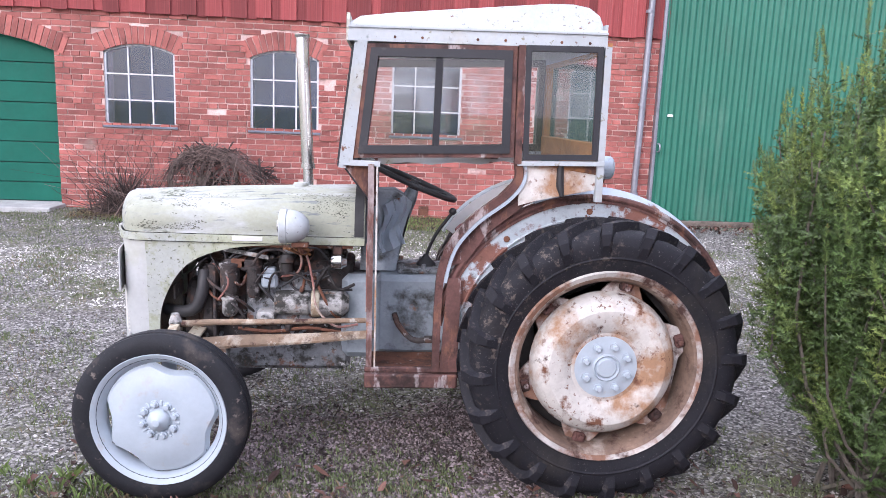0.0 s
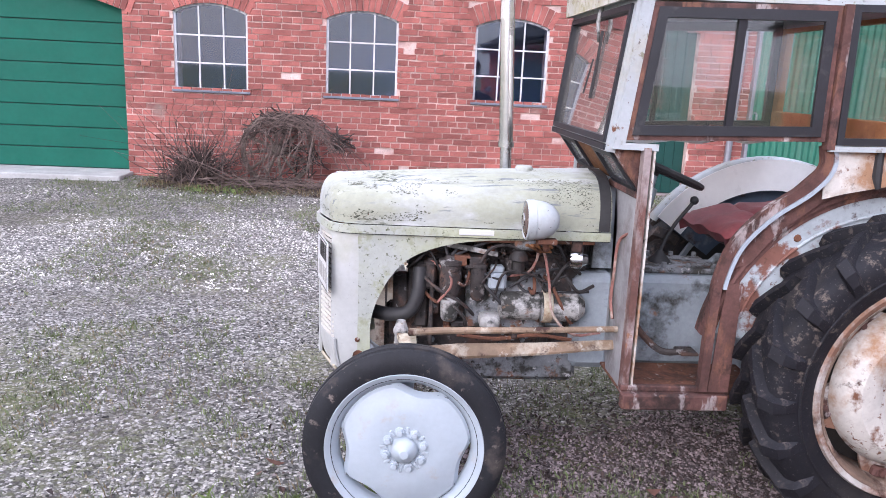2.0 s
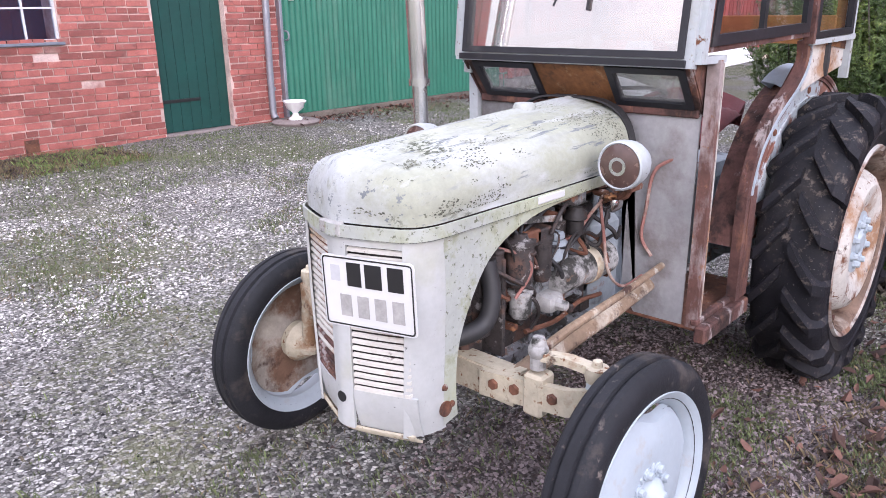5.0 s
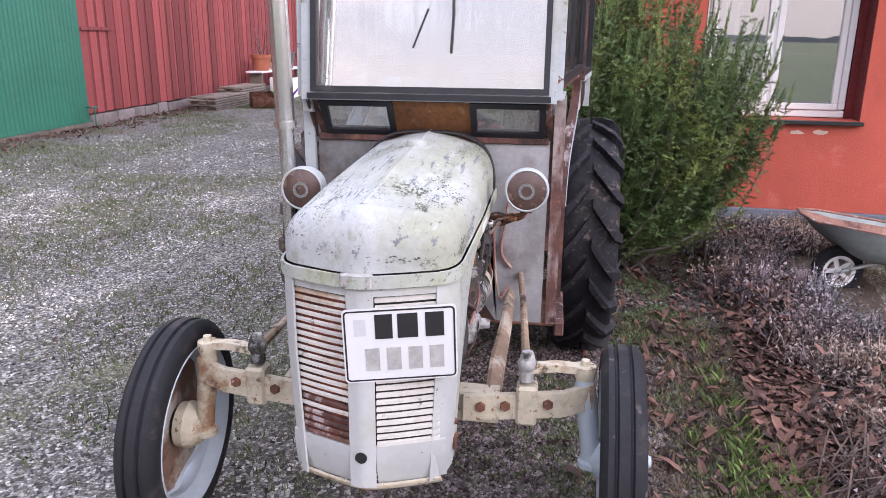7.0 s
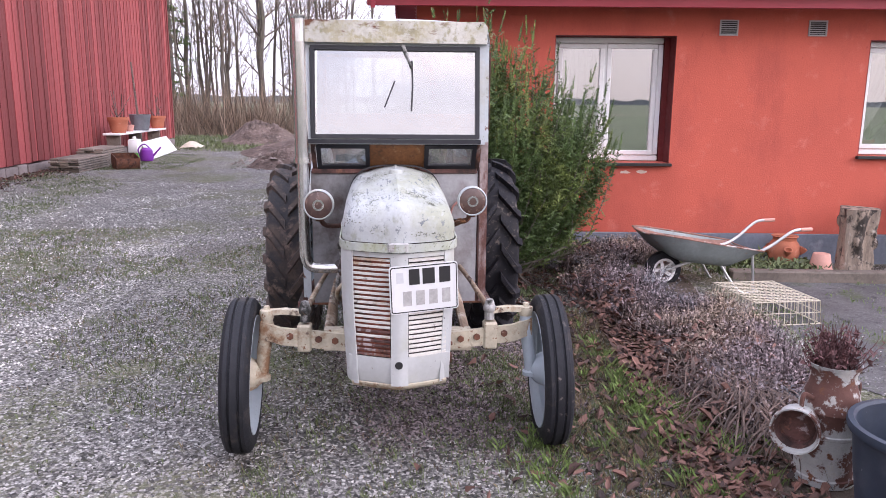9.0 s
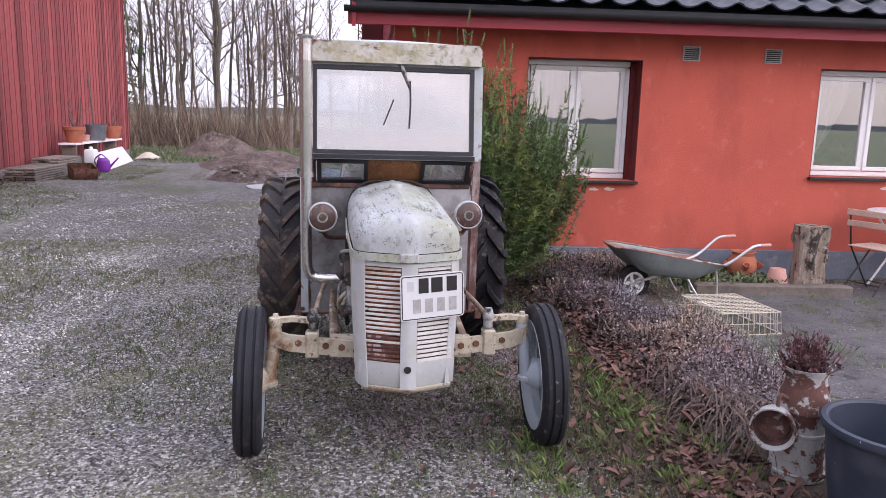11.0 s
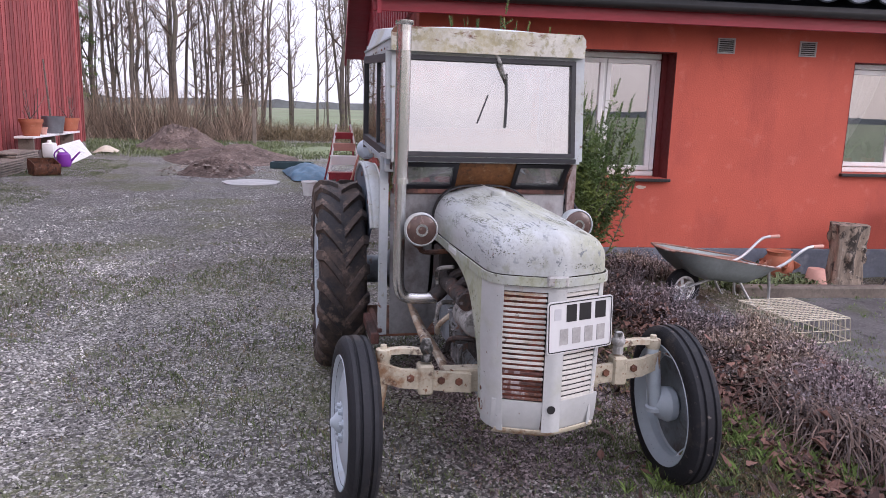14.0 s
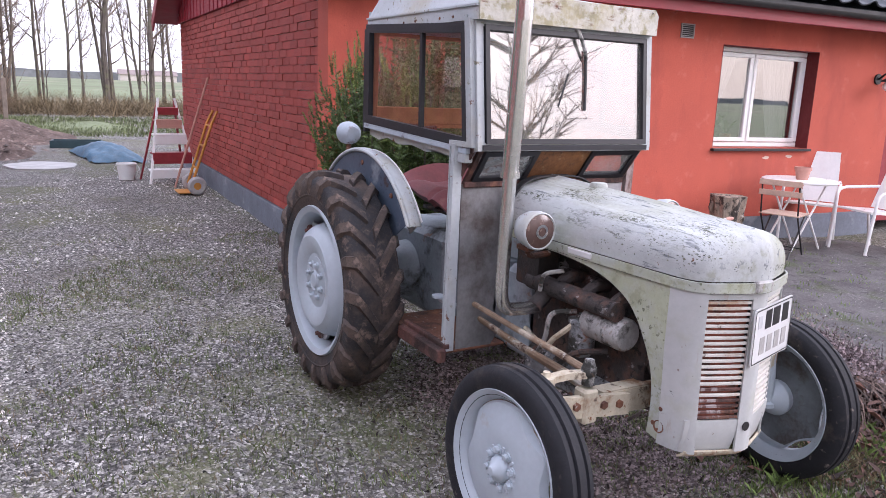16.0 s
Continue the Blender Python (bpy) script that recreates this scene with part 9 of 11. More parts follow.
# ---- yew bush behind the tractor ----
def yew(m):
    bush = thing("yew_bush", "dense green yew bush with upright feathery sprays", "bush", m)
    r = random.Random(31)
    stems, V, F = B(), [], []
    for k in range(800):
        az = r.random() * 2 * math.pi
        rho = math.sqrt(r.random())
        rad = rho * (0.74 + 0.26 * noise.noise(Vector((math.cos(az) * 1.6, math.sin(az) * 1.6, 0.5))))
        if k % 2:
            zt = 1.30 + 0.55 * (1 - rho ** 2) + r.gauss(0, 0.13) + 0.22 * noise.noise(Vector((math.cos(az) * 2.5 * rho, math.sin(az) * 2.5 * rho, 4.0)))
        else:
            zt = r.uniform(0.35, 1.35)
            rad = (0.32 + 0.50 * min(1.0, zt / 1.15)) * r.uniform(0.72, 1.08)
        if k % 30 == 1:
            zt += 0.14
        low_side = max(0.0, -math.sin(az)) * rho
        zt -= 0.22 * low_side if zt > 1.0 else 0.0
        dx, dy = math.cos(az) * 0.74, math.sin(az) * (1.20 + 0.14 * low_side)
        b0 = Vector((r.gauss(0, 0.13), r.gauss(0, 0.14), 0.02))
        p2 = Vector((dx * rad, dy * rad, zt))
        p1 = Vector((dx * rad * 0.66 + r.gauss(0, 0.09), dy * rad * 0.66 + r.gauss(0, 0.09), zt * r.uniform(0.36, 0.54)))
        d = (p2 - p1).normalized()
        ln = (p2 - b0).length
        pts = curve_pts([b0, p1, p2], 5)
        if k % 5 == 0:
            rod(stems, pts[::2], [0.011 - 0.008 * i / (len(pts[::2]) - 1) for i in range(len(pts[::2]))], 4)
        n_tw = int(36 * ln) + 12
        for j in range(n_tw):
            t = 0.34 + 0.66 * ((j + r.random()) / n_tw) ** 0.75
            q = pts[min(len(pts) - 2, int(t * (len(pts) - 1)))].lerp(pts[min(len(pts) - 1, int(t * (len(pts) - 1)) + 1)], (t * (len(pts) - 1)) % 1.0)
            side = Vector((r.gauss(0, 1), r.gauss(0, 1), r.gauss(0.1, 0.4))).normalized()
            td = (side * 1.0 + d * 0.16 + Vector((0, 0, 0.12))).normalized()
            tl = r.uniform(0.035, 0.105) * (1.2 - 0.5 * t)
            if j >= n_tw - 2:
                td, tl, q = (d + side * 0.25 + Vector((0, 0, 0.8))).normalized(), r.uniform(0.08, 0.17), p2
            sx = td.cross(Vector((r.gauss(0, 1), r.gauss(0, 1), 1))).normalized()
            sy = td.cross(sx)
            nn = int(tl / 0.0072)
            for i in range(nn):
                f = (i + 0.5) / nn
                c = q + td * (tl * f)
                ll = r.uniform(0.011, 0.020) * (1.0 - 0.45 * max(0.0, f - 0.6))
                for sg in (-1, 1):
                    dirn = (sx * sg + sy * r.uniform(-0.9, 0.9) + td * (0.55 + 0.9 * f ** 3)).normalized()
                    wv = td * 0.0040
                    o = len(V)
                    V.extend((tuple(c - wv), tuple(c + wv), tuple(c + dirn * ll)))
                    F.append((o, o + 1, o + 2))
    part("branching", stems, M["bark"], bush)
    me = bpy.data.meshes.new("crown")
    me.from_pydata(V, [], F)
    me.materials.append(M["juniper"])
    ob = new("crown", me)
    ob.parent = bush
    return bush


yew(Matrix.Translation((1.27, -0.78, 0.0)))

# ---- flower bed ----
def dry_clump(r, n, h, spread):
    pv, pf = [], []
    for _ in range(n):
        a, t = r.random() * 6.28, r.uniform(0.1, 1.1)
        hh = h * r.uniform(0.6, 1.1)
        dx, dy = math.cos(a), math.sin(a)
        o = len(pv)
        w = 0.0035
        bx, by = r.gauss(0, spread * 0.3), r.gauss(0, spread * 0.3)
        mx, my, mz = bx + dx * hh * math.sin(t) * 0.5, by + dy * hh * math.sin(t) * 0.5, hh * math.cos(t) * 0.62
        ex, ey, ez = bx + dx * hh * math.sin(t), by + dy * hh * math.sin(t), max(0.02, hh * math.cos(t) * 0.95)
        px, py = -dy * w, dx * w
        pv += [(bx - px, by - py, 0), (bx + px, by + py, 0), (mx + px, my + py, mz), (mx - px, my - py, mz), (ex, ey, ez)]
        pf += [(o, o + 1, o + 2, o + 3), (o + 3, o + 2, o + 4)]
        for _k in range(3):
            u = r.uniform(0.5, 1.0)
            o = len(pv)
            cx_, cy_, cz_ = bx + (ex - bx) * u, by + (ey - by) * u, ez * u + 0.01
            s = r.uniform(0.008, 0.018)
            ang = r.random() * 6.28
            pv += [(cx_, cy_, cz_), (cx_ + s * math.cos(ang), cy_ + s * math.sin(ang), cz_ + s * 0.8), (cx_ + s * math.cos(ang + 1.2), cy_ + s * math.sin(ang + 1.2), cz_ + s * 0.3)]
            pf.append((o, o + 1, o + 2))
    return pv, pf


def bed_place(r):
    x = r.uniform(-1.75, 2.0)
    lo = lerp_table([(-1.9, -1.80), (-1.4, -2.1), (-0.5, -2.32), (1.9, -2.35)], x)
    hi = lerp_table([(-1.9, -1.64), (-1.3, -1.66), (-0.7, -1.74), (0.0, -1.63), (0.4, -1.64), (1.1, -1.46), (2.0, -1.38)], x)
    y = r.uniform(lo, hi)
    if 0.1 < x < 1.3 and y < -1.92:
        return None
    return x, y, ground_z(x, y) - 0.02


scatter("lavender_bed", M["heather"], 250, bed_place, lambda r: dry_clump(r, 130, r.uniform(0.08, 0.25), 0.22), "dry greyish purple lavender clumps in winter", "lavender", 12)


def bed_leaf_place(r):
    q = bed_place(r)
    if q is None or patchy(q[0], q[1], 1.6, 7.0) < 0.9 * r.random() - 0.45 + 0.25 * max(0.0, q[0]):
        return None
    return q[0] + r.gauss(0, 0.06), q[1] + 0.12 + r.gauss(0, 0.08), q[2] + r.uniform(0.02, 0.13)


scatter("fallen_leaves", M["leaf_litter"], 4200, bed_leaf_place, leaf_piece, "red-brown fallen leaves caught among the lavender", "leaves", 32)


def stalk_piece(r):
    a, ln, w = r.gauss(2.9, 0.5), r.uniform(0.15, 0.42), 0.0032
    c, d = math.cos(a), math.sin(a)
    z0, z1 = r.uniform(0.02, 0.16), r.uniform(0.01, 0.06)
    return [(-d * w, c * w, z0), (d * w, -c * w, z0), (c * ln * 0.6 + d * w, d * ln * 0.6 - c * w, z0 * 0.8 + 0.02), (c * ln * 0.6 - d * w, d * ln * 0.6 + c * w, z0 * 0.8 + 0.02), (c * ln, d * ln, z1)], ((0, 1, 2, 3), (3, 2, 4))


scatter("dry_stalks", M["dead_stalk"], 800, lambda r: (r.gauss(-1.45, 0.22), r.gauss(-1.72, 0.10), 0.0), stalk_piece, "bundle of dry brown stalks lying in the bed", "dry stalks", 13)


def vinca_piece(r):
    pv, pf = [], []
    for _ in range(7):
        v, f = leaf_piece(r)
        dx, dy, dz = r.gauss(0, 0.05), r.gauss(0, 0.05), r.uniform(0, 0.08)
        o = len(pv)
        pv += [(a * 0.7 + dx, b * 0.7 + dy, c + dz) for a, b, c in v]
        pf += [tuple(i + o for i in q) for q in f]
    return pv, pf


scatter("ground_cover", M["grass"], 420, lambda r: (r.uniform(1.15, 2.1), r.uniform(-3.75, -2.75), 0.03), vinca_piece, "low green leafy ground cover by the plinth", "plants", 14)

# ---- wheelbarrow ----
wb = thing("wheelbarrow", "grey metal wheelbarrow with a rusty tray", "wheelbarrow", pose(0.77, -2.15, 0.05, 0, 0, 6) @ Matrix.Scale(0.89, 4))
# local: wheel at the origin, handles towards -y


def tray_pt(u, v):
    t = -0.10 + 1.0 * u            # along, from the front lip to the rear
    y = 0.22 - 1.02 * u
    s = 2 * v - 1
    half_w = lerp_table([(0, 0.20), (0.15, 0.27), (0.6, 0.31), (1, 0.28)], u)
    rim = lerp_table([(0, 0.54), (0.15, 0.52), (0.6, 0.44), (1, 0.37)], u)
    deep = lerp_table([(0, 0.02), (0.12, 0.12), (0.28, 0.21), (0.72, 0.19), (0.9, 0.10), (1, 0.02)], u)
    k = min(1.0, (1 - abs(s)) / 0.38)
    return s * half_w * (1 - 0.18 * k * 0), y, rim - deep * (1 - (1 - k) ** 2)


bm = B()
skin(bm, tray_pt, 20, 16, 0.004)
tray = part("tray", bm, M["barrow_grey"], wb, "dull grey tray", angle=50)
bm = B()
skin(bm, lambda u, v: (lambda p: (p[0] * 0.985, p[1], p[2] + 0.005))(tray_pt(0.02 + 0.96 * u, 0.02 + 0.96 * v)), 20, 16)
part("tray_inside", bm, M["barrow_inside"], tray, "rust-stained inside", angle=50)
bm = B()
edge_pts = [Vector(tray_pt(u / 12, 0)) for u in range(13)] + [Vector(tray_pt(1, v / 6)) for v in range(1, 7)] + [Vector(tray_pt(1 - u / 12, 1)) for u in range(1, 13)] + [Vector(tray_pt(0, 1 - v / 6)) for v in range(1, 7)]
rod(bm, edge_pts, 0.008, 6)
part("tray_rim", bm, M["barrow_inside"], tray)
for s in (-1, 1):
    bm = B()
    rod(bm, curve_pts([(s * 0.05, 0.02, 0.17), (s * 0.12, -0.25, 0.27), (s * 0.22, -0.70, 0.34), (s * 0.25, -0.86, 0.40), (s * 0.27, -1.02, 0.515), (s * 0.27, -1.10, 0.55), (s * 0.27, -1.24, 0.555)], 5), 0.014, 10)
    hb = part("handle_bar", bm, M["galvanised"], wb)
    bm = B()
    rod(bm, [(s * 0.27, -1.14, 0.552), (s * 0.27, -1.25, 0.555)], 0.017, 10)
    part("grip", bm, M["pink_clay"], hb, "faded red grip")
    bm = B()
    rod(bm, curve_pts([(s * 0.23, -0.72, 0.34), (s * 0.23, -0.74, 0.20), (s * 0.23, -0.76, 0.02), (s * 0.23, -0.80, 0.0), (s * 0.22, -0.62, 0.01), (s * 0.18, -0.42, 0.29)], 5), 0.012, 8)
    part("leg", bm, M["galvanised"], wb)
bm = B()
lathe(bm, [(0.105, -0.035), (0.135, -0.042), (0.158, -0.036), (0.170, -0.016), (0.172, 0), (0.170, 0.016), (0.158, 0.036), (0.135, 0.042), (0.105, 0.035)], 28, Matrix.Translation((0, 0, 0.172)) @ AXX)
wh = part("wheel", bm, M["tyre"], wb, "black rubber tyre")
bm = B()
lathe(bm, [(0.085, -0.03), (0.108, -0.036), (0.108, 0.036), (0.085, 0.03)], 24, Matrix.Translation((0, 0, 0.172)) @ AXX, close=True)
lathe(bm, [(0, -0.05), (0.022, -0.05), (0.022, 0.05), (0, 0.05)], 12, Matrix.Translation((0, 0, 0.172)) @ AXX)
for k in range(5):
    a = radians(72 * k)
    strip(bm, [(-0.012, 0.018 * math.cos(a), 0.172 + 0.018 * math.sin(a)), (-0.018, 0.088 * math.cos(a), 0.172 + 0.088 * math.sin(a))], (0, -0.028 * math.sin(a), 0.028 * math.cos(a)), (0.012, 0, 0))
part("rim", bm, M["white_paint"], wh, "white spoked rim", smooth=False)

# ---- wire crate ----
cr = thing("wire_crate", "upturned cream wire basket standing on the paving", "basket", pose(0.12, -2.66, 0.02, 0, 0, 4))
bm = B()
W2, L2, Hc = 0.30, 0.25, 0.165
for z in (0.006, 0.085, Hc):
    q = 1.0 - 0.05 * z / Hc
    rod(bm, [(-W2 * q, -L2 * q, z), (W2 * q, -L2 * q, z), (W2 * q, L2 * q, z), (-W2 * q, L2 * q, z), (-W2 * q, -L2 * q, z)], 0.0045 if z != 0.085 else 0.003, 6)
part("frame", bm, M["cream_wire"], cr)
for i in range(15):
    x = -W2 + 2 * W2 * i / 14
    for s in (-1, 1):
        bm = B()
        rod(bm, [(x, s * L2, 0.006), (x * 0.95, s * L2 * 0.95, Hc)], 0.0028, 5)
        part("side_wire", bm, M["cream_wire"], cr)
    bm = B()
    rod(bm, [(x * 0.95, -L2 * 0.95, Hc), (x * 0.95, L2 * 0.95, Hc)], 0.0028, 5)
    part("top_wire", bm, M["cream_wire"], cr)
for i in range(12):
    y = -L2 + 2 * L2 * i / 11
    for s in (-1, 1):
        bm = B()
        rod(bm, [(s * W2, y, 0.006), (s * W2 * 0.95, y * 0.95, Hc)], 0.0028, 5)
        part("side_wire", bm, M["cream_wire"], cr)
    bm = B()
    rod(bm, [(-W2 * 0.95, y * 0.95, Hc - 0.003), (W2 * 0.95, y * 0.95, Hc - 0.003)], 0.0028, 5)
    part("top_wire", bm, M["cream_wire"], cr)

# ---- milk can with a dry plant, its lid leaning on it ----
can = thing("milk_can", "old milk can with flaking pale paint and rust", "milk can", pose(-2.17, -1.735, 0.0))
bm = B()
lathe(bm, [(0, 0.02), (0.105, 0.02), (0.112, 0.0), (0.118, 0.0), (0.118, 0.03), (0.113, 0.035), (0.113, 0.20), (0.117, 0.205), (0.117, 0.215), (0.113, 0.22), (0.113, 0.30), (0.117, 0.306), (0.116, 0.318), (0.108, 0.35), (0.090, 0.405), (0.085, 0.42), (0.085, 0.455), (0.098, 0.485), (0.101, 0.495), (0.096, 0.495), (0.080, 0.455), (0.078, 0.43), (0, 0.43)], 36)
part("body", bm, M["can_paint"], can)
for s in (-1, 1):
    bm = B()
    a = radians(90 * s + 20)
    c_, d_ = math.cos(a), math.sin(a)
    rod(bm, curve_pts([(0.105 * c_, 0.105 * d_, 0.36), (0.155 * c_, 0.155 * d_, 0.385), (0.165 * c_, 0.165 * d_, 0.35), (0.155 * c_, 0.155 * d_, 0.315), (0.112 * c_, 0.112 * d_, 0.305)], 4), 0.009, 8)
    part("handle", bm, M["can_paint"], can)
lid = thing("can_lid", "round hollow milk can lid leaning against the can", "lid", look((-2.22, -1.575, 0.255), (-1.69, -1.97, 0.235)))
bm = B()
lathe(bm, [(0, -0.03), (0.070, -0.03), (0.080, -0.02), (0.083, 0.05), (0.092, 0.055), (0.092, 0.085), (0.086, 0.085), (0.080, 0.06), (0.074, 0.05), (0.072, -0.015), (0, -0.018)], 32)
part("shell", bm, M["can_paint"], lid)
bm = B()
lathe(bm, [(0, -0.012), (0.068, -0.012), (0.0715, 0.045), (0.078, 0.058)], 32)
part("lining", bm, M["rust_red"], lid, "rusty brown hollow inside")
shrub = thing("potted_shrub", "small dry reddish shrub growing in the milk can", "plant", pose(-2.17, -1.735, 0.43))
bm = B()
r = random.Random(8)
for k in range(150):
    a, t = r.random() * 6.28, r.uniform(0, 0.95)
    ln = r.uniform(0.12, 0.22)
    e = Vector((math.cos(a) * math.sin(t), math.sin(a) * math.sin(t), math.cos(t)))
    p0 = Vector((r.gauss(0, 0.025), r.gauss(0, 0.025), 0))
    rod(bm, [p0, p0 + e * ln * 0.6, p0 + e * ln + Vector((0, 0, 0.02))], [0.0025, 0.002, 0.001], 3, cap=False)
    for j in range(9):
        c = p0 + e * ln * r.uniform(0.35, 1.02)
        q = [bm.verts.new(c + Vector((r.gauss(0, 0.008), r.gauss(0, 0.008), r.gauss(0, 0.008)))) for _ in range(3)]
        bm.faces.new(q)
part("crown", bm, M["dry_plant"], shrub, smooth=False)

tub = thing("tub", "large dark blue plastic tub with a rolled rim", "tub", pose(-2.58, -1.87, 0.0))
bm = B()
lathe(bm, [(0, 0.012), (0.20, 0.012), (0.205, 0.0), (0.215, 0.0), (0.245, 0.20), (0.262, 0.355), (0.280, 0.36), (0.284, 0.375), (0.280, 0.392), (0.262, 0.395), (0.252, 0.385), (0.235, 0.20), (0.205, 0.03), (0, 0.03)], 44)
part("shell", bm, M["tub_blue"], tub)
bm = B()
for s in (0, math.pi):
    a = 2.6 + s
    rod(bm, curve_pts([(0.27 * math.cos(a - 0.25), 0.27 * math.sin(a - 0.25), 0.345), (0.30 * math.cos(a), 0.30 * math.sin(a), 0.33), (0.27 * math.cos(a + 0.25), 0.27 * math.sin(a + 0.25), 0.345)], 5), 0.012, 8)
part("handle", bm, M["tub_blue"], tub)

# ---- pots, stump and timber edge by the house ----
st = thing("tree_stump", "pale gnarled sawn tree stump", "stump", pose(1.42, -4.17, 0.03) @ Matrix.Diagonal((0.85, 0.85, 1, 1)))
bm = B()


def stump_pt(u, v):
    a = 2 * math.pi * u
    r_ = 0.172 * (1 + 0.13 * math.sin(3 * a + 1) + 0.07 * math.sin(7 * a) + 0.12 * noise.noise(Vector((math.cos(a) * 2, math.sin(a) * 2, v * 3))) + 0.07 * noise.noise(Vector((math.cos(a) * 6, math.sin(a) * 6, v * 4)))) * (1.06 - 0.10 * math.sin(math.pi * v))
    return r_ * math.cos(a), r_ * math.sin(a), 0.57 * v


skin(bm, stump_pt, 72, 20)
bmesh.ops.remove_doubles(bm, verts=bm.verts, dist=0.0005)
top = [v for v in bm.verts if v.co.z > 0.565]
cap_v = bm.verts.new((0, 0, 0.56))
top.sort(key=lambda v: math.atan2(v.co.y, v.co.x))
for a, b in zip(top, top[1:] + top[:1]):
    bm.faces.new((a, b, cap_v))
part("trunk", bm, M["stump_wood"], st)
r = random.Random(2)
for k in range(7):
    a = r.random() * 6.28
    bm = B()
    ball(bm, (0.168 * math.cos(a), 0.168 * math.sin(a), r.uniform(0.15, 0.5)), r.uniform(0.03, 0.055), 8, 6, (1, 1, 1.3))
    part("knot", bm, M["stump_wood"], st)

sp_ = thing("strawberry_pot", "terracotta strawberry pot with side pockets", "flowerpot", pose(1.62, -3.62, 0.03))
bm = B()
lathe(bm, [(0, 0), (0.085, 0), (0.12, 0.06), (0.142, 0.14), (0.13, 0.21), (0.10, 0.25), (0.105, 0.275), (0.118, 0.285), (0.112, 0.29), (0.09, 0.275), (0.085, 0.24), (0, 0.22)], 30)
part("body", bm, M["terracotta"], sp_)
for k in range(5):
    a = radians(72 * k + 20)
    bm = B()
    lathe(bm, [(0.012, -0.035), (0.03, 0.0), (0.037, 0.035), (0.031, 0.035), (0.02, 0.0)], 14, Matrix.Translation((0.150 * math.cos(a), 0.150 * math.sin(a), 0.155)) @ Matrix.Rotation(a, 4, "Z") @ Matrix.Rotation(radians(28), 4, "Y"))
    part("pocket", bm, M["terracotta"], sp_)
up_ = thing("flowerpot", "pink clay flowerpot standing upside down", "flowerpot", pose(1.36, -3.83, 0.03))
bm = B()
lathe(bm, [(0.105, 0), (0.105, 0.035), (0.098, 0.04), (0.072, 0.165), (0.066, 0.172), (0, 0.172)], 28)
part("body", bm, M["pink_clay"], up_)
bm = B()
box(bm, -0.06, 0.06, -0.72, 0.72, 0, 0.115, 0.012, pose(1.06, -3.60, 0.0, 0, 0, -6))
whole("timber_edge", bm, M["old_wood"], "grey weathered timber edging beam on the ground", "beam")


def folding_chair(m, wood, metal, label):
    c = thing("folding_chair", label, "chair", m, group="garden chairs")
    # seat faces +x; back at -x
    for s in (-1, 1):
        bm = B()
        rod(bm, [(-0.20, s * 0.19, 0.83), (-0.13, s * 0.19, 0.45), (0.20, s * 0.19, 0.0)], 0.009, 8)
        part("back_leg", bm, metal, c)
        bm = B()
        rod(bm, [(0.19, s * 0.17, 0.45), (-0.02, s * 0.17, 0.22), (-0.24, s * 0.17, 0.0)], 0.009, 8)
        part("front_leg", bm, metal, c)
    for k in range(7):
        bm = B()
        x = -0.15 + 0.055 * k
        box(bm, x, x + 0.042, -0.21, 0.21, 0.452, 0.466, 0.004)
        part("seat_slat", bm, wood, c)
    for z in (0.66, 0.77):
        bm = B()
        x = -0.20 + (0.83 - z) * 0.18 - 0.012
        box(bm, x - 0.008, x + 0.008, -0.22, 0.22, z, z + 0.06, 0.004)
        part("back_slat", bm, wood, c)
    for z, x in ((0.08, 0.15), (0.10, -0.15)):
        bm = B()
        rod(bm, [(x, -0.18, z), (x, 0.18, z)], 0.006, 6)
        part("stretcher", bm, metal, c)
    return c


folding_chair(pose(1.14, -4.66, 0.015, 0, 0, -72) @ Matrix.Scale(0.93, 4), M["slat_wood"], M["black"], "folding garden chair with light wooden slats and black frame")
tb = thing("garden_table", "round white folding garden table", "table", pose(1.32, -5.12, 0.015))
bm = B()
lathe(bm, [(0, 0.715), (0.36, 0.715), (0.372, 0.722), (0.372, 0.735), (0.36, 0.74), (0, 0.742)], 40)
part("tabletop", bm, M["white_paint"], tb)
for s in (-1, 1):
    for q in (-1, 1):
        bm = B()
        rod(bm, [(s * 0.16, q * 0.24, 0.715), (s * 0.16, -q * 0.24, 0.0)], 0.011, 8)
        part("leg", bm, M["white_paint"], tb)
pt = thing("flowerpot", "small pink clay flowerpot on the garden table", "flowerpot", pose(1.26, -5.06, 0.757))
bm = B()
lathe(bm, [(0, 0), (0.055, 0), (0.075, 0.10), (0.084, 0.10), (0.084, 0.13), (0.074, 0.13), (0.06, 0.02), (0, 0.02)], 24)
part("body", bm, M["pink_clay"], pt)


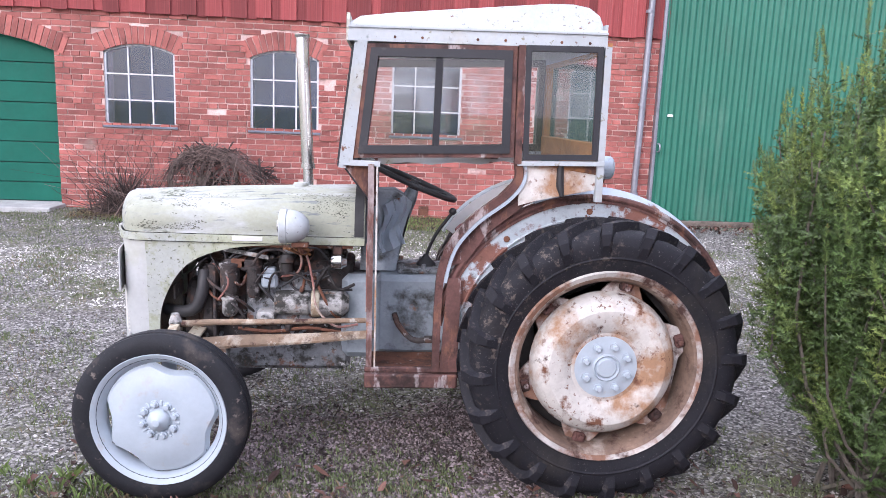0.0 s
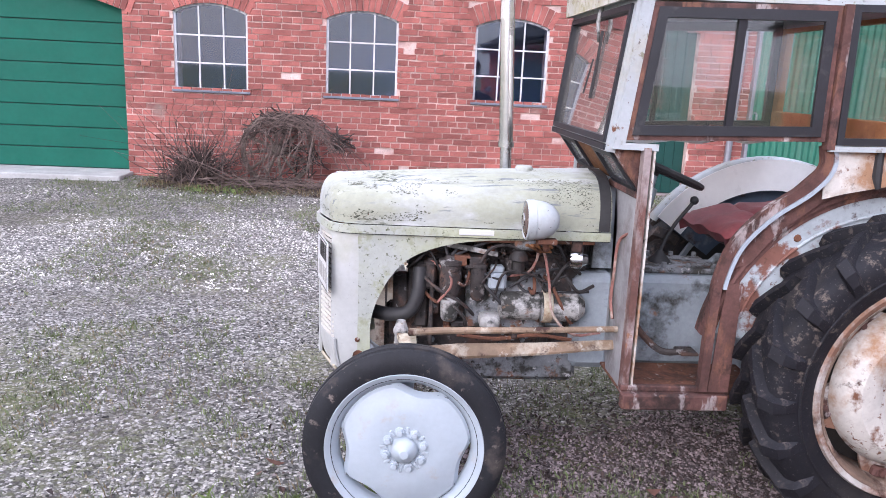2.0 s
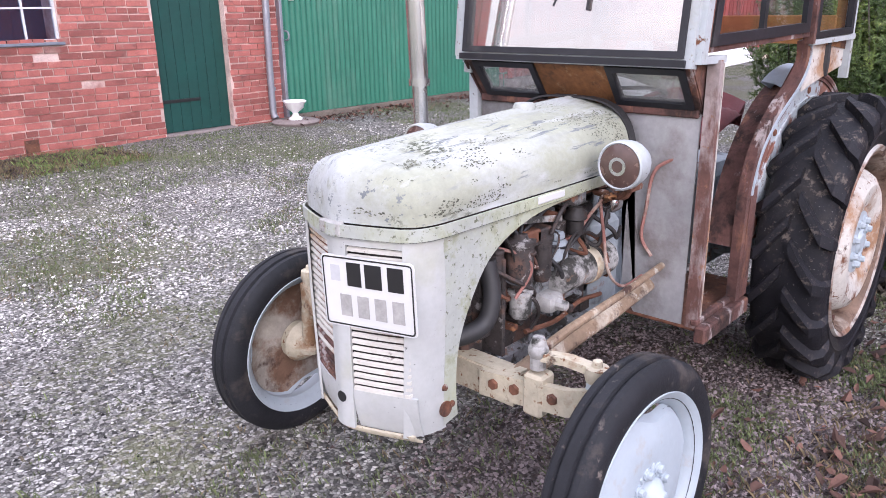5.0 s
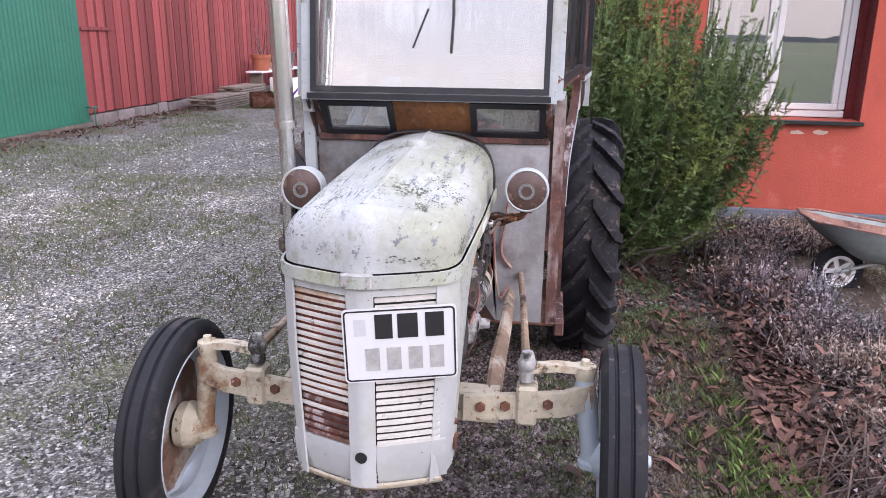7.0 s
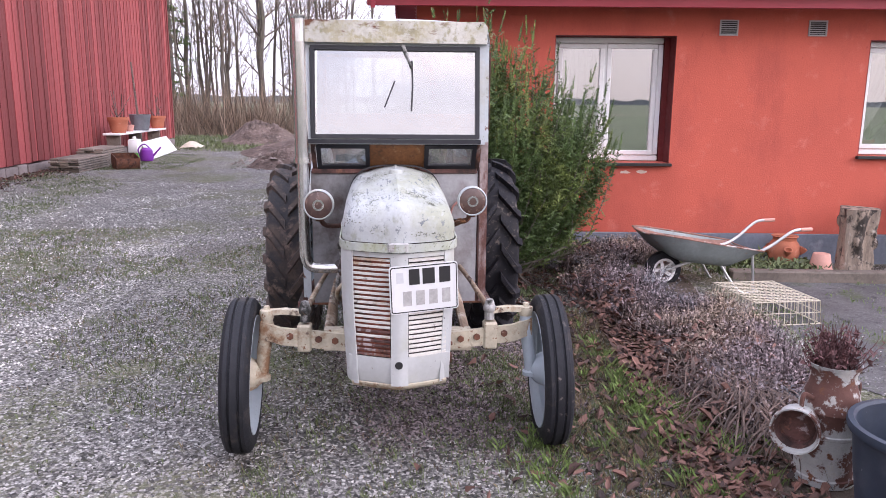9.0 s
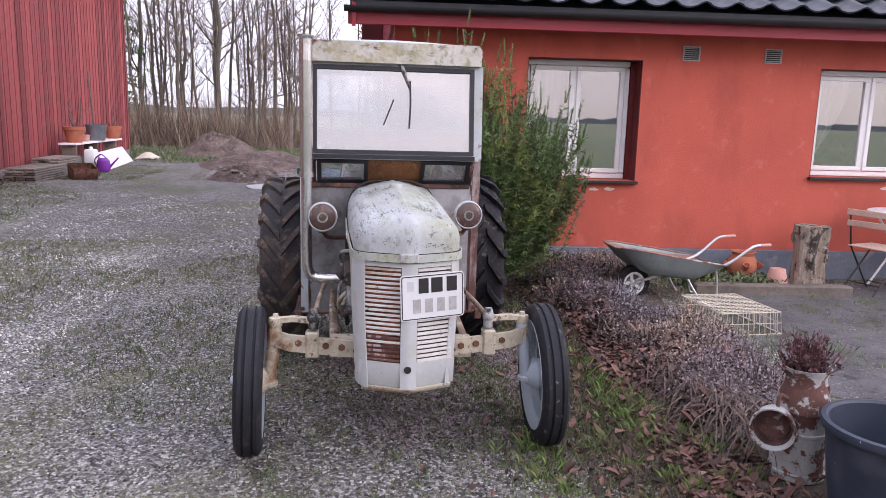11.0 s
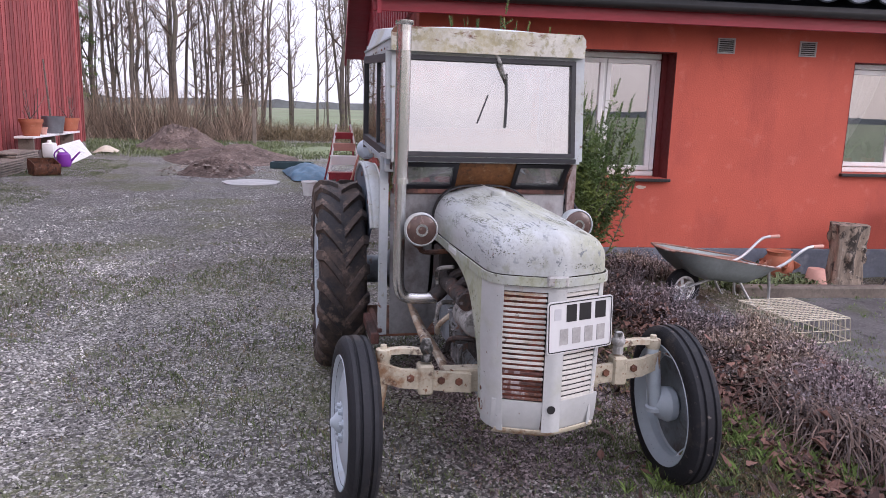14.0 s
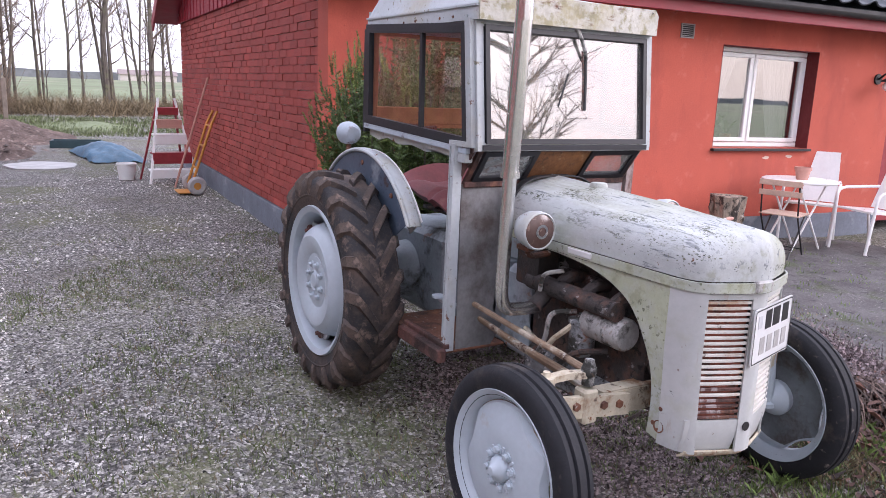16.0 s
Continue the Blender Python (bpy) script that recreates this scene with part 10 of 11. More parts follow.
def lounge_chair(m, label):
    c = thing("garden_armchair", label, "chair", m, group="white garden chairs")
    bm = B()
    skin(bm, lambda u, v: (-0.25 + 0.48 * u, -0.24 + 0.48 * v, 0.42 + 0.03 * u), 4, 4, 0.02)
    part("seat", bm, M["white_paint"], c)
    bm = B()
    skin(bm, lambda u, v: (-0.25 - 0.16 * u, (-0.24 + 0.48 * v) * (1 - 0.15 * u), 0.43 + 0.55 * u), 6, 6, 0.02)
    part("backrest", bm, M["white_paint"], c)
    for s in (-1, 1):
        bm = B()
        rod(bm, curve_pts([(0.25, s * 0.26, 0.0), (0.22, s * 0.27, 0.40), (0.18, s * 0.27, 0.62), (-0.05, s * 0.27, 0.65), (-0.33, s * 0.24, 0.66)], 5), 0.016, 8)
        part("arm", bm, M["white_paint"], c)
        bm = B()
        rod(bm, [(-0.20, s * 0.24, 0.42), (-0.30, s * 0.25, 0.0)], 0.016, 8)
        part("leg", bm, M["white_paint"], c)
    return c


lounge_chair(pose(1.55, -5.70, 0.015, 0, 0, 118), "white metal garden armchair beside the table")
lounge_chair(pose(0.95, -5.85, 0.015, 0, 0, 75), "white metal garden armchair beside the table")

# ---- wagon wheel under dead vines by the brick wall ----
WX, WZ, WR = -3.30, 0.46, 0.46
ww = thing("wagon_wheel", "old grey wooden wagon wheel leaning on the brick wall", "wheel", Matrix.Translation((WX, 6.72, WZ + 0.04)) @ Matrix.Rotation(radians(-10), 4, "X") @ Matrix.Rotation(radians(90), 4, "X"))
bm = B()
lathe(bm, [(WR - 0.05, -0.03), (WR, -0.03), (WR, 0.03), (WR - 0.05, 0.03)], 40, close=True)
part("felloe", bm, M["old_wood"], ww, smooth=False)
bm = B()
lathe(bm, [(WR + 0.001, -0.032), (WR + 0.010, -0.032), (WR + 0.010, 0.032), (WR + 0.001, 0.032)], 40, close=True)
part("iron_tyre", bm, M["rust"], ww, "rusty iron hoop", smooth=False)
bm = B()
lathe(bm, [(0, -0.10), (0.055, -0.10), (0.075, -0.04), (0.085, 0), (0.075, 0.05), (0.055, 0.13), (0.03, 0.13), (0, 0.12)], 20)
part("hub", bm, M["old_wood"], ww)
for k in range(12):
    a = radians(30 * k + 8)
    bm = B()
    rod(bm, [(0.07 * math.cos(a), 0.07 * math.sin(a), 0.02), (0.3 * math.cos(a), 0.3 * math.sin(a), 0.01), ((WR - 0.04) * math.cos(a), (WR - 0.04) * math.sin(a), 0)], [0.022, 0.019, 0.015], 8)
    part("spoke", bm, M["old_wood"], ww)
r = random.Random(17)
br = thing("brush_heap", "tangle of dead grey-brown vines hanging over a wagon wheel", "brush heap", pose(-3.10, 6.48, 0.05))
def ridge(x):
    """Height of the bent-over top of the heap above its foot."""
    return 0.30 + 0.60 * math.sqrt(max(0.0, 1 - ((x + 0.02) / 0.72) ** 2))


bm = B()
for k in range(120):
    # shoots bent over the wheel that trail off to one side
    s_ = -1 if r.random() < 0.30 else 1
    x0 = r.uniform(-0.55, 0.30)
    x1, x2 = x0 + s_ * r.uniform(0.10, 0.35), x0 + s_ * r.uniform(0.30, 0.75)
    y0 = r.uniform(-0.16, 0.22)
    p = [(x0, y0, ridge(x0) - r.uniform(0.0, 0.22)), (x1, y0 + r.gauss(-0.03, 0.05), ridge(x1) + r.gauss(-0.03, 0.05)), (x2, y0 + r.gauss(-0.05, 0.06), ridge(x2) - abs(r.gauss(0.02, 0.12)))]
    q = r.uniform(0.003, 0.0075)
    rod(bm, curve_pts([(a, b, max(0.01, c)) for a, b, c in p], 3), [q * (1 - 0.09 * i) for i in range(7)], 4, cap=False)
for k in range(46):
    # strands hanging to the ground
    x0 = r.uniform(-0.62, 0.42)
    x2 = x0 + r.gauss(-0.10, 0.20)
    y0 = r.uniform(-0.20, 0.10)
    zt = ridge(x0) - r.uniform(0.0, 0.15)
    q = r.uniform(0.003, 0.006)
    rod(bm, curve_pts([(x0, y0, zt), ((x0 + x2) / 2 + r.gauss(0, 0.06), y0 - 0.06, zt * r.uniform(0.45, 0.65)), (x2, y0 - r.uniform(0.0, 0.15), r.uniform(-0.02, 0.3))], 3), [q * (1 - 0.07 * i) for i in range(7)], 4, cap=False)
for k in range(150):
    # short crooked twigs caught under the top
    x0 = r.gauss(0.0, 0.34)
    z0 = ridge(x0) - abs(r.gauss(0.0, 0.16))
    y0 = r.uniform(-0.14, 0.22)
    e = Vector((r.gauss(0.1, 1), r.gauss(0, 0.3), r.gauss(-0.1, 0.5))).normalized() * r.uniform(0.10, 0.30)
    c = Vector((x0, y0, z0))
    rod(bm, [c - e * 0.5, c + Vector((0, 0, r.gauss(0.0, 0.03))), c + e * 0.5], [0.006, 0.005, 0.003], 4, cap=False)
for k in range(90):
    # fallen pieces at the foot
    c = Vector((r.gauss(-0.05, 0.42), r.gauss(-0.12, 0.14), r.uniform(0.0, 0.10)))
    e = Vector((r.gauss(0, 1), r.gauss(0, 0.45), r.gauss(0, 0.12))).normalized() * r.uniform(0.12, 0.34)
    rod(bm, [c - e, c + Vector((0, 0, 0.03)), c + e], [0.006, 0.005, 0.003], 4, cap=False)
part("tangle", bm, M["vine"], br, smooth=False)["kind"] = "stuff"
bm = B()
for k in range(170):
    # dark twigs for the heap's inner shade: under the top, at the drooping end and low by the wall
    j = k % 5
    if j < 3:
        x0 = r.uniform(-0.50, 0.22)
        c = Vector((x0, r.uniform(0.0, 0.24), ridge(x0) - abs(r.gauss(0.04, 0.08))))
    elif j == 3:
        c = Vector((r.gauss(0.60, 0.10), r.uniform(-0.05, 0.2), r.gauss(0.60, 0.06)))
    else:
        c = Vector((r.gauss(0.10, 0.14), r.uniform(0.05, 0.25), r.gauss(0.34, 0.10)))
    e = Vector((r.gauss(0.2, 1), r.gauss(0, 0.2), r.gauss(-0.15, 0.45))).normalized() * r.uniform(0.06, 0.18)
    rod(bm, [c - e, c + e], r.uniform(0.005, 0.011), 4, cap=False)
part("dead_core", bm, M["dead_core"], br, "dark twigs added for the shaded inside of the heap", smooth=False)["kind"] = "stuff"
br2 = thing("bare_shrub", "bare twiggy shrub with thin shoots by the wall", "shrub", pose(-4.35, 6.45, 0.05))
bm = B()
for k in range(190):
    a = r.uniform(0.1, math.pi - 0.1)
    e = Vector((math.cos(a) * 0.85, r.gauss(0, 0.22), math.sin(a) * 0.75))
    ln = r.uniform(0.3, 0.75)
    rod(bm, curve_pts([(r.gauss(0, 0.12), r.gauss(0, 0.08), 0), e * ln * 0.55 + Vector((r.gauss(0, 0.05), 0, r.gauss(0, 0.05))), e * ln + Vector((r.gauss(0.12, 0.12), 0, r.gauss(-0.02, 0.1)))], 3), [0.006, 0.005, 0.005, 0.004, 0.003, 0.002, 0.0015], 3, cap=False)
for k in range(26):
    x0 = r.uniform(-0.3, 1.6)
    rod(bm, curve_pts([(x0, 0, 0.3), (x0 + r.gauss(0, 0.15), -0.02, 0.8), (x0 + r.gauss(0.1, 0.3), 0.0, r.uniform(1.0, 1.45))], 3), [0.004, 0.004, 0.003, 0.003, 0.002, 0.0015, 0.001], 3, cap=False)
for k in range(90):
    a = r.uniform(0.15, 2.6)
    ln = r.uniform(0.7, 1.5)
    x0 = r.uniform(-0.3, 1.1)
    rod(bm, curve_pts([(x0, r.gauss(0, 0.15), 0.02), (x0 + math.cos(a) * ln * 0.5, r.gauss(-0.1, 0.2), math.sin(a) * ln * 0.42 + 0.05), (x0 + math.cos(a) * ln + r.gauss(0, 0.1), r.gauss(-0.2, 0.25), math.sin(a) * ln * 0.62 + r.gauss(0, 0.1) + 0.08)], 3), [0.006, 0.006, 0.005, 0.004, 0.003, 0.002, 0.0015], 3, cap=False)
part("brushwood", bm, M["vine"], br2, smooth=False)
bm = B()
for k in range(170):
    a = r.uniform(0.15, math.pi - 0.15)
    ln = r.uniform(0.25, 0.62)
    e = Vector((math.cos(a), r.gauss(0, 0.25), math.sin(a)))
    rod(bm, curve_pts([(r.gauss(0.1, 0.10), r.gauss(0.05, 0.08), 0), e * ln * 0.5 + Vector((0.1, 0.05, r.gauss(0.04, 0.04))), e * ln + Vector((r.gauss(0.1, 0.08), 0.05, r.gauss(0, 0.07)))], 2), [0.009, 0.008, 0.006, 0.005, 0.003], 4, cap=False)
part("old_wood", bm, M["dead_core"], br2, "dark twigs at the heart of the shrub", smooth=False)

# white urn by the corner of the brick wall
ur = thing("garden_urn", "white cast garden urn on a flat stone", "urn", pose(2.80, 6.62, 0.11))
bm = B()
lathe(bm, [(0, 0), (0.09, 0), (0.09, 0.02), (0.045, 0.05), (0.035, 0.085), (0.06, 0.11), (0.11, 0.15), (0.125, 0.20), (0.155, 0.235), (0.15, 0.245), (0.115, 0.21), (0, 0.17)], 28)
part("bowl", bm, M["white_paint"], ur)
bm = B()
lathe(bm, [(0, -0.06), (0.30, -0.06), (0.32, -0.02), (0.29, 0.0), (0, 0.0)], 14, pose(2.80, 6.62, 0.108))
whole("flat_stone", bm, M["stone"], "flat grey stone under the urn", "stone")

# ---- along the red barn ----
def plank_stack(m, n, w, label):
    s = thing("plank_stack", label, "plank stack", m, group="plank stacks")
    r = random.Random(n)
    for k in range(n):
        for j in range(3):
            bm = B()
            off = r.gauss(0, 0.03)
            box(bm, -w / 2 + off, w / 2 + off, -0.30 + j * 0.2, -0.30 + j * 0.2 + 0.17, k * 0.048, k * 0.048 + 0.036, 0.004)
            part("plank", bm, M["old_wood"], s)
    return s


plank_stack(pose(11.35, 6.42, 0.04), 6, 1.7, "low stack of grey weathered planks")
plank_stack(pose(12.75, 6.50, 0.04), 8, 1.4, "stack of grey weathered planks by the barn")
db = thing("digger_bucket", "rusty steel digger bucket lying on the grass", "digger bucket", pose(11.75, 5.62, 0.03, 0, 0, 30) @ Matrix.Scale(0.78, 4))
bm = B()
lathe(bm, [(0.34, -0.30), (0.36, -0.30), (0.36, 0.30), (0.34, 0.30)], 20, Matrix.Translation((0, 0, 0.22)) @ AXY, close=True, a0=-30, a1=190)
part("shell", bm, M["rust"], db)
for s in (-1, 1):
    bm = B()
    o = [(0.36 * math.cos(radians(a)), 0.36 * math.sin(radians(a))) for a in range(-30, 191, 20)]
    slab(bm, o, 0.015, Matrix.Translation((0, s * 0.30, 0.22)) @ Matrix(((1, 0, 0, 0), (0, 0, 1, 0), (0, -1, 0, 0), (0, 0, 0, 1))))
    part("cheek", bm, M["rust"], db, smooth=False)
bench = thing("garden_bench", "long white plank bench against the red barn", "bench", pose(15.3, 6.52, 0.04))
bm = B()
box(bm, -1.75, 2.1, -0.20, 0.20, 0.60, 0.65, 0.008)
part("plank", bm, M["white_paint"], bench)
for x in (-1.6, 0.0, 1.6):
    bm = B()
    box(bm, x - 0.03, x + 0.03, -0.16, 0.16, 0, 0.60, 0.006)
    part("leg", bm, M["old_wood"], bench)
for x, sc, mt, lab in ((13.95, 1.35, "terracotta", "large terracotta flowerpot on the bench"), (17.1, 1.25, "terracotta", "terracotta flowerpot with a bare plant on the bench"), (14.75, 0.6, "pink_clay", "small clay pot on the bench")):
    p = thing("flowerpot", lab, "flowerpot", Matrix.Translation((x, 6.47, 0.69)) @ Matrix.Scale(sc, 4))
    bm = B()
    lathe(bm, [(0, 0), (0.12, 0), (0.17, 0.22), (0.185, 0.22), (0.185, 0.275), (0.17, 0.275), (0.14, 0.05), (0, 0.05)], 24)
    part("body", bm, M[mt], p)
    bm = B()
    r = random.Random(int(x))
    for k in range(9):
        rod(bm, [(r.gauss(0, 0.05), r.gauss(0, 0.05), 0.2), (r.gauss(0, 0.1), r.gauss(0, 0.08), r.uniform(0.35, 0.8))], 0.006, 4)
    part("bare_stems", bm, M["vine"], p)
gb2 = thing("bucket", "grey zinc bucket with a bare climbing plant", "bucket", pose(15.55, 6.45, 0.69))
bm = B()
lathe(bm, [(0, 0), (0.20, 0), (0.27, 0.40), (0.28, 0.41), (0.265, 0.41), (0.19, 0.03), (0, 0.03)], 26)
part("body", bm, M["bucket_grey"], gb2)
bm = B()
for k in range(4):
    x = -0.12 + 0.08 * k
    rod(bm, [(x * 0.6, 0.05, 0.3), (x * 0.4, 0.14, 1.75)], 0.007, 5)
for k in range(6):
    rod(bm, [(-0.07, 0.06 + 0.012 * k, 0.6 + 0.2 * k), (0.07, 0.06 + 0.012 * k, 0.6 + 0.2 * k)], 0.006, 5)
part("trellis", bm, M["vine"], gb2)
jug = thing("canister", "white plastic canister with a bright green base", "canister", pose(13.95, 6.12, 0.04))
bm = B()
box(bm, -0.17, 0.17, -0.12, 0.12, 0.17, 0.50, 0.04, seg=2)
lathe(bm, [(0, 0.56), (0.04, 0.56), (0.05, 0.49), (0.06, 0.47)], 14)
part("body", bm, M["white_paint"], jug)
bm = B()
box(bm, -0.172, 0.172, -0.122, 0.122, 0, 0.17, 0.02, seg=2)
part("base", bm, M["lime"], jug)
wc = thing("watering_can", "purple plastic watering can", "watering can", pose(13.65, 5.76, 0.04) @ Matrix.Scale(0.86, 4))
bm = B()
lathe(bm, [(0, 0), (0.16, 0), (0.19, 0.10), (0.16, 0.30), (0.10, 0.36), (0.09, 0.35), (0, 0.30)], 24)
part("body", bm, M["purple"], wc)
bm = B()
rod(bm, curve_pts([(0, -0.10, 0.34), (0, 0.05, 0.46), (0, 0.22, 0.32), (0, 0.18, 0.12)], 5), 0.018, 8)
part("handle", bm, M["purple"], wc)
bm = B()
rod(bm, [(0, -0.16, 0.12), (0, -0.40, 0.38)], [0.03, 0.02], 8)
part("spout", bm, M["purple"], wc)
lat = thing("lattice_panel", "white wooden lattice panel leaning by the bench", "lattice", Matrix.Translation((15.15, 5.86, 0.04)) @ Matrix.Rotation(radians(5.5), 4, "Z") @ Matrix.Rotation(radians(-35), 4, "X"))
for k in range(23):
    bm = B()
    box(bm, -1.0 + 0.15 * k, -0.90 + 0.15 * k, -0.01, 0.01, 0, 0.50, 0.003)
    part("slat", bm, M["white_paint"], lat)
for z in (0.06, 0.42):
    bm = B()
    box(bm, -1.05, 2.50, 0.011, 0.03, z, z + 0.05, 0.003)
    part("rail", bm, M["white_paint"], lat)
bm = B()
skin(bm, lambda u, v: (1.0 * (u - 0.5), 0.55 * (v - 0.5), 0.02 + 0.16 * math.sin(math.pi * u) * math.sin(math.pi * v) + 0.03 * math.sin(9 * u + 5 * v)), 14, 8)
whole("plastic_sheet", bm, M["cream_wire"], "crumpled pale yellow plastic sheet on the ground", "sheet", pose(18.9, 6.0, 0.03))

# ---- beyond the house ----
def mound(name, c, rx, ry, h, label, seed, mat="heap"):
    bm = B()

    def f(u, v):
        x, y = 2 * u - 1, 2 * v - 1
        d_ = math.hypot(x, y)
        z = max(0.0, math.cos(min(1.0, d_) * math.pi / 2)) ** 1.3
        n_ = noise.noise(Vector((x * 2.3 + seed, y * 2.3, 0))) * 0.35 + noise.noise(Vector((x * 7 + seed, y * 7, 3))) * 0.13 + noise.noise(Vector((x * 17 + seed, y * 17, 3))) * 0.12 + noise.noise(Vector((x * 31 + seed, y * 31, 3))) * 0.08
        return c[0] + x * rx, c[1] + y * ry, -0.06 + h * z * (1 + n_) + 0.02 * n_
    skin(bm, f, 70, 70)
    return whole(name, bm, M[mat], label, "soil mound")


mound("soil_mound", (12.9, 2.40), 1.3, 1.0, 0.40, "low heap of brown soil and rubble", 1)
mound("soil_mound", (22.6, 4.4), 2.4, 1.7, 0.74, "big heap of brown soil with weeds", 7)
mound("soil_mound", (17.5, 2.4), 3.2, 2.2, 0.42, "long low bank of turned soil", 4)
mound("soil_mound", (22.0, 0.0), 4.0, 2.2, 0.14, "grassy low bank beyond the yard", 9, "field")
scatter("rubble", M["heap_stone"], 260, lambda r: (lambda a, d_: (12.9 + 1.3 * d_ * math.cos(a), 2.45 + 1.3 * d_ * math.sin(a), 0.42 * (1 - d_) ** 1.0 - 0.02))(r.random() * 6.28, math.sqrt(r.random())), lambda r: stone_piece(r, 0.02, 0.07), "rubble stones on the soil heap", "rubble", 15)
bm = B()
o = [(0.62 * math.cos(k * 0.35) * (1 + 0.08 * math.sin(2.2 * k)), 0.55 * math.sin(k * 0.35) * (1 + 0.07 * math.cos(1.7 * k))) for k in range(18)]
slab(bm, o, 0.025, pose(10.62, 1.57, 0.0))
whole("concrete_slab", bm, M["concrete"], "pale round concrete cover lying on the gravel", "slab")

ld = thing("step_ladder", "folding step ladder with red and white treads", "ladder", pose(8.24, -0.04, 0.0, 0, 0, 4) @ Matrix.Scale(1.15, 4))
for s in (-1, 1):
    bm = B()
    strip(bm, [(-0.30, s * 0.30, 0.0), (0.0, s * 0.10, 1.08)], (0.05, 0, 0), (0, 0.022, 0))
    part("rail", bm, M["white_paint"], ld, smooth=False)
    bm = B()
    strip(bm, [(0.35, s * 0.28, 0.0), (0.02, s * 0.10, 1.05)], (0.04, 0, 0), (0, 0.02, 0))
    part("rear_rail", bm, M["red_paint"], ld, smooth=False)
for z, high, mt in ((0.08, 0.11, "white_paint"), (0.26, 0.14, "red_paint"), (0.50, 0.13, "white_paint"), (0.70, 0.11, "pink_clay"), (0.87, 0.09, "red_paint")):
    x = -0.30 + 0.30 * z / 1.08
    hw = 0.29 - 0.20 * z / 1.08
    bm = B()
    box(bm, x + 0.01, x + 0.17, -hw, hw, z + high - 0.025, z + high, 0.004)
    tread = part("tread", bm, M[mt], ld)
    bm = B()
    box(bm, x - 0.014, x + 0.008, -hw, hw, z, z + high, 0.004)
    part("riser", bm, M[mt], tread)
ht = thing("hand_truck", "yellow sack truck with grey tyres leaning on the house", "hand truck", pose(6.98, -0.25, 0.0, 0, 0, -2.6))
for s in (-1, 1):
    bm = B()
    rod(bm, [(s * 0.16, 0.16, 0.12), (s * 0.17, -0.12, 0.95), (s * 0.15, -0.20, 1.12)], 0.018, 8)
    part("side_tube", bm, M["yellow_paint"], ht)
    bm = B()
    lathe(bm, [(0.05, -0.04), (0.10, -0.045), (0.125, -0.02), (0.125, 0.02), (0.10, 0.045), (0.05, 0.04), (0.045, 0.0)], 22, Matrix.Translation((s * 0.24, 0.10, 0.125)) @ AXX, close=True)
    wt = part("wheel", bm, M["grey_vent"], ht)
    bm = B()
    lathe(bm, [(0, -0.03), (0.05, -0.03), (0.05, 0.03), (0, 0.03)], 16, Matrix.Translation((s * 0.24, 0.10, 0.125)) @ AXX)
    part("rim", bm, M["yellow_paint"], wt)
for z, y in ((0.35, 0.08), (0.65, -0.02), (0.92, -0.11)):
    bm = B()
    rod(bm, [(-0.165, y, z), (0.165, y, z)], 0.014, 8)
    part("cross_tube", bm, M["yellow_paint"], ht)
bm = B()
box(bm, -0.20, 0.20, 0.14, 0.34, 0.02, 0.032, 0.004)
part("toe_plate", bm, M["yellow_paint"], ht)
pl2 = thing("pole", "long pale wooden pole leaning on the gable wall", "pole", Matrix.Identity(4))
bm = B()
rod(bm, [(7.56, 0.0, 0.0), (7.36, -0.455, 1.56)], 0.016, 8)
part("shaft", bm, M["pink_clay"], pl2)
bk = thing("bucket", "white plastic bucket on the gravel", "bucket", pose(8.62, 0.50, 0.0))
bm = B()
lathe(bm, [(0, 0.01), (0.11, 0.0), (0.14, 0.22), (0.15, 0.225), (0.15, 0.25), (0.138, 0.25), (0.11, 0.03), (0, 0.03)], 24)
part("body", bm, M["white_paint"], bk)
bm = B()
rod(bm, curve_pts([(0, 0.14, 0.24), (0.05, 0.17, 0.14), (0.0, 0.0, 0.12 - 0.02), (-0.05, -0.17, 0.14), (0, -0.14, 0.24)], 3), 0.004, 5)
part("bail", bm, M["galvanised"], bk)
bm = B()
skin(bm, lambda u, v: (10.9 + 2.4 * u, -0.15 + 0.9 * v + 0.25 * u, 0.03 + 0.26 * math.sin(math.pi * u) ** 0.6 * math.sin(math.pi * v) ** 0.6 + 0.05 * noise.noise(Vector((u * 9, v * 6, 2)))), 30, 16)
whole("tarpaulin", bm, M["tarp"], "crumpled blue tarpaulin on the ground", "tarpaulin")
bx_ = thing("plastic_trough", "dark teal plastic trough on the ground", "trough", pose(14.4, 0.75, 0.0, 0, 0, 80) @ Matrix.Scale(0.62, 4))
bm = B()
for a, b, c, d_ in ((-0.8, 0.8, -0.4, -0.36), (-0.8, 0.8, 0.36, 0.4), (-0.8, -0.76, -0.36, 0.36), (0.76, 0.8, -0.36, 0.36)):
    box(bm, a, b, c, d_, 0, 0.25, 0.006)
box(bm, -0.76, 0.76, -0.36, 0.36, 0.0, 0.03)
part("body", bm, M["dark_teal"], bx_)


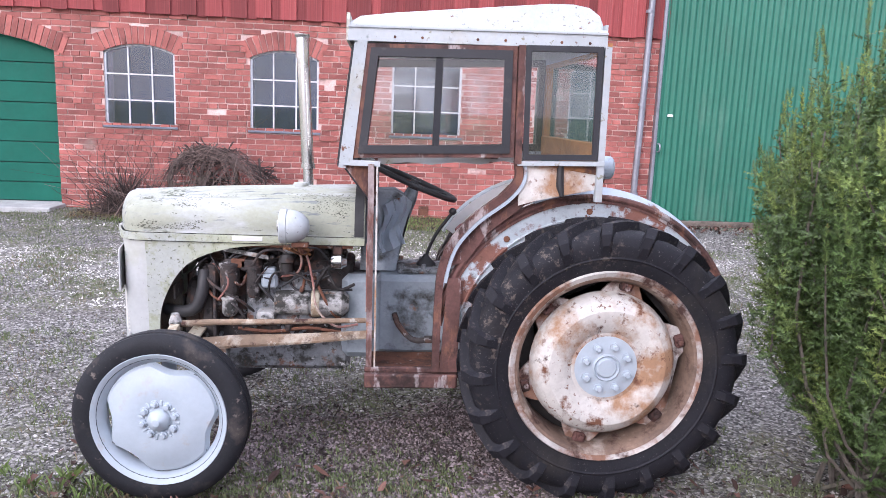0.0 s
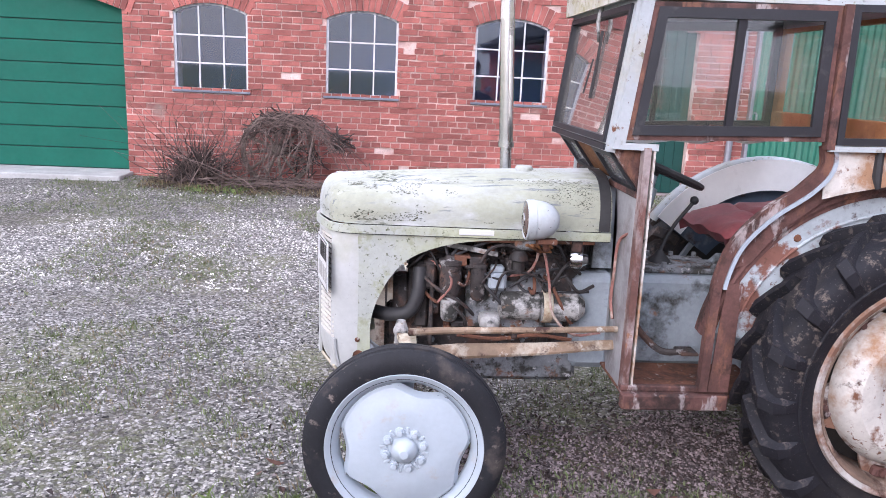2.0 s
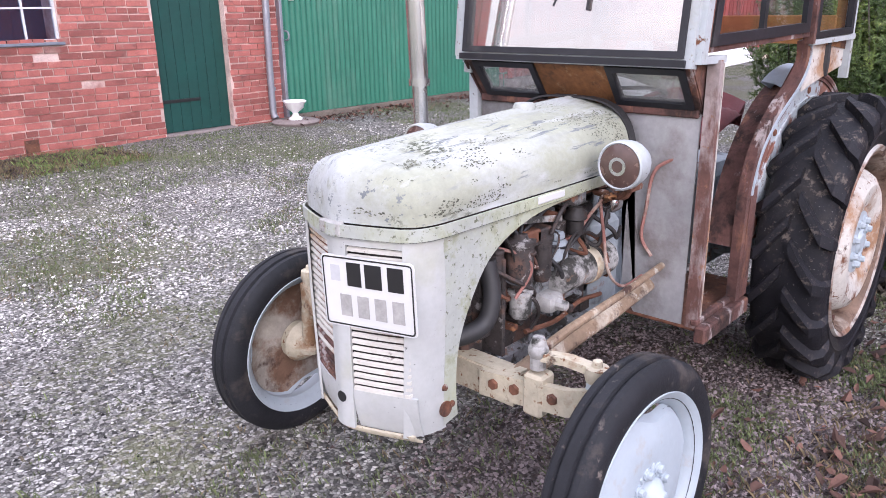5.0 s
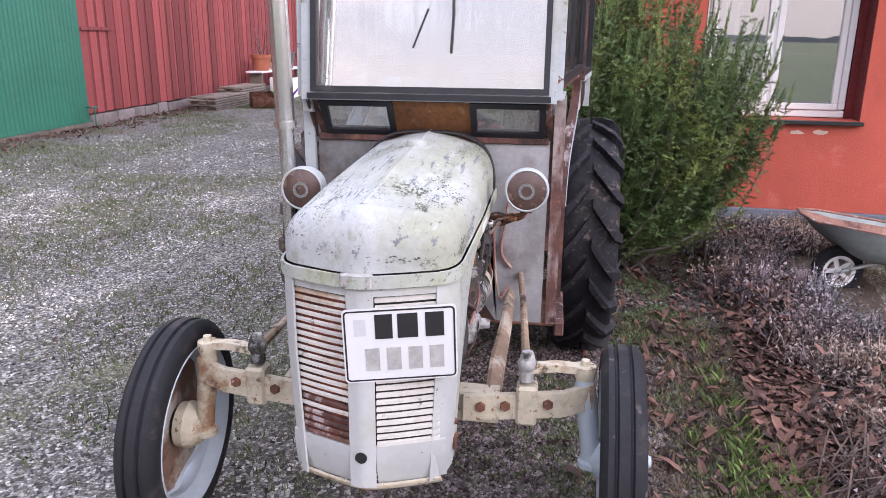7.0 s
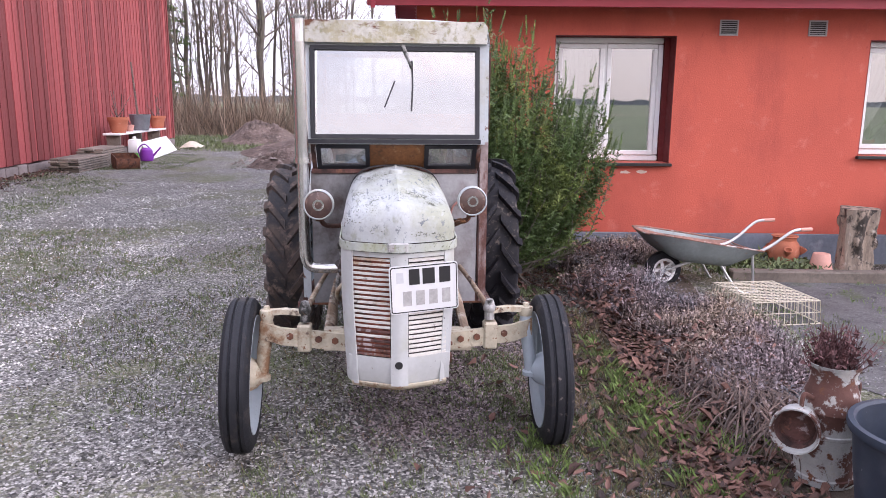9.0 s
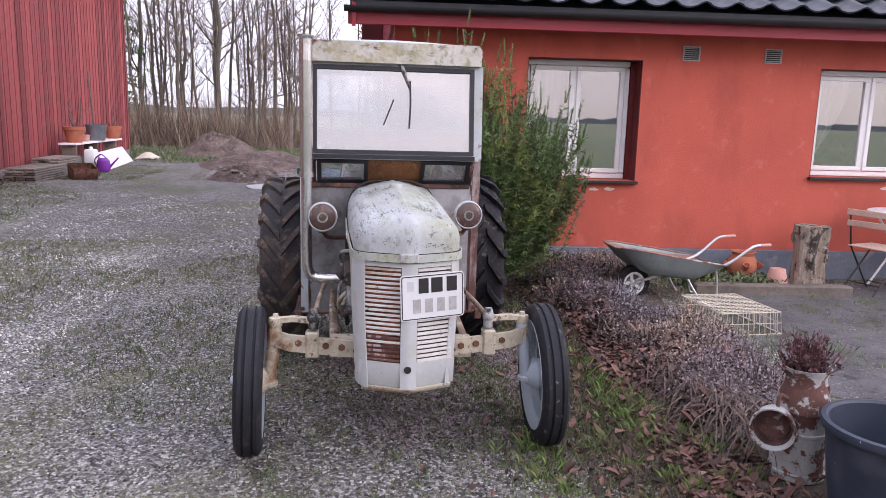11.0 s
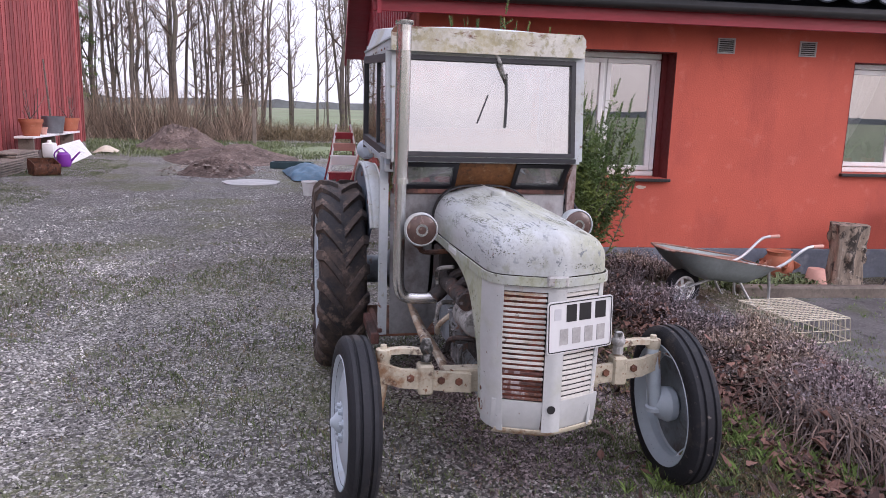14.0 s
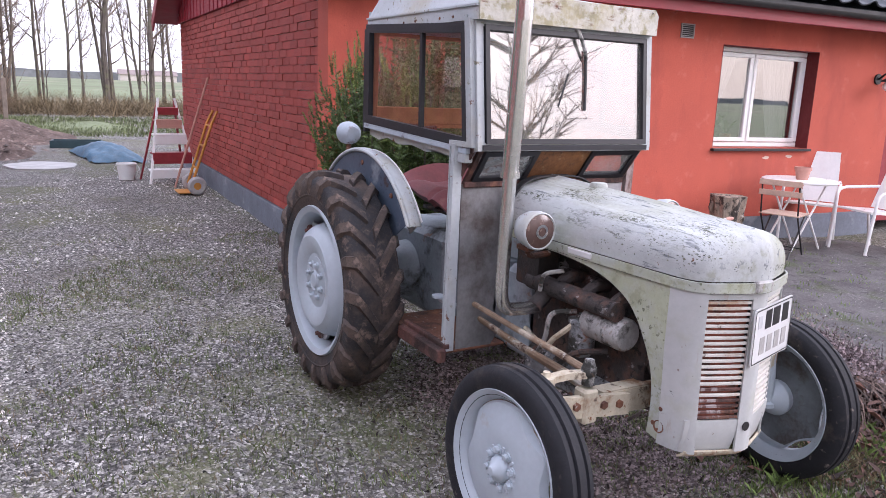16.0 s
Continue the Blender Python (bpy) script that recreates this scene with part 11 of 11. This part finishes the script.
# ---- bare trees ----
def bare_tree(m, h, r0, seed, label, limbs=16, low=0.25, mat="bark", twig="far_twig", lean=0.03, fine=9, reach=1.0):
    r = random.Random(seed)
    t = thing("tree", label, "tree", m, group="bare trees")
    bm = B()
    ax_ = [Vector((0, 0, -0.1))]
    for k in range(1, 9):
        ax_.append(Vector((r.gauss(0, lean) * k, r.gauss(0, lean) * k, h * k / 8)))
    pts = curve_pts(ax_, 2)
    n = len(pts)
    rod(bm, pts, [r0 * (1.25 if i == 0 else 1) * (1 - 0.9 * i / (n - 1)) for i in range(n)], 9)
    part("trunk", bm, M[mat], t)
    bm = B()
    for k in range(limbs):
        f = low + (1 - low) * (k + r.random()) / limbs
        b0 = pts[min(n - 1, int(f * (n - 1)))]
        a = r.random() * 6.28
        up = r.uniform(0.35, 1.1)
        d_ = Vector((math.cos(a), math.sin(a), up)).normalized()
        ln = h * r.uniform(0.10, 0.24) * (1.15 - 0.6 * f) * reach
        br_ = r0 * 0.32 * (1.1 - f) + 0.008
        p = curve_pts([b0, b0 + d_ * ln * 0.5 + Vector((r.gauss(0, 0.06), r.gauss(0, 0.06), 0)) * ln, b0 + d_ * ln + Vector((r.gauss(0, 0.1), r.gauss(0, 0.1), 0.18)) * ln], 3)
        rod(bm, p, [br_ * (1 - 0.8 * i / (len(p) - 1)) for i in range(len(p))], 5, cap=False)
        for j in range(fine):
            q = p[1 + int(r.random() * (len(p) - 1))]
            e = (d_ + Vector((r.gauss(0, 0.7), r.gauss(0, 0.7), r.gauss(0.25, 0.45)))).normalized()
            l2 = ln * r.uniform(0.25, 0.55)
            q2 = q + e * l2
            rod(bm, [q, q + e * l2 * 0.5 + Vector((r.gauss(0, 0.04), r.gauss(0, 0.04), 0.02)) * l2, q2], [br_ * 0.3 + 0.003, br_ * 0.2 + 0.003, 0.003], 3, cap=False)
            for _ in range(2):
                e2 = (e + Vector((r.gauss(0, 0.8), r.gauss(0, 0.8), r.gauss(0.2, 0.5)))).normalized()
                s0 = q + e * l2 * r.uniform(0.3, 0.9)
                rod(bm, [s0, s0 + e2 * l2 * r.uniform(0.3, 0.6)], [0.005, 0.002], 3, cap=False)
    part("crown", bm, M[twig], t, smooth=False)
    return t


protos = [bare_tree(pose(31.0, 9.0, 0), 12.5, 0.13, 41, "tall bare tree with a straight grey trunk", 20, 0.22),
          bare_tree(pose(31.5, 7.3, 0), 11.0, 0.11, 42, "slender tall bare tree", 16, 0.3),
          bare_tree(pose(30.6, 5.6, 0), 13.5, 0.15, 43, "tall bare tree with a mossy trunk", 20, 0.3),
          bare_tree(pose(32.0, 4.4, 0), 10.0, 0.09, 44, "thin young bare tree", 18, 0.18, lean=0.05),
          bare_tree(pose(31.2, 3.1, 0), 12.0, 0.115, 45, "tall bare tree with upright limbs", 22, 0.2)]
r = random.Random(77)
for k in range(112):
    src = protos[r.randrange(5)]
    y = r.uniform(-9.5, 13.5)
    x = r.uniform(29.5, 36.0) if y > 1.5 else r.uniform(32.0, 44.0)
    if y < 1.5 and r.random() < 0.45:
        continue
    sc, slim = r.uniform(0.7, 1.2), r.uniform(0.35, 0.8)
    copy_thing(src, pose(x, y, 0, r.gauss(0, 3), r.gauss(0, 3), r.uniform(0, 360)) @ Matrix.Diagonal((sc * slim, sc * slim, sc, 1)))
copy_thing(protos[2], pose(33.0, -1.9, 0, 0, 0, 30))
copy_thing(protos[0], pose(32.0, -3.6, 0, 0, 0, 130))
bare_tree(pose(13.2, -1.75, 0, 0, -6, 0), 6.5, 0.13, 46, "crooked dark bare tree behind the house", 16, 0.30, lean=0.10, fine=8)
bare_tree(pose(-15.4, -10.2, 0, 0, 0, 40), 9.5, 0.22, 47, "big spreading bare tree across the yard", 30, 0.24, lean=0.10, fine=16, reach=1.9)

# spruce with drooping boughs at the barn corner
sprc = thing("spruce", "tall thin dark spruce with drooping boughs", "tree", pose(30.2, 9.55, 0))
bm = B()
rod(bm, [(0, 0, -0.1), (0, 0, 6), (0.05, 0, 12)], [0.16, 0.10, 0.02], 9)
part("trunk", bm, M["bark"], sprc)
bm = B()
r = random.Random(5)
for k in range(120):
    z = 1.8 + 9.8 * k / 120
    a = r.random() * 6.28
    ln = 1.5 * (1.05 - z / 12.5) * r.uniform(0.6, 1.1)
    p = [Vector((0, 0, z)), Vector((math.cos(a) * ln * 0.6, math.sin(a) * ln * 0.6, z - 0.10 * ln)), Vector((math.cos(a) * ln, math.sin(a) * ln, z - 0.02 * ln))]
    rod(bm, p, [0.02, 0.012, 0.004], 3, cap=False)
    for j in range(14):
        q = p[0].lerp(p[2], r.uniform(0.3, 1.0)) - Vector((0, 0, 0.05 * ln))
        s_ = r.uniform(0.12, 0.32)
        e = Vector((r.gauss(0, 0.5), r.gauss(0, 0.5), -0.8)).normalized() * s_
        w = Vector((r.gauss(0, 1), r.gauss(0, 1), 0)).normalized() * 0.035
        bm.faces.new([bm.verts.new(q - w), bm.verts.new(q + w), bm.verts.new(q + e)])
part("crown", bm, M["juniper"], sprc, smooth=False)


# thicket of thin shoots under the trees
def shoot_piece(r):
    h = r.uniform(0.9, 3.0) ** 1.08
    pv, pf = [], []
    for _ in range(5):
        a, w = r.random() * 6.28, r.uniform(0.007, 0.020)
        dx, dy = r.gauss(0, 0.25), r.gauss(0, 0.25)
        ex, ey = dx + r.gauss(0, 0.7), dy + r.gauss(0, 0.7)
        hh = h * r.uniform(0.25, 1.0)
        o = len(pv)
        px, py = -math.sin(a) * w, math.cos(a) * w
        pv += [(dx - px, dy - py, 0), (dx + px, dy + py, 0), (ex, ey, hh)]
        pf.append((o, o + 1, o + 2))
    return pv, pf


scatter("thicket", M["brushwood"], 2500, lambda r: (lambda y: (r.gauss(29.3, 1.2), y, 0.0) if patchy(y, 0.0, 0.6, 4.0) > -0.55 * r.random() - 0.05 else None)(r.uniform(2.4, 13.0)), shoot_piece, "brown thicket of thin bare shoots below the trees", "thicket", 21)
scatter("thicket", M["straw"], 2600, lambda r: (r.gauss(31.5, 1.5), r.uniform(-9.0, 3.0), 0.0), lambda r: ([(a, b, c * 0.35) for a, b, c in shoot_piece(r)[0]], [(0, 1, 2), (3, 4, 5), (6, 7, 8), (9, 10, 11), (12, 13, 14)]), "pale dry grass along the field edge", "dry grass", 22)
scatter("rough_grass", M["grass"], 3000, lambda r: (r.uniform(17.5, 27.0), r.uniform(-5.0, 9.0), 0.0) if r.random() < 0.9 else None, lambda r: tuft(r, 7, 0.04, 0.12, 0.14, 0.012), "rough grass beyond the yard", "grass", 23)
gp = thing("gate_post", "grey wooden gate post by the thicket", "post", pose(25.0, 2.05, 0))
bm = B()
box(bm, -0.07, 0.07, -0.07, 0.07, -0.1, 1.35, 0.01)
part("post", bm, M["old_wood"], gp)

# far distance: woods and a farm on the horizon
bm = B()
r = random.Random(6)
N = 220
for s, dist in ((1, 420.0), (-1, 520.0)):
    vs_ = []
    for k in range(N + 1):
        y = -520 + 1040 * k / N
        h = 4 + 2.0 * noise.noise(Vector((y * 0.02, s * 3.0, 0))) + 1.5 * noise.noise(Vector((y * 0.11, s, 0)))
        vs_.append((bm.verts.new((s * dist, y, -1)), bm.verts.new((s * dist + s * 3, y, max(2.0, h)))))
    for a, b in zip(vs_, vs_[1:]):
        bm.faces.new((a[0], b[0], b[1], a[1]))
whole("backdrop", bm, M["far_wood"], "distant dark line of woods on the horizon", "backdrop", kind="structure")
fh = thing("farmhouse", "distant pale farm building at the field's end", "house", pose(400, -60, 0) @ Matrix.Scale(0.6, 4))
bm = B()
box(bm, -6, 6, -22, 22, 0, 5)
part("wall", bm, M["far_wall"], fh, smooth=False)
bm = B()
slab(bm, [(-7, 5), (7, 5), (0, 9)], 46, Matrix(((1, 0, 0, 0), (0, 0, 1, -23), (0, 1, 0, 0), (0, 0, 0, 1))))
part("roof", bm, M["stone"], fh, smooth=False)

# ---- single bricks of the walls ----
for name_, wall_, mat_, many in (("brick", wall, "brick", near_bricks), ("brick", gab, "painted_brick_one", gable_near)):
    own = []
    for me in brick_meshes:
        c = me.copy()
        c.materials.append(M[mat_])
        own.append(c)
    for i, (m, size) in enumerate(many):
        ob = new(name_, own[i % 4])
        ob.parent = wall_
        ob.matrix_basis = m @ Matrix.Diagonal((*size, 1))
